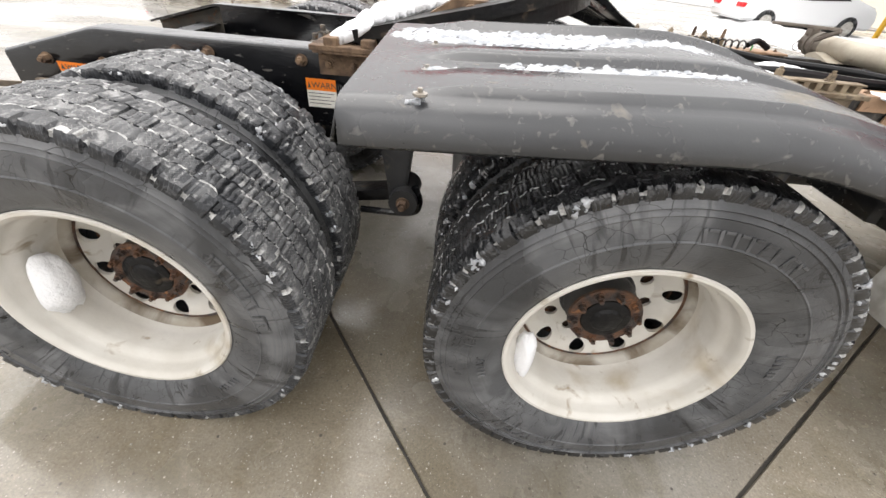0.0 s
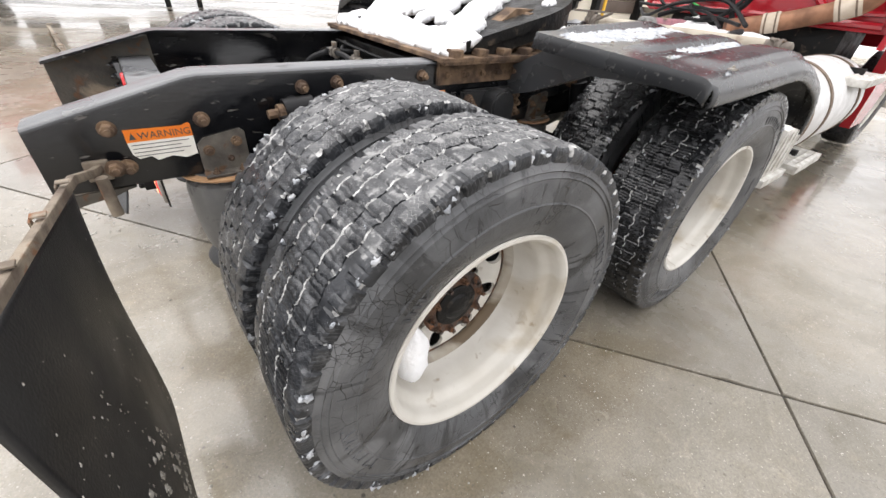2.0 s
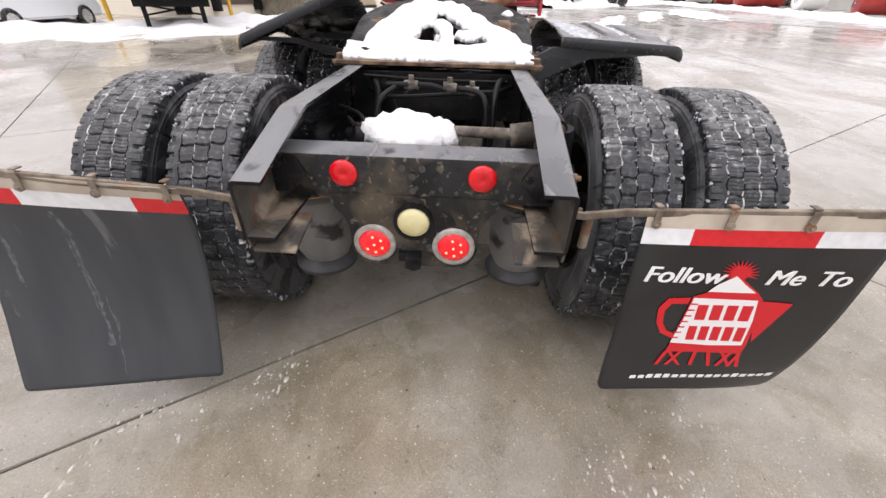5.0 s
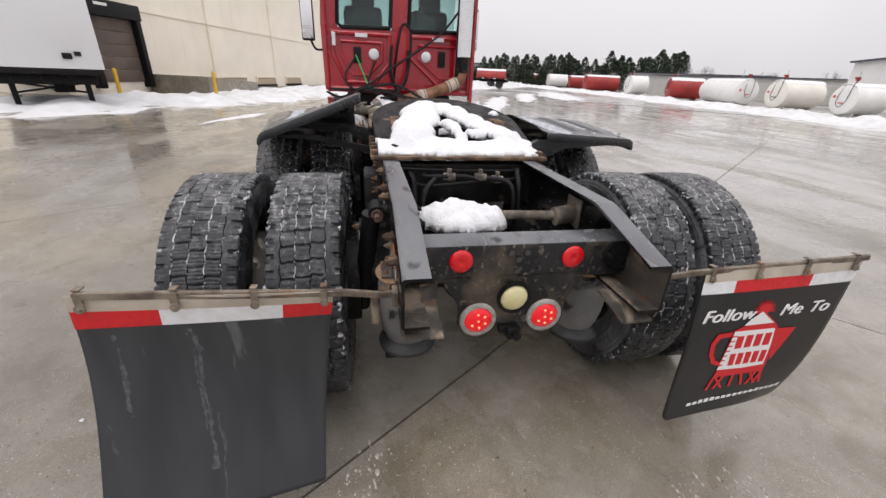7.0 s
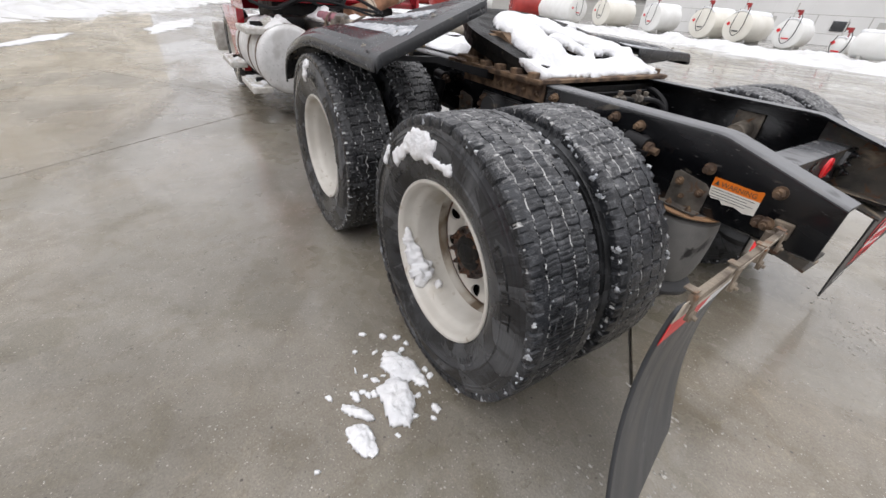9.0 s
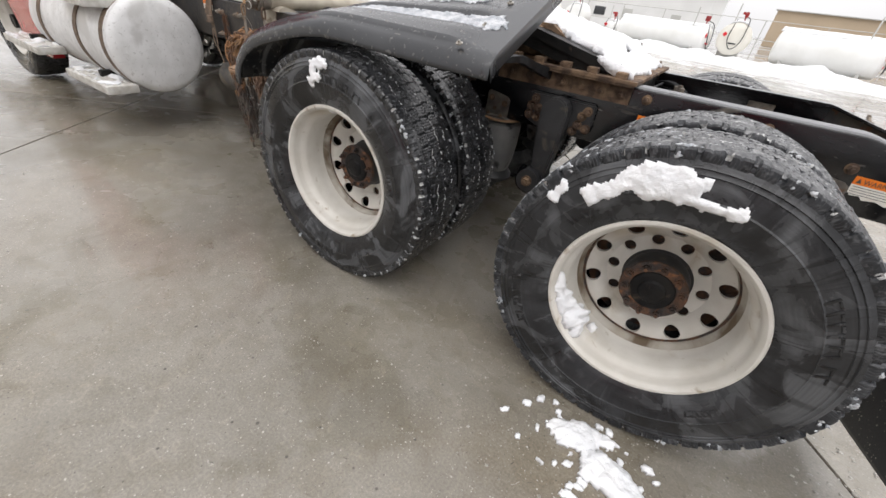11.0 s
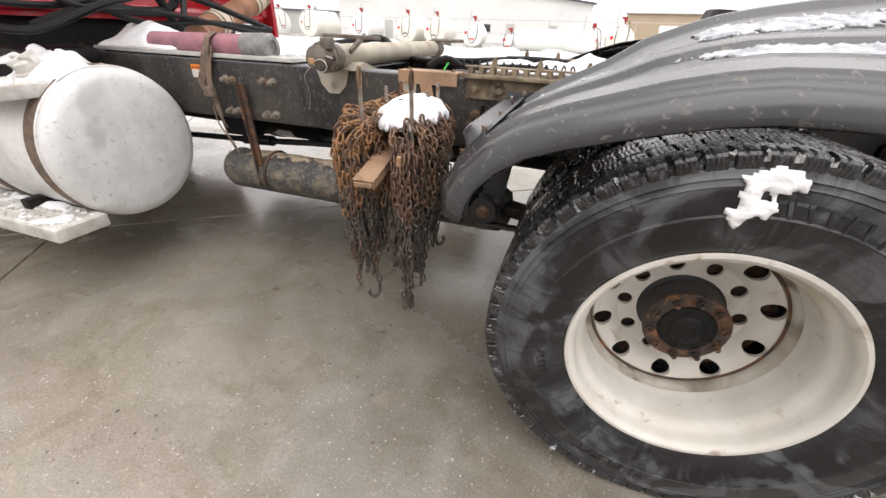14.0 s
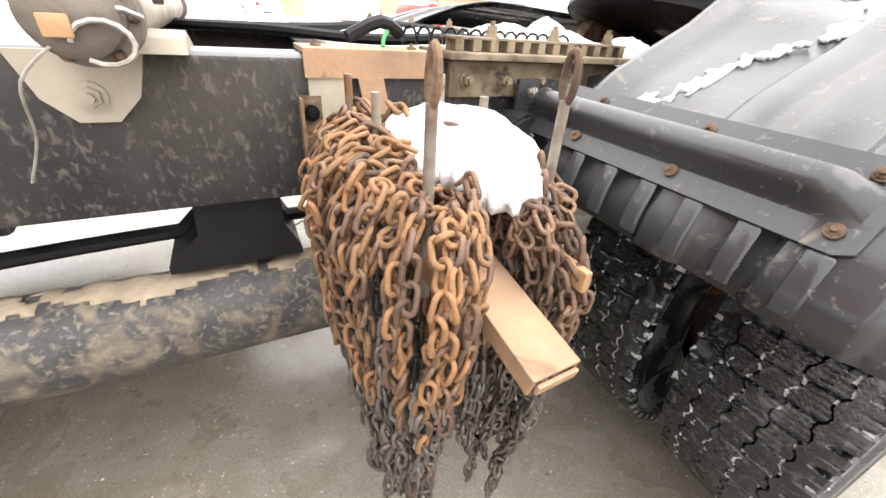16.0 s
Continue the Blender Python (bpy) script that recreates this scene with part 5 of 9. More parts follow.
def fender(side):
    path = FENDER_PATH
    across = [0.0, 0.015, 0.03, 0.10, 0.18, 0.262, 0.266, 0.276, 0.280, 0.31, 0.335, 0.339, 0.349, 0.353, 0.40, 0.437, 0.441, 0.451, 0.455, 0.50, 0.553, 0.558, 0.568, 0.574, 0.590, 0.602, 0.612, 0.6175, 0.620, 0.6205, 0.614]
    def lift(s, u):
        d = 0.0
        for c0, c1 in ((0.264, 0.351), (0.439, 0.572), (-0.1, 0.03)):
            d = max(d, 0.015 * min(1, max(0, min(s - c0, c1 - s) / 0.014)))
        k = min(max((u - 0.12) / 0.025, 0), 1)
        edge = float(np.interp(s, [0.574, 0.590, 0.602, 0.612, 0.6175, 0.620], [0.0, -0.003, -0.009, -0.019, -0.032, -0.046]))
        if s == 0.6205:
            edge = -0.058
        if s == 0.614:
            edge = -0.064
        return d * k, edge
    rows, run = [], 0.0
    for i, (x, z) in enumerate(path):
        if i:
            run += math.hypot(x - path[i - 1][0], z - path[i - 1][1])
        a, c = path[max(i - 1, 0)], path[min(i + 1, len(path) - 1)]
        t = Vector((c[0] - a[0], c[1] - a[1])).normalized()
        n = Vector((-t.y, t.x))
        row = []
        for s in across:
            d, edge = lift(s, run)
            if s == 0.614:
                s = 0.6145
            wx, wy, wz = fender_warp(side, x, 0.62 - s)
            row.append((wx + n.x * (d + edge), wy, z + n.y * (d + edge) + wz * (1 if i < 9 else max(13 - i, 0) / 5)))
        rows.append(row)
    b = bmesh.new()
    V = [[b.verts.new(p) for p in r] for r in rows]
    for i in range(len(V) - 1):
        for j in range(len(across) - 1):
            b.faces.new((V[i][j], V[i][j + 1], V[i + 1][j + 1], V[i + 1][j]))
    # turned-down rear edge
    rear = [b.verts.new((v.co.x - 0.010, v.co.y, v.co.z - (0.046 if side < 0 else 0.050))) for v in V[0][:-4]]
    for j in range(len(rear) - 1):
        b.faces.new((V[0][j + 1], V[0][j], rear[j], rear[j + 1]))
    bmesh.ops.subdivide_edges(b, edges=[e for e in b.edges if abs(e.verts[0].co.x - e.verts[1].co.x) > 0.03], cuts=2)
    bmesh.ops.recalc_face_normals(b, faces=b.faces)
    me = mesh_of("fender", b, "plastic", angle=60)
    m = Matrix.Translation((0, side * (1.235 if side < 0 else 1.212), 0.0 if side < 0 else -0.012)) @ Matrix.Diagonal((1, -side, 1, 1))
    f = put("fender", me, truck, m, "grey-black ribbed plastic half fender dusted with snow")
    sol = f.modifiers.new("thickness", "SOLIDIFY")
    sol.thickness, sol.offset = 0.006, -1 if side > 0 else 1
    spots = []
    for x, y in ((0.785, 0.025), (0.78, 0.20), (0.78, 0.40)):
        wx, wy, wz = fender_warp(side, x, y)
        spots.append((wx, wy, 1.0905 + wz + (0.012 if y < 0.1 else 0.0)))
    bolts(f, spots, (0, -0.35 if side > 0 else 0, 1), 0.009, 0.005, "chrome", "fender_bolt")
    return f, m


fender_r, fm_r = fender(-1)
fender_l, fm_l = fender(1)
for side in (-1, 1):
    for x, zo, dz in ((0.74, 1.03, 0.0 if side < 0 else 0.10), (1.70, 0.985, 0.0)):
        b = bmesh.new()
        if side > 0 and x < 1:
            slab(b, [(0.432, 1.00), (0.432, 0.955), (0.56, 0.985), (0.80, 1.045), (1.10, 1.06), (1.10, 1.072), (0.80, 1.07), (0.60, 1.03)], "x", x - 0.02, x + 0.012)
            part("fender_bracket", b, "hose", truck, "thin black fender bracket arm", smooth=False)
            continue
        slab(b, [(side * 0.43, 0.97), (side * 0.43, 0.86), (side * 0.56, 0.90), (side * 0.80, zo - 0.02), (side * 1.12, zo + 0.005), (side * 1.13, zo + 0.035), (side * 0.80, zo + 0.03 + dz * 0.6), (side * 0.60, zo + 0.03 + dz)], "x", x, x + 0.05)
        part("fender_bracket", b, "plastic", truck, "dark steel fender bracket arm", smooth=False)
# bolted angle moulding across the front of the left fender
b = bmesh.new()
ux, uz, nx, nz = 0.65, -0.76, 0.76, 0.65
prof = ((-0.024, -0.004), (-0.024, 0.004), (0.008, 0.004), (0.013, 0.009), (0.017, 0.030), (0.021, 0.039), (0.028, 0.043), (0.046, 0.043), (0.053, 0.039), (0.058, 0.030), (0.064, 0.009), (0.070, 0.004), (0.104, 0.002), (0.104, -0.005), (0.04, -0.006))
prev = None
for k in range(41):
    y_ = 0.47 + 0.635 * k / 40
    e = min(1.0, max(0.0, (min(y_ - 0.484, 1.090 - y_)) / 0.045))
    e = math.sin(e * math.pi / 2)
    c_ = min(1.0, max(0.0, min(y_ - 0.470, 1.105 - y_) / 0.024))
    c_ = 1 - 0.16 * (1 - math.sqrt(1 - (1 - c_) ** 2))
    row = []
    for t, h in prof:
        h = 0.004 + (h - 0.004) * e if h > 0.004 else h
        t = 0.04 + (t - 0.04) * c_
        row.append(b.verts.new((1.911 + ux * t + nx * h, y_, 0.952 + uz * t + nz * h)))
    if prev:
        for a_ in range(len(row)):
            d_ = (a_ + 1) % len(row)
            b.faces.new((prev[a_], prev[d_], row[d_], row[a_]))
    else:
        b.faces.new(row[::-1])
    prev = row
b.faces.new(prev)
bmesh.ops.recalc_face_normals(b, faces=b.faces)
mb = part("front_moulding", b, "plastic", truck, "bolted black plastic angle moulding", smooth=True, angle=35)
b = bmesh.new()
box(b, (1.925, 0.460, 0.925), (0.10, 0.014, 0.09), 0.004)
part("moulding_end", b, "plastic", mb)
for k in range(8):
    b = bmesh.new()
    y_ = 0.52 + 0.078 * k
    slab(b, [(1.974, 0.872), (1.981, 0.872), (1.998, 0.815), (1.999, 0.787), (1.990, 0.787), (1.988, 0.812)], "y", y_, y_ + 0.030)
    bmesh.ops.bevel(b, geom=list(b.edges), offset=0.003, segments=1, affect="EDGES")
    part("apron_rib", b, "plastic", mb)
bolts(mb, [(1.914, y, 0.955) for y in (1.072, 0.870, 0.66)], (0.76, 0, 0.65), 0.0075, 0.006, "rust", "moulding_bolt")
bolts(mb, [(1.966, y, 0.895) for y in (1.076, 0.867, 0.659)], (0.76, 0, 0.65), 0.0075, 0.005, "rust", "moulding_bolt")
bolts(mb, [(1.95, 0.49, 0.945), (1.945, 0.53, 0.950)], (0.9, 0, 0.3), 0.009, 0.010, "chrome", "moulding_bolt")

# fifth wheel
b = bmesh.new()
box(b, (0.72, 0.0, 1.014), (0.74, 0.98, 0.016), 0.003)
for s in (-1, 1):
    slab(b, [(0.365, 0.925), (0.98, 0.925), (0.98, 1.006), (0.365, 1.006)], "y", s * 0.431, s * 0.446)
    box(b, (0.67, s * 0.462, 1.004), (0.62, 0.05, 0.012), 0.002)
    for k in range(7):
        bolt(b, (0.40 + 0.085 * k, s * 0.446, 0.96), (0, s, 0), 0.012, 0.016)
    for k in range(5):
        box(b, (0.42 + 0.12 * k, s * 0.46, 1.032), (0.045, 0.05, 0.028), 0.005)
part("fifth_wheel_mount", b, "rust", truck, "rusty fifth wheel mounting plate bolted to the rails", smooth=False)
FW_T = Matrix.Translation((0.86, 0, 1.145)) @ Matrix.Rotation(radians(-13.5), 4, "Y")


def fw_outline(r=0.47):
    pts = [(-0.40, 0.44), (-0.30, 0.455)]
    pts += [(0.0 + r * math.sin(a) * 0.98, r * math.cos(a)) for a in [math.pi * k / 24 for k in range(25)]]
    pts += [(-0.30, -0.455), (-0.40, -0.44), (-0.42, -0.24), (-0.06, -0.055), (0.06, -0.05), (0.09, 0.0), (0.06, 0.05), (-0.06, 0.055), (-0.42, 0.24)]
    return pts


b = bmesh.new()
slab(b, fw_outline(), "z", -0.025, 0.012)
slab(b, [(x * 0.97, y * 0.97) for x, y in fw_outline()], "z", -0.07, -0.025)
bmesh.ops.triangulate(b, faces=[f for f in b.faces if len(f.verts) > 4])
fw = part("fifth_wheel_plate", b, "blackdirt", truck, "tilted horseshoe fifth wheel plate, greasy black", FW_T, smooth=False)
for s in (-1, 1):
    b = bmesh.new()
    slab(b, [(0.64, 1.02), (1.10, 1.02), (1.02, 1.13), (0.93, 1.17), (0.80, 1.17), (0.70, 1.11)], "y", s * 0.30, s * 0.36)
    cyl(b, (0.86, s * 0.28, 1.125), (0.86, s * 0.40, 1.125), 0.035)
    box(b, (0.86, s * 0.33, 1.028), (0.52, 0.16, 0.014), 0.003)
    part("fifth_wheel_pedestal", b, "rust", truck, "rusty pivot pedestal", smooth=False)

# mud flaps on their hanger irons


def mud_flap(side):
    yi, yo_ = side * 0.625, side * 1.235
    b = bmesh.new()
    bar = [(-0.650, side * 0.432, 0.800), (-0.668, side * 0.48, 0.806), (-0.694, side * 0.58, 0.836), (-0.763, side * (1.212 if side < 0 else 1.195), 0.902 if side < 0 else 0.909)]
    for (p, q) in zip(bar, bar[1:]):
        d = Vector(q) - Vector(p)
        box(b, (Vector(p) + Vector(q)) / 2, (0.014, d.length + 0.010, 0.020), 0.003, d.to_track_quat("Y", "Z").to_matrix())
    hang = part("flap_hanger", b, "flapiron", truck, "brown rusted mud flap hanger bar", smooth=False)
    b = bmesh.new()
    box(b, (-0.66, side * 0.440, 0.795), (0.05, 0.018, 0.05), 0.004)
    part("hanger_plate", b, "flapiron", hang, smooth=False)
    b = bmesh.new()
    cyl(b, (-0.655, side * 0.50, 0.80), (-0.655, side * 0.50, 0.70), 0.013)
    part("hanger_pin", b, "flapiron", hang)
    bolts(hang, [(-0.625, side * 0.455, 0.80)], (0, side, 0), 0.016, 0.02, "rust", "hanger_bolt")
    # the flap: a curved sheet
    n, rows = 40, 44
    b = bmesh.new()
    if side < 0:
        tin, tout, bin_, bout = (-0.698, -0.628, 0.832), (-0.757, -1.200, 0.886), (-0.722, -0.658, 0.146), (-0.688, -1.244, 0.192)
    else:
        tin, tout, bin_, bout = (-0.700, 0.618, 0.838), (-0.758, 1.222, 0.897), (-0.747, 0.690, 0.115), (-0.885, 1.268, 0.165)
    tin, tout, bin_, bout = Vector(tin), Vector(tout), Vector(bin_), Vector(bout)
    def at(u, v):
        # u 0 inner .. 1 outer, v 0 top .. 1 bottom; the foot swings and bellies a little
        p = tin.lerp(tout, u).lerp(bin_.lerp(bout, u), v)
        belly = (0.072 - 0.040 * u) * math.sin(math.pi * max(v, 0) ** 0.8) if side > 0 else -0.026 * math.sin(math.pi * v) * u
        if side < 0:
            # the outer lower corner curls forward, towards the tyre
            k = max(0.0, u - 0.45) / 0.55 * max(0.0, v - 0.35) / 0.65
            belly += 0.020 * k * k
            p = p + Vector((0, 0.004 * k * k, -0.012 * k))
        else:
            p = p + Vector((0, 0.014 * math.sin(math.pi * v) * (1 - u), 0))
        return p + Vector((belly - 0.006 * math.sin(5 * v + 3 * u), 0, 0))
    V = [[b.verts.new(at(i / n, j / rows)) for i in range(n + 1)] for j in range(rows + 1)]
    for j in range(rows):
        for i in range(n):
            b.faces.new((V[j][i], V[j][i + 1], V[j + 1][i + 1], V[j + 1][i]))
    # corners worn round
    for j in range(rows + 1):
        for i in range(n + 1):
            for cu, cv_, r_ in (((1.0, 1.0, 0.05), (0.0, 1.0, 0.05)) if side < 0 else ((1.0, 1.0, 0.02), (0.0, 1.0, 0.02))):
                du, dv = abs(i / n - cu), abs(j / rows - cv_)
                if du < r_ and dv < r_:
                    ex, ey = r_ - du, r_ - dv
                    m_ = max(ex, ey)
                    k = m_ / max(math.hypot(ex, ey), 1e-6)
                    uu, vv = i / n + (1 if cu < 0.5 else -1) * ex * (1 - k), j / rows - ey * (1 - k)
                    V[j][i].co = at(uu, vv)
    bmesh.ops.delete(b, geom=[v for v in b.verts if not v.link_faces], context="VERTS")
    bmesh.ops.recalc_face_normals(b, faces=b.faces)
    fl = part("mud_flap", b, "flap" if side < 0 else "flapgrey", truck, "black printed mud flap curling at its foot" if side < 0 else "plain grey mud flap with pale crease marks", angle=60)
    so = fl.modifiers.new("thickness", "SOLIDIFY")
    so.thickness, so.offset = 0.007, 0
    def strip(u0, u1, v0, v1, off, m_, name, label=""):
        bb = bmesh.new()
        k = 14
        R = [[bb.verts.new(at(u0 + (u1 - u0) * i / k, v) + Vector((-off, 0, 0))) for i in range(k + 1)] for v in (v0, v1)]
        for i in range(k):
            bb.faces.new((R[0][i], R[1][i], R[1][i + 1], R[0][i + 1]))
        ob = part(name, bb, m_, fl, label, smooth=False)
        so2 = ob.modifiers.new("thickness", "SOLIDIFY")
        so2.thickness, so2.offset = 0.0012, 0
    strip(0.0, 1.0, -0.015, 0.045, 0.006, "beigestrip", "clamp_strip", "dusty beige clamp strip")
    cuts = ((0, 0.205, "tapewhite"), (0.205, 0.70, "tapered"), (0.70, 1, "tapewhite")) if side < 0 else ((0, 0.22, "tapered"), (0.22, 0.70, "tapewhite"), (0.70, 1, "tapered"))
    for u0, u1, m_ in cuts:
        strip(u0, u1, 0.045, 0.115, 0.0055, m_, "reflective_tape")
    for u in (0.04, 0.33, 0.63, 0.95):
        bb = bmesh.new()
        p = at(u, 0.0)
        box(bb, p + Vector((-0.011, 0, -0.002)), (0.004, 0.018, 0.050), 0.0015)
        box(bb, p + Vector((0.002, 0, 0.029)), (0.022, 0.018, 0.004), 0.0015)
        bolt(bb, p + Vector((-0.0135, 0, -0.018)), (-1, 0, 0), 0.0085, 0.005)
        part("clamp", bb, "flapiron", hang, "folded clamp with bolt", smooth=False)
    return fl, at


flap_r, at_r = mud_flap(-1)
flap_l, at_l = mud_flap(1)


def scuff(u0, u1, v0, v1, w, seed):
    """A pale, broken, wandering scuff down the plain flap."""
    b = bmesh.new()
    prev = None
    for k in range(61):
        v = v0 + (v1 - v0) * k / 60
        u = u0 + (u1 - u0) * k / 60 + 0.022 * noise.noise(Vector((v * 6, seed, 0))) + 0.005 * noise.noise(Vector((v * 31, seed, 2)))
        d = w * max(0.0, 0.55 + 0.9 * noise.noise(Vector((v * 7, seed, 5))) + 0.7 * noise.noise(Vector((v * 40, seed, 7))))
        row = None if d < 0.0012 else [b.verts.new(at_l(u + e * d, v) + Vector((-0.0039, 0, 0))) for e in (-1, 1)]
        if prev and row:
            b.faces.new((prev[0], prev[1], row[1], row[0]))
        prev = row
    bmesh.ops.delete(b, geom=[q for q in b.verts if not q.link_faces], context="VERTS")
    tagged(part("scuff_mark", b, "scuff", flap_l, smooth=False), "pale wandering scuff mark", kind="stuff")


scuff(0.60, 0.545, 0.14, 0.80, 0.014, 1.0)
scuff(0.62, 0.575, 0.16, 0.62, 0.008, 4.0)
scuff(0.885, 0.87, 0.15, 0.50, 0.014, 8.0)
scuff(0.52, 0.50, 0.55, 0.95, 0.005, 11.0)

FLAP_W, FLAP_H = 0.575, 0.686


def lay(me, u, v, off):
    """Lays a flat mesh (x along the flap, y up it, z out) on the printed flap's curve, its origin at u, v."""
    for w_ in me.vertices:
        uu, vv = u + w_.co.x / FLAP_W, v - w_.co.y / FLAP_H
        ex = at_r(uu + 0.01, vv) - at_r(uu - 0.01, vv)
        ey = at_r(uu, vv - 0.01) - at_r(uu, vv + 0.01)
        w_.co = at_r(uu, vv) + ex.cross(ey).normalized() * (off + w_.co.z)


for word, size, u in (("Follow", 0.0745, 0.052), ("Me", 0.070, 0.583), ("To", 0.070, 0.783)):
    ob = writing(word, size, "white", flap_r, None, "bold white italic lettering", shear=0.22)
    me = ob.data
    b = bmesh.new()
    for k in range(3):
        me.transform(Matrix.Translation((0.0016 if k else 0.0, 0, 0.0003 if k else 0.0)))
        b.from_mesh(me)
    b.to_mesh(me)
    b.free()
    lay(me, u, 0.292, 0.0050)


def decal(name, outline, material, off, label="", u=0.520, v=0.512, lean=0.30, tall=1.13):
    """A flat printed shape: the outline in hundredths of a metre from the print's middle."""
    b = bmesh.new()
    slab(b, [((x - lean * y) * 0.0108, y * 0.01 * tall) for x, y in outline], "z", 0, 0.0006)
    bmesh.ops.triangulate(b, faces=list(b.faces))
    for _ in range(3):
        bmesh.ops.subdivide_edges(b, edges=[e for e in b.edges if e.calc_length() > 0.022], cuts=1)
        bmesh.ops.triangulate(b, faces=[f for f in b.faces if len(f.verts) > 3])
    me = mesh_of(name, b, material, smooth=False)
    lay(me, u, v, off)
    put(name, me, flap_r, None, label)


decal("pot_print", [(-8.4, 9.0), (-4.6, 10.6), (1.4, 16.6), (6.8, 10.6), (8.0, 8.6), (8.0, 3.0), (6.2, -8.6), (5.2, -12.0), (-15.2, -12.0), (-14.0, -8.6)], "redprint", 0.0056, "red coffee pot print with a pale panel")
decal("spout_print", [(7.0, 8.0), (15.2, 7.4), (14.2, 5.6), (7.2, -7.0)], "redprint", 0.0058)
decal("panel_print", [(-8.2, 8.6), (7.0, 8.2), (6.6, 1.0), (5.0, -8.4), (-4.0, -8.9), (-14.0, -8.2), (-11.0, 0.0)], "white", 0.0066)
decal("lid_print", [(-5.0, 10.8), (6.2, 10.6), (3.6, 13.2), (1.4, 15.8), (-2.6, 13.2)], "white", 0.0066)
for k in range(7):
    y0 = 6.8 - 2.1 * k
    x0 = -8.6 - 0.82 * k * 0.95
    decal("panel_stripe", [(x0 - 0.4, y0), (x0 + 1.5, y0), (x0 + 1.3, y0 - 0.5), (x0 - 0.6, y0 - 0.5)], "redprint", 0.0071)
decal("knob_print", [(2.2 + 1.8 * math.cos(a), 16.6 + 1.9 * math.sin(a)) for a in [k * math.pi / 8 for k in range(16)]], "redprint", 0.0060)
for k in range(15):
    a = math.pi * (-0.12 + 0.0886 * k)
    c, s_ = math.cos(a), math.sin(a)
    decal("ray_print", [(2.2 + 1.7 * c - 0.3 * s_, 16.6 + 1.8 * s_ + 0.3 * c), (2.2 + 1.7 * c + 0.3 * s_, 16.6 + 1.8 * s_ - 0.3 * c), (2.2 + 4.2 * c, 16.6 + 4.0 * s_)], "redprint", 0.0060)
decal("handle_print", [(-9.0, 8.6), (-14.4, 8.2), (-17.0, 4.6), (-17.6, -0.6), (-16.6, -4.4), (-13.4, -6.6), (-12.6, -4.8), (-15.0, -3.4), (-15.9, -0.4), (-15.4, 3.8), (-13.6, 6.4), (-9.6, 6.6)], "redprint", 0.0058)
for row in (0, 1):
    for k in range(4 if row == 0 else 5):
        x0, y0 = (-8.0 + 3.6 * k, 1.0) if row == 0 else (-10.0 + 3.1 * k, -6.8)
        w_ = 2.6 if row == 0 else 2.2
        decal("panel_bar", [(x0, y0), (x0 + w_, y0), (x0 + w_ + 0.9, y0 + 5.4), (x0 + 0.9, y0 + 5.4)], "redprint", 0.0074)
for x0, x1 in ((-15.0, -18.0), (-11.0, -15.2), (-14.2, -11.6), (-7.0, -8.4), (-3.4, -3.2), (0.4, 2.6), (2.4, -1.0), (5.0, 2.2), (4.6, 4.8)):
    decal("stand_print", [(x0 - 0.55, -12.0), (x0 + 0.55, -12.0), (x1 + 0.5, -17.8), (x1 - 0.5, -17.8)], "redprint", 0.0060)
for k in range(17):
    x0 = 2.47 * k
    tall = 1.9 if k in (2, 3, 4, 12, 16) else 1.5
    decal("footer_bar", [(x0, 0), (x0 + 1.75, 0), (x0 + 2.0, tall), (x0 + 0.25, tall)], "white", 0.0056, "", 0.165, 0.912 - 0.0018 * k, 0.0, 1.0)

# ---- between the drive axles and the cab ----
# air tank slung under the rail, with its strap irons
b = bmesh.new()
prof = [(0.001, -0.80), (0.05, -0.795), (0.085, -0.775), (0.104, -0.74), (0.106, -0.70), (0.106, 0.70), (0.104, 0.74), (0.085, 0.775), (0.001, 0.80)]
lathe(b, prof, 28)
part("air_tank", b, "muddytank", truck, "long black air tank crusted with tan mud", Matrix.Translation((2.70, 0.37, 0.455)) @ Matrix.Rotation(radians(90), 4, "Z"))
b = bmesh.new()
snow_cap(b, 1.95, 3.44, 0.27, 0.47, 0.010, lambda x, y: 0.004 * (0.55 + 1.5 * noise.noise(Vector((x * 7, y * 9, 4))) + 0.8 * noise.noise(Vector((x * 26, y * 26, 2)))) - 0.010 * (abs(y - 0.37) / 0.095) ** 2, lambda x, y: 0.455 + math.sqrt(0.1075 ** 2 - (y - 0.37) ** 2), seed=5.2, rough=0.4)
solid("mud_crust", b, "mudtan", "dried tan mud crust along the air tank", "mud", kind="stuff", angle=180)
for sx in (3.22, 2.05):
    b = bmesh.new()
    box(b, (sx, 0.455, 0.66), (0.026, 0.012, 0.50), 0.003, Matrix.Rotation(radians(3 if sx > 3 else 0), 3, "Y"))
    box(b, (sx + 0.016, 0.466, 0.66), (0.006, 0.026, 0.50), 0.002, Matrix.Rotation(radians(3 if sx > 3 else 0), 3, "Y"))
    lathe_pts = [(sx - 0.035, 0.37 + 0.112 * math.cos(a), 0.455 + 0.112 * math.sin(a)) for a in [math.pi * k / 8 - 0.4 for k in range(13)]]
    tube(b, lathe_pts, 0.009, 6)
    part("tank_strap_iron", b, "hub" if sx > 3 else "blackdirt", truck, "dark rusty angle iron hanger", smooth=False)
b = bmesh.new()
tube(b, [(3.9, 0.25, 0.56), (3.3, 0.30, 0.60), (2.8, 0.30, 0.63), (2.2, 0.25, 0.62)], 0.016, 8, smooth=5)
cyl(b, (3.45, 0.285, 0.59), (3.25, 0.30, 0.604), 0.028, seg=12)
part("shift_rod", b, "hose", truck, "thin black rod under the rail")
b = bmesh.new()
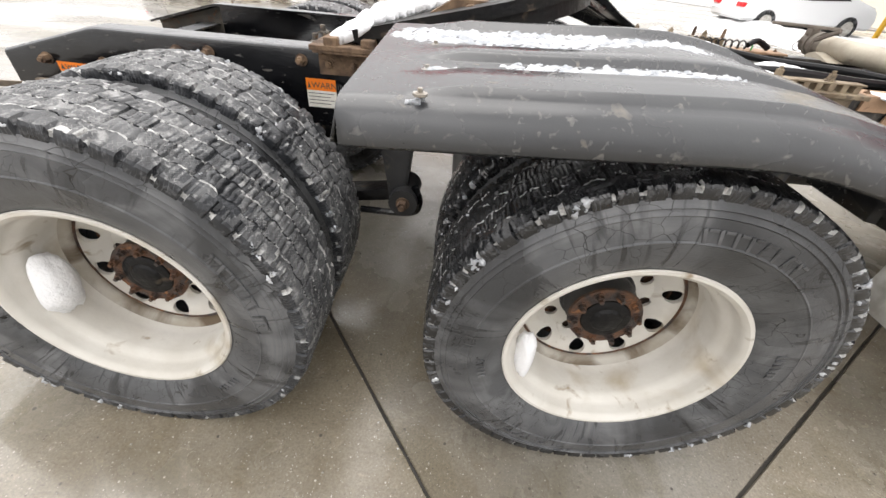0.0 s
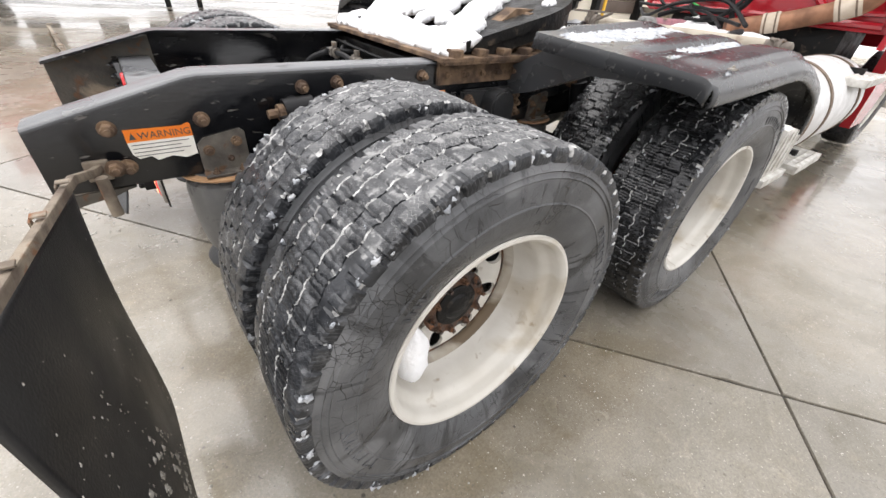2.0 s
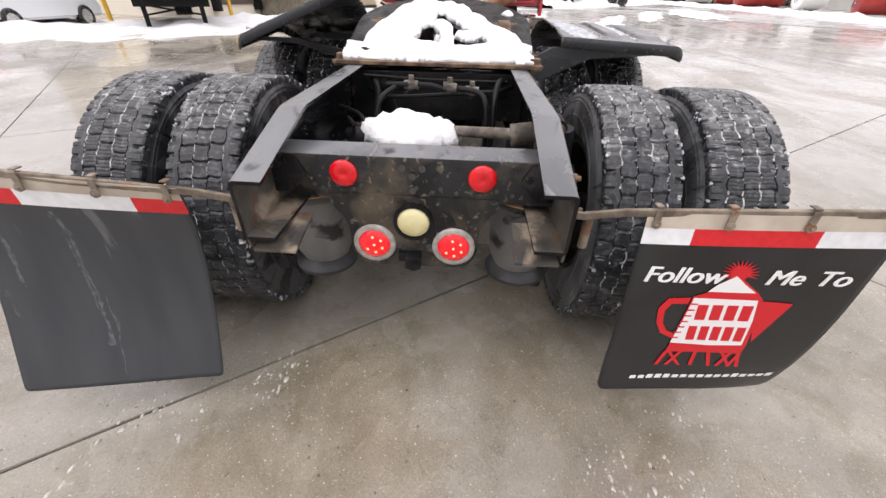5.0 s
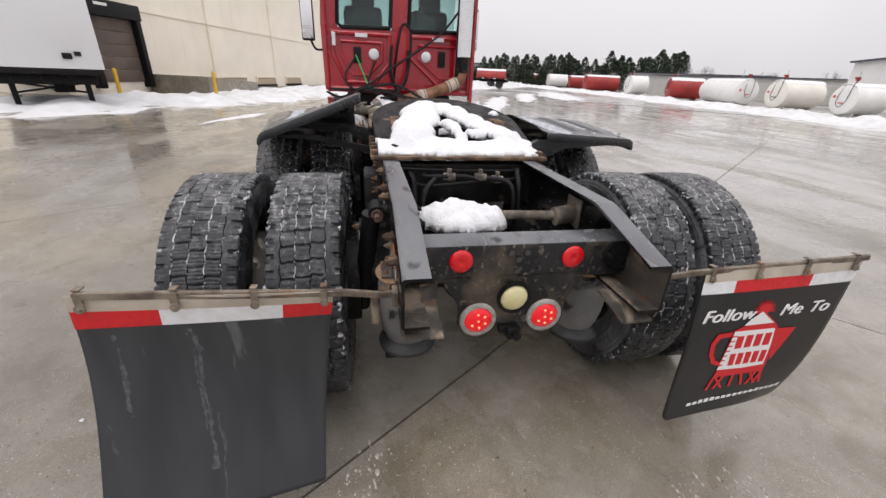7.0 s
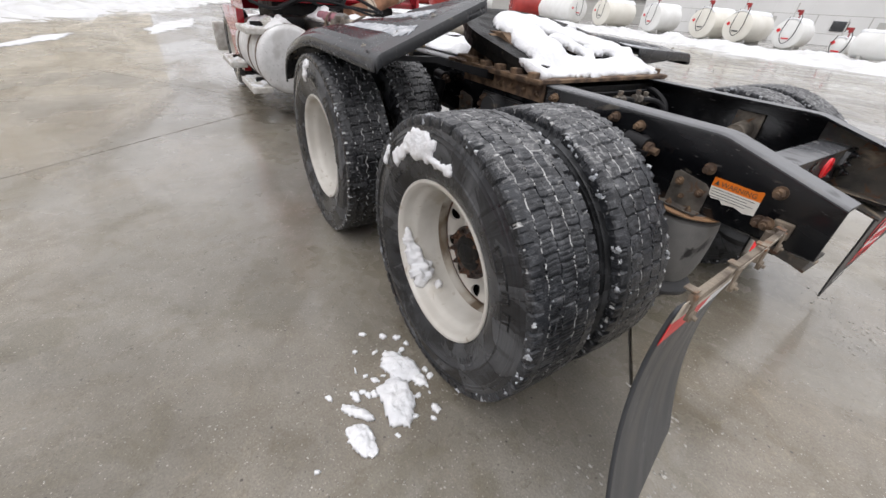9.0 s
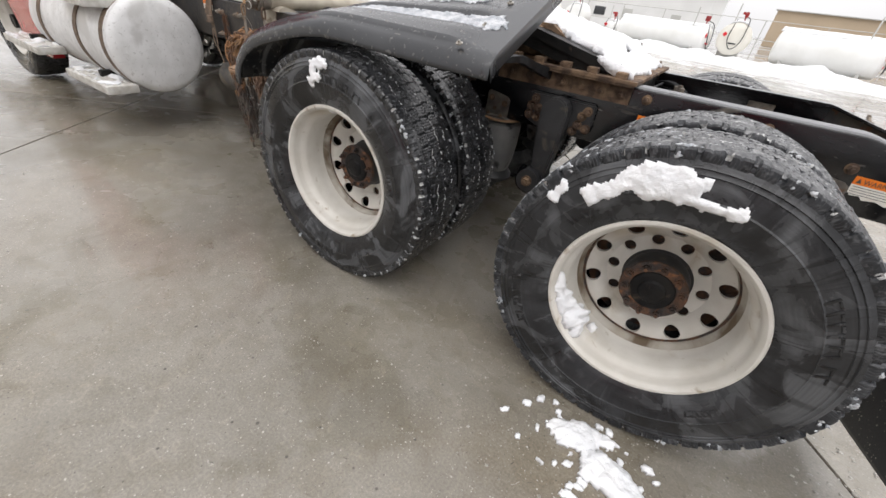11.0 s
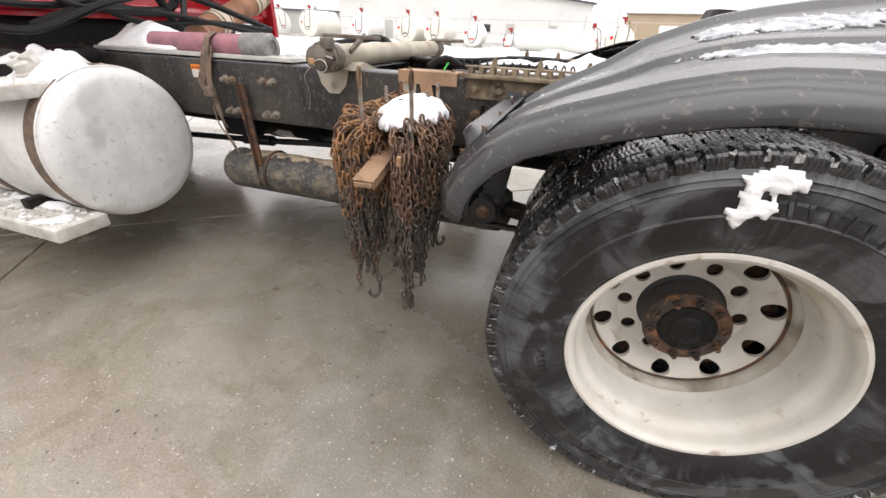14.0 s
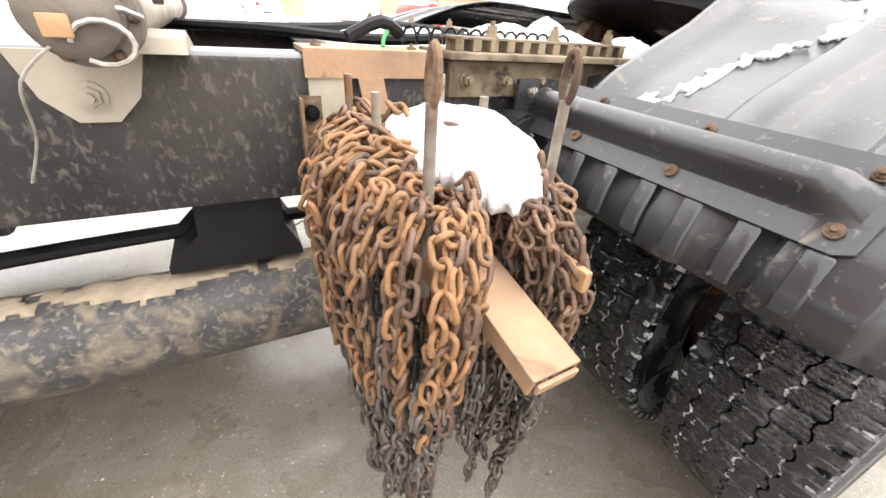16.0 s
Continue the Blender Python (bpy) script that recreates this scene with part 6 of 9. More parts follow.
cyl(b, (1.65, 0, 0.60), (4.4, 0, 0.66), 0.055, seg=18)
cyl(b, (3.1, 0, 0.63), (3.3, 0, 0.634), 0.085, seg=18)
part("drive_shaft", b, "blackdirt", truck, "dirty drive shaft")
b = bmesh.new()
slab(b, [(2.50, 0.73), (2.66, 0.73), (2.665, 0.665), (2.73, 0.600), (2.73, 0.585), (2.47, 0.585), (2.47, 0.600), (2.50, 0.665)], "y", 0.20, 0.40)
part("valve_box", b, "hose", truck, "black valve housing under the rail")
b = bmesh.new()
box(b, (3.45, 0.22, 0.67), (0.22, 0.2, 0.12), 0.03)
part("valve_box", b, "hose", truck, "black valve housing under the rail")

# fuel tanks


def fuel_tank(side, x0, x1, end_label):
    c = Vector((0, side * 0.775, 0.65))
    r = 0.328
    b = bmesh.new()
    n = x1 - x0
    lathe(b, [(0.001, -0.012), (r * 0.5, -0.011), (r * 0.84, -0.006), (r * 0.93, 0.004), (r * 0.985, 0.022), (r, 0.045), (r, n - 0.04), (r * 0.95, n), (0.001, n + 0.01)], 56)
    lathe(b, [(r, 0.040), (r + 0.004, 0.044), (r + 0.004, 0.050), (r, 0.054)], 56)
    t = part("fuel_tank", b, "alu", truck, end_label, Matrix.Translation((x0, c.y, c.z)) @ Matrix.Rotation(radians(-90), 4, "Z"), angle=30)
    for sx in (0.075, 0.50, n - 0.25):
        b = bmesh.new()
        lathe(b, [(r + 0.001, sx - 0.030), (r + 0.007, sx - 0.028), (r + 0.007, sx + 0.028), (r + 0.001, sx + 0.030)], 48)
        part("tank_band", b, "strap", t, "dark brown steel tank strap")
    return t


ft = fuel_tank(1, 3.62, 5.05, "round frosted aluminium fuel tank")
b = bmesh.new()
lathe(b, [(0.001, 0.055), (0.04, 0.055), (0.048, 0.05), (0.05, 0.02), (0.06, 0.018), (0.062, 0.0)], 20)
for k in range(4):
    a = math.pi / 2 * k
    box(b, (0.03 * math.cos(a), 0.06, 0.03 * math.sin(a)), (0.05, 0.016, 0.014), 0.003, Matrix.Rotation(-a, 3, "Y"))
put("filler_cap", mesh_of("filler_cap", b, "stepalu"), truck, Matrix.Translation((3.86, 0.90, 0.95)) @ Matrix.Rotation(radians(65), 4, "X"), "ribbed aluminium filler cap")
b = bmesh.new()
snow_cap(b, 3.64, 4.75, 0.55, 1.05, 0.018, lambda x, y: 0.06 * (noise.noise(Vector((x * 6, y * 7, 3))) + 0.45 + 0.5 * noise.noise(Vector((x * 19, y * 19, 8)))) * (1 - ((y - 0.80) / 0.24) ** 2) * min(1, (x - 3.64) / 0.08) - 0.006, lambda x, y: 0.65 + math.sqrt(max(0.330 ** 2 - (y - 0.775) ** 2, 0.01)), seed=3.3, rough=0.4)
part("tank_snow", b, "slush", ft, "lumpy dirty snow on the tank top", Matrix.Rotation(radians(90), 4, "Z") @ Matrix.Translation((-3.62, -0.775, -0.65)), angle=180)
fuel_tank(-1, 2.72, 4.3, "round frosted aluminium fuel tank")


def step(c, s, label="perforated aluminium step with snow"):
    b = bmesh.new()
    box(b, (0, 0, 0), s, 0.006)
    for i in range(int(s[0] / 0.045) - 1):
        for j in range(int(s[1] / 0.05)):
            cyl(b, (-s[0] / 2 + 0.045 * (i + 1), -s[1] / 2 + 0.03 + 0.05 * j, s[2] / 2 - 0.001), (-s[0] / 2 + 0.045 * (i + 1), -s[1] / 2 + 0.03 + 0.05 * j, s[2] / 2 + 0.006), 0.014, 0.010, seg=8)
    st = part("step", b, "stepalu", truck, label, Matrix.Translation(c))
    b = bmesh.new()
    box(b, (0, -s[1] * 0.4 * (1 if c[1] > 0 else -1), 0.03), (0.05, 0.16, 0.08), 0.006)
    part("step_bracket", b, "blackdirt", st)
    return st


step((3.95, 1.10, 0.375), (0.70, 0.20, 0.055))
step((3.98, 1.06, 0.905), (0.62, 0.20, 0.05))
step((4.98, 1.16, 0.47), (0.75, 0.18, 0.055))
step((3.45, -1.04, 0.30), (0.62, 0.20, 0.06))
step((4.0, -1.05, 0.86), (0.70, 0.20, 0.055))
b = bmesh.new()
box(b, (2.50, -0.93, 0.55), (0.34, 0.38, 0.30), 0.012)
box(b, (2.50, -1.10, 0.385), (0.40, 0.10, 0.05), 0.006)
bx = part("step_box", b, "stepalu", truck, "pale aluminium step box")
b = bmesh.new()
for k in range(4):
    box(b, (2.36 + 0.09 * k, -1.123, 0.56), (0.012, 0.006, 0.24), 0.001)
part("box_rib", b, "stepalu", bx)

# deck plate behind the cab
b = bmesh.new()
box(b, (3.57, -0.02, 1.018), (1.24, 0.90, 0.018), 0.003)
for i in range(23):
    for j in range(18):
        a = radians(45 if (i + j) % 2 else -45)
        box(b, (2.985 + 0.052 * i, -0.43 + 0.048 * j, 1.0285), (0.028, 0.006, 0.004), 0, Matrix.Rotation(a, 3, "Z"))
part("deck_plate", b, "deck", truck, "aluminium chequer deck plate under snow", smooth=False)
for xx in (3.05, 3.57, 4.10):
    b = bmesh.new()
    box(b, (xx, 0.0, 0.997), (0.06, 0.84, 0.024), 0.003)
    part("deck_beam", b, "blackdirt", truck, "", smooth=False)

# beige pipe across the frame with flanged ends
b = bmesh.new()
cyl(b, (2.690, 0.55, 1.050), (2.71, -0.76, 1.050), 0.046, seg=28)
pp = part("cross_pipe", b, "pipe", truck, "beige painted pipe lying across the frame")
for yy, s in ((0.545, 1), (-0.76, -1)):
    b = bmesh.new()
    x = 2.690 if s > 0 else 2.71
    lathe(b, [(0.042, -0.08), (0.047, -0.06), (0.047, -0.03), (0.056, -0.028), (0.056, -0.004), (0.050, -0.002), (0.050, 0.010), (0.057, 0.012), (0.057, 0.026), (0.045, 0.030), (0.044, 0.075), (0.034, 0.082), (0.001, 0.083)], 32)
    f = part("pipe_flange", b, "pipeflange", pp, "dull brown bolted flange cap", pose(x, yy, 1.050, 0, 0, 0 if s > 0 else 180))
    bolts(f, [(0.050 * math.cos(a), 0.026, 0.050 * math.sin(a)) for a in [2 * math.pi * k / 6 for k in range(6)]], (0, 1, 0), 0.006, 0.010, "rust", "flange_bolt")
    b = bmesh.new()
    tube(b, [(-0.062, 0.055, 0.0), (-0.035, 0.075, 0.008), (0.02, 0.07, -0.02)], 0.0035, 8, smooth=3)
    part("cap_lever", b, "chrome", f)
b = bmesh.new()
box(b, (2.66, 0.58, 1.10), (0.04, 0.045, 0.04), 0.008)
box(b, (2.58, 0.54, 1.125), (0.30, 0.024, 0.014), 0.004, Matrix.Rotation(radians(-18), 3, "Z"))
box(b, (2.62, 0.42, 1.10), (0.014, 0.14, 0.018), 0.003, Matrix.Rotation(radians(-25), 3, "X"))
part("valve_handle", b, "pipeflange", pp, "flat valve handle")
b = bmesh.new()
cyl(b, (2.70, -0.72, 1.10), (2.52, -0.80, 1.10), 0.010, seg=8)
part("valve_handle", b, "pipeflange", pp, "flat valve handle")
b = bmesh.new()
slab(b, [(2.66, 1.0), (2.82, 1.0), (2.80, 0.935), (2.765, 0.90), (2.715, 0.90), (2.68, 0.935)], "y", 0.431, 0.441)
slab(b, [(0.30, 1.0), (0.47, 1.0), (0.45, 1.02), (0.41, 1.03), (0.37, 1.02)], "x", 2.60, 2.75)
bolt(b, (2.74, 0.441, 0.938), (0, 1, 0), 0.016, 0.012)
part("pipe_bracket", b, "pipe", truck, "beige steel pipe bracket bolted to the rail", smooth=False)
b = bmesh.new()
tube(b, [(2.70, 0.62, 1.03), (2.75, 0.62, 0.985), (2.78, 0.56, 0.91), (2.82, 0.52, 0.84)], 0.0018, 6, smooth=5)
tube(b, [(2.665 + 0.028 * math.cos(a), 0.632, 1.025 + 0.022 * math.sin(a)) for a in [2 * math.pi * k / 14 for k in range(13)]], 0.0028, 6)
ws = part("wire_seal", b, "lampring", truck, "twisted steel wire seal")
b = bmesh.new()
box(b, (2.700, 0.634, 1.040), (0.026, 0.006, 0.022), 0.002)
part("tag", b, "tanrust", ws, "small tan tag")

# sleeved tube with strap
b = bmesh.new()
cyl(b, (3.22, 0.36, 1.062), (3.82, 0.36, 1.055), 0.050, seg=24)
sl = part("sleeved_hose", b, "pinkwrap", truck, "faded pink fabric sleeved hose roll")
b = bmesh.new()
lathe(b, [(0.046, 0.0), (0.056, 0.005), (0.058, 0.14), (0.050, 0.15), (0.030, 0.152), (0.028, 0.144), (0.001, 0.144)], 24)
part("end_cap", b, "greyplastic", sl, "grey plastic end cap", Matrix.Translation((3.25, 0.36, 1.062)) @ Matrix.Rotation(radians(90), 4, "Z"))
b = bmesh.new()
def webbing(pts, w, seed):
    """A flat band of webbing along a line of points, twisting a little."""
    prev = None
    for k, p in enumerate(pts):
        a = radians(90 + 35 * math.sin(seed + 1.1 * k))
        e = Vector((math.cos(a - radians(90)), 0.35 * math.sin(a * 2), 0.15)).normalized() * w / 2
        row = [b.verts.new(Vector(p) + e * s_ + Vector((0, o_, 0))) for s_, o_ in ((-1, 0), (1, 0), (1, 0.004), (-1, 0.004))]
        if prev:
            for c_ in range(4):
                d_ = (c_ + 1) % 4
                b.faces.new((prev[c_], prev[d_], row[d_], row[c_]))
        else:
            b.faces.new(row)
        prev = row
    b.faces.new(prev[::-1])


webbing([(3.41, 0.31, 1.10), (3.41, 0.37, 1.116), (3.415, 0.415, 1.095), (3.42, 0.445, 1.03), (3.44, 0.452, 0.96), (3.475, 0.455, 0.90), (3.46, 0.462, 0.862), (3.42, 0.463, 0.875)], 0.036, 0.3)
webbing([(3.395, 0.425, 1.06), (3.405, 0.447, 0.99), (3.42, 0.458, 0.91), (3.415, 0.462, 0.85), (3.395, 0.465, 0.78), (3.38, 0.468, 0.72), (3.365, 0.468, 0.70)], 0.026, 1.7)
box(b, (3.415, 0.475, 0.862), (0.050, 0.026, 0.044), 0.006)
cyl(b, (3.385, 0.478, 0.845), (3.445, 0.478, 0.845), 0.011, seg=10)
tube(b, [(3.42, 0.47, 0.80), (3.41, 0.475, 0.72), (3.37, 0.478, 0.66), (3.33, 0.475, 0.58)], 0.0035, 6, smooth=4)
tube(b, [(3.39, 0.47, 0.76), (3.37, 0.475, 0.68), (3.335, 0.478, 0.62), (3.32, 0.475, 0.575)], 0.003, 6, smooth=4)
part("ratchet_strap", b, "strap", truck, "brown webbing strap hanging with a buckle")

# cab
CX = 4.25
b = bmesh.new()
out = [(-1.03, 1.18), (-0.98, 1.15), (0.98, 1.15), (1.03, 1.18), (1.04, 2.0), (0.99, 2.65), (0.90, 2.80), (-0.90, 2.80), (-0.99, 2.65), (-1.04, 2.0)]
inn = [(y_ * 0.955, 1.20 + (z_ - 1.15) * 0.945) for y_, z_ in out]
rings = [[b.verts.new((x_, y_, z_)) for y_, z_ in o_] for x_, o_ in ((CX + 0.04, out), (CX + 1.75, out), (CX + 1.75, inn), (CX + 0.04, inn))]
for A, B in zip(rings, rings[1:] + rings[:1]):
    for k in range(len(out)):
        b.faces.new((A[k], A[(k + 1) % len(out)], B[(k + 1) % len(out)], B[k]))
bmesh.ops.recalc_face_normals(b, faces=b.faces)
for y0, y1, z0, z1 in ((-0.99, 0.99, 1.19, 1.945), (-0.97, 0.97, 2.415, 2.76), (-0.99, -0.825, 1.94, 2.42), (-0.115, 0.115, 1.94, 2.42), (0.825, 0.99, 1.94, 2.42)):
    box(b, (CX + 0.07, (y0 + y1) / 2, (z0 + z1) / 2), (0.05, y1 - y0, z1 - z0))
box(b, (CX + 1.72, 0, 1.48), (0.06, 1.97, 0.58))
box(b, (CX + 1.72, 0, 2.70), (0.06, 1.88, 0.12))
body = part("cab_body", b, "red", truck, "glossy red day cab with pressed rear wall", smooth=False)
for y0 in (-0.48, 0.48):
    b = bmesh.new()
    box(b, (CX + 0.55, y0, 1.95), (0.16, 0.46, 0.62), 0.07)
    box(b, (CX + 0.53, y0, 2.31), (0.11, 0.27, 0.17), 0.05)
    box(b, (CX + 0.75, y0, 1.62), (0.50, 0.48, 0.16), 0.06)
    part("cab_seat", b, "cardark", body, "dark cab seat with headrest")
b = bmesh.new()
box(b, (CX + 1.725, 0, 2.20), (0.008, 1.86, 0.90), 0.003)
part("windscreen", b, "glass", body)
# pressed panels of the rear wall, as raised frames round two recesses, and the window surrounds
b = bmesh.new()
for s in (-1, 1):
    y0 = s * 0.52
    loop = [(y0 - 0.38, 1.88), (y0 + 0.38, 1.88), (y0 + 0.38, 1.62), (y0 + 0.12 * s + 0.10, 1.28), (y0 + 0.12 * s - 0.28, 1.28), (y0 - 0.38, 1.55)]
    tube(b, [(CX + 0.035, p[0], p[1]) for p in loop + loop[:1]], 0.030, 8)
    loop = [(y0 - 0.27, 1.78), (y0 + 0.27, 1.78), (y0 + 0.27, 1.62), (y0 + 0.08 * s + 0.05, 1.38), (y0 + 0.08 * s - 0.17, 1.38), (y0 - 0.27, 1.56)]
    tube(b, [(CX + 0.035, p[0], p[1]) for p in loop + loop[:1]], 0.022, 8)
for yy in (-0.99, 0.99):
    tube(b, [(CX + 0.03, yy, 1.20), (CX + 0.03, yy, 2.70)], 0.035, 8)
tube(b, [(CX + 0.03, -0.95, 1.20), (CX + 0.03, 0.95, 1.20)], 0.030, 8)
part("rear_wall_pressing", b, "red", body)
for s in (-1, 1):
    b = bmesh.new()
    yc = s * 0.47
    ring = [(yc + dy * (0.355 if k_ % 2 else 0.335), 2.18 + dz * (0.215 if k_ % 2 else 0.235)) for k_, (dy, dz) in enumerate(((-1, -0.9), (-0.9, -1), (0.9, -1), (1, -0.9), (1, 0.9), (0.9, 1), (-0.9, 1), (-1, 0.9)))]
    tube(b, [(CX + 0.045, y_, z_) for y_, z_ in ring + ring[:1]], 0.026, 8)
    fr = part("rear_window", b, "hose", body, "cab rear window with black rubber surround")
    b = bmesh.new()
    box(b, (CX + 0.06, yc, 2.18), (0.006, 0.70, 0.46), 0.002)
    part("pane", b, "glass", fr)
b = bmesh.new()
for yy, zz, w_, h_ in ((0.52, 1.86, 0.16, 0.045), (-0.52, 1.86, 0.16, 0.045), (0.88, 1.80, 0.045, 0.16), (-0.88, 1.80, 0.045, 0.16)):
    box(b, (CX + 0.0, yy, zz), (0.012, w_, h_), 0.002)
part("reflective_patch", b, "tapewhite", body, "white reflective patches", smooth=False)
b = bmesh.new()
for s in (-1, 1):
    box(b, (CX + 0.02, s * 0.58 + 0.0, 1.62), (0.04, 0.10, 0.20), 0.01)
part("cab_vent", b, "hose", body, "black cab vent")
for s in (-1, 1):
    b = bmesh.new()
    lathe(b, [(0.001, 0.02), (0.055, 0.02), (0.062, 0.015), (0.07, 0.0)], 24)
    part("work_lamp", b, "tapewhite", body, "round work lamp", pose(CX + 0.02, s * 0.36, 1.64, 0, 0, 90))
for s in (-1, 1):
    b = bmesh.new()
    slab(b, [(CX - 0.05, 1.05), (CX + 0.06, 1.05), (CX + 0.06, 2.75), (CX - 0.04, 2.75), (CX - 0.05, 2.2)], "y", s * 1.0, s * 1.04)
    part("side_extender", b, "red", body, "red side extender", smooth=False) if s < 0 else None
    if s > 0:
        b.free()
    b = bmesh.new()
    tube(b, [(CX + 1.5, s * 1.04, 1.75), (CX + 1.5, s * 1.25, 1.72), (CX + 1.48, s * 1.33, 1.85)], 0.018, 8, smooth=4)
    mirr = part("cab_mirror", b, "hose", body, "black side mirror on an arm")
    b = bmesh.new()
    box(b, (CX + 1.46, s * 1.36, 2.15), (0.10, 0.20, 0.62), 0.03)
    part("mirror_housing", b, "hose", mirr)
    b = bmesh.new()
    box(b, (CX + 1.405, s * 1.36, 2.15), (0.006, 0.17, 0.56), 0.002)
    part("mirror_glass", b, "mirror", mirr)
    # lower skirt, door edge and front wheel
    b = bmesh.new()
    slab(b, [(CX + 0.78, 0.34), (CX + 1.30, 0.34), (CX + 1.42, 0.70), (CX + 1.75, 0.98), (CX + 1.75, 1.04), (CX + 0.55, 1.04)], "y", s * 0.98, s * 1.06)
    part("cab_skirt", b, "red", body, "red cab side skirt", smooth=False)
    y = s * 0.91
    w = put("front_wheel", rim_me, truck, pose(6.05, y, ZC, 0, 0, 180 if s < 0 else 0), "white steel front wheel")
    put("tyre", tyre_me, w)
b = bmesh.new()
slab(b, [(CX + 1.75, 1.0), (CX + 2.9, 1.0), (CX + 2.9, 1.55), (CX + 1.75, 1.75)], "y", -0.8, 0.8)
part("bonnet", b, "red", truck, "red sloping bonnet", smooth=False)
# unseen bumper and engine, added to keep light off the ground below the cab
b = bmesh.new()
box(b, (7.05, 0, 0.55), (0.16, 2.3, 0.42), 0.05)
part("bumper", b, "stepalu", truck, "unseen steel front bumper, added to block light")
b = bmesh.new()
box(b, (5.9, 0, 0.72), (1.5, 0.80, 0.62), 0.08)
part("engine", b, "blackdirt", truck, "unseen dark block under the bonnet, added to block light")
b = bmesh.new()
cyl(b, (6.05, -1.0, ZC), (6.05, 1.0, ZC), 0.06)
box(b, (6.05, 0, 0.78), (0.6, 0.9, 0.5), 0.05)
part("front_axle", b, "blackdirt", truck)
# dark backing boxes, added to fill the gap under and behind the cab
b = bmesh.new()
box(b, (4.75, 0.0, 0.98), (0.8, 1.5, 0.36), 0.05)
box(b, (4.18, 0.65, 0.93), (0.25, 0.35, 0.20), 0.04)
part("transmission", b, "blackdirt", truck, "dark backing boxes filling the gap under the cab")

# exhaust elbow and stack on the right
b = bmesh.new()
tube(b, [(3.92, 0.02, 1.075), (4.00, -0.12, 1.11), (4.06, -0.38, 1.18), (4.10, -0.68, 1.285), (4.115, -0.80, 1.345), (4.12, -0.85, 1.43), (4.12, -0.86, 1.52)], 0.072, 18, smooth=4)
ex = part("exhaust_elbow", b, "exhaust", truck, "rusty brown exhaust elbow")
for t0, t1 in (((4.025, -0.22, 1.135), (4.05, -0.33, 1.165)), ((4.095, -0.645, 1.272), (4.113, -0.785, 1.337))):
    b = bmesh.new()
    cyl(b, t0, t1, 0.080, seg=20)
    part("exhaust_wrap", b, "heat", ex, "beige heat wrap band")
    d = (Vector(t1) - Vector(t0)).normalized()
    b = bmesh.new()
    for k in (0.2, 0.8):
        q = Vector(t0).lerp(Vector(t1), k)
        cyl(b, q - d * 0.006, q + d * 0.006, 0.083, seg=20)
    part("clamp_ring", b, "strap", ex, "rusty clamp ring")
b = bmesh.new()
cyl(b, (4.12, -0.86, 1.46), (4.12, -0.86, 2.9), 0.078, seg=24)
box(b, (4.09, -0.77, 1.95), (0.03, 0.05, 1.2), 0.006)
st = part("exhaust_stack", b, "blackdirt", truck, "dark vertical exhaust stack")
b = bmesh.new()
lathe(b, [(0.105, 0), (0.105, 1.1)], 20, a0=2.2, a1=4.6)
part("heat_shield", b, "tapewhite", st, "perforated pale heat shield", Matrix.Translation((4.12, -0.86, 1.66)) @ Matrix.Rotation(radians(90), 4, "X"))
# lines behind the cab
for pts, r, m_ in (([(4.22, 0.10, 1.30), (4.10, 0.05, 1.75), (4.12, -0.02, 2.0), (4.08, -0.12, 1.9), (4.02, -0.08, 1.45), (3.9, 0.1, 1.15), (3.7, 0.3, 1.12)], 0.016, "hose"),
                   ([(4.2, -0.85, 2.3), (4.1, -0.5, 1.9), (4.0, 0.1, 1.5), (3.95, 0.55, 1.22), (4.0, 0.95, 1.2)], 0.014, "hose"),
                   ([(4.2, 0.35, 1.55), (4.05, 0.45, 1.25), (3.95, 0.30, 1.14), (3.75, 0.05, 1.15), (3.6, -0.2, 1.12)], 0.015, "hose"),
                   ([(4.12, 0.60, 1.62), (4.08, 0.52, 1.42), (4.05, 0.45, 1.26), (4.05, 0.37, 1.22)], 0.009, "green"),
                   ([(4.1, 0.13, 1.75), (4.06, 0.15, 1.45), (4.05, 0.08, 1.24), (4.03, 0.02, 1.12), (3.9, -0.05, 1.08)], 0.024, "hose"),
                   ([(4.1, -0.10, 1.70), (4.05, -0.06, 1.37), (4.05, 0.03, 1.22), (4.05, 0.22, 1.19), (4.05, 0.45, 1.20), (4.05, 0.73, 1.11)], 0.024, "hose"),
                   ([(4.2, 0.60, 1.6), (4.0, 0.75, 1.35), (3.92, 0.62, 1.2), (3.85, 0.2, 1.18), (3.5, -0.1, 1.09)], 0.013, "hose"),
                   ([(4.15, 1.0, 1.15), (3.95, 0.80, 1.10), (3.85, 0.50, 1.22), (3.88, 0.10, 1.28), (3.6, -0.25, 1.12)], 0.017, "hose"),
                   ([(3.35, -0.2, 1.03), (3.1, -0.35, 1.08), (2.95, -0.45, 1.10), (2.80, -0.35, 1.04)], 0.02, "hose"),
                   ([(1.75, 0.10, 1.00), (1.95, 0.18, 1.03), (2.20, 0.10, 1.015), (2.45, -0.05, 1.02), (2.7, -0.3, 1.01)], 0.014, "hose"),
                   ([(1.55, -0.25, 1.01), (1.95, -0.30, 1.04), (2.3, -0.25, 1.02), (2.6, -0.2, 1.01)], 0.016, "hose")):
    b = bmesh.new()
    tube(b, pts, r, 8, smooth=8)
    part("air_line", b, m_, truck, "green air line" if m_ == "green" else "black coiled air line")
b = bmesh.new()
tube(b, [(2.245, 0.355, 1.045), (2.255, 0.36, 1.03), (2.26, 0.37, 1.016)], 0.004, 8, smooth=3)
part("green_line", b, "green", truck, "short green air line end")
b = bmesh.new()
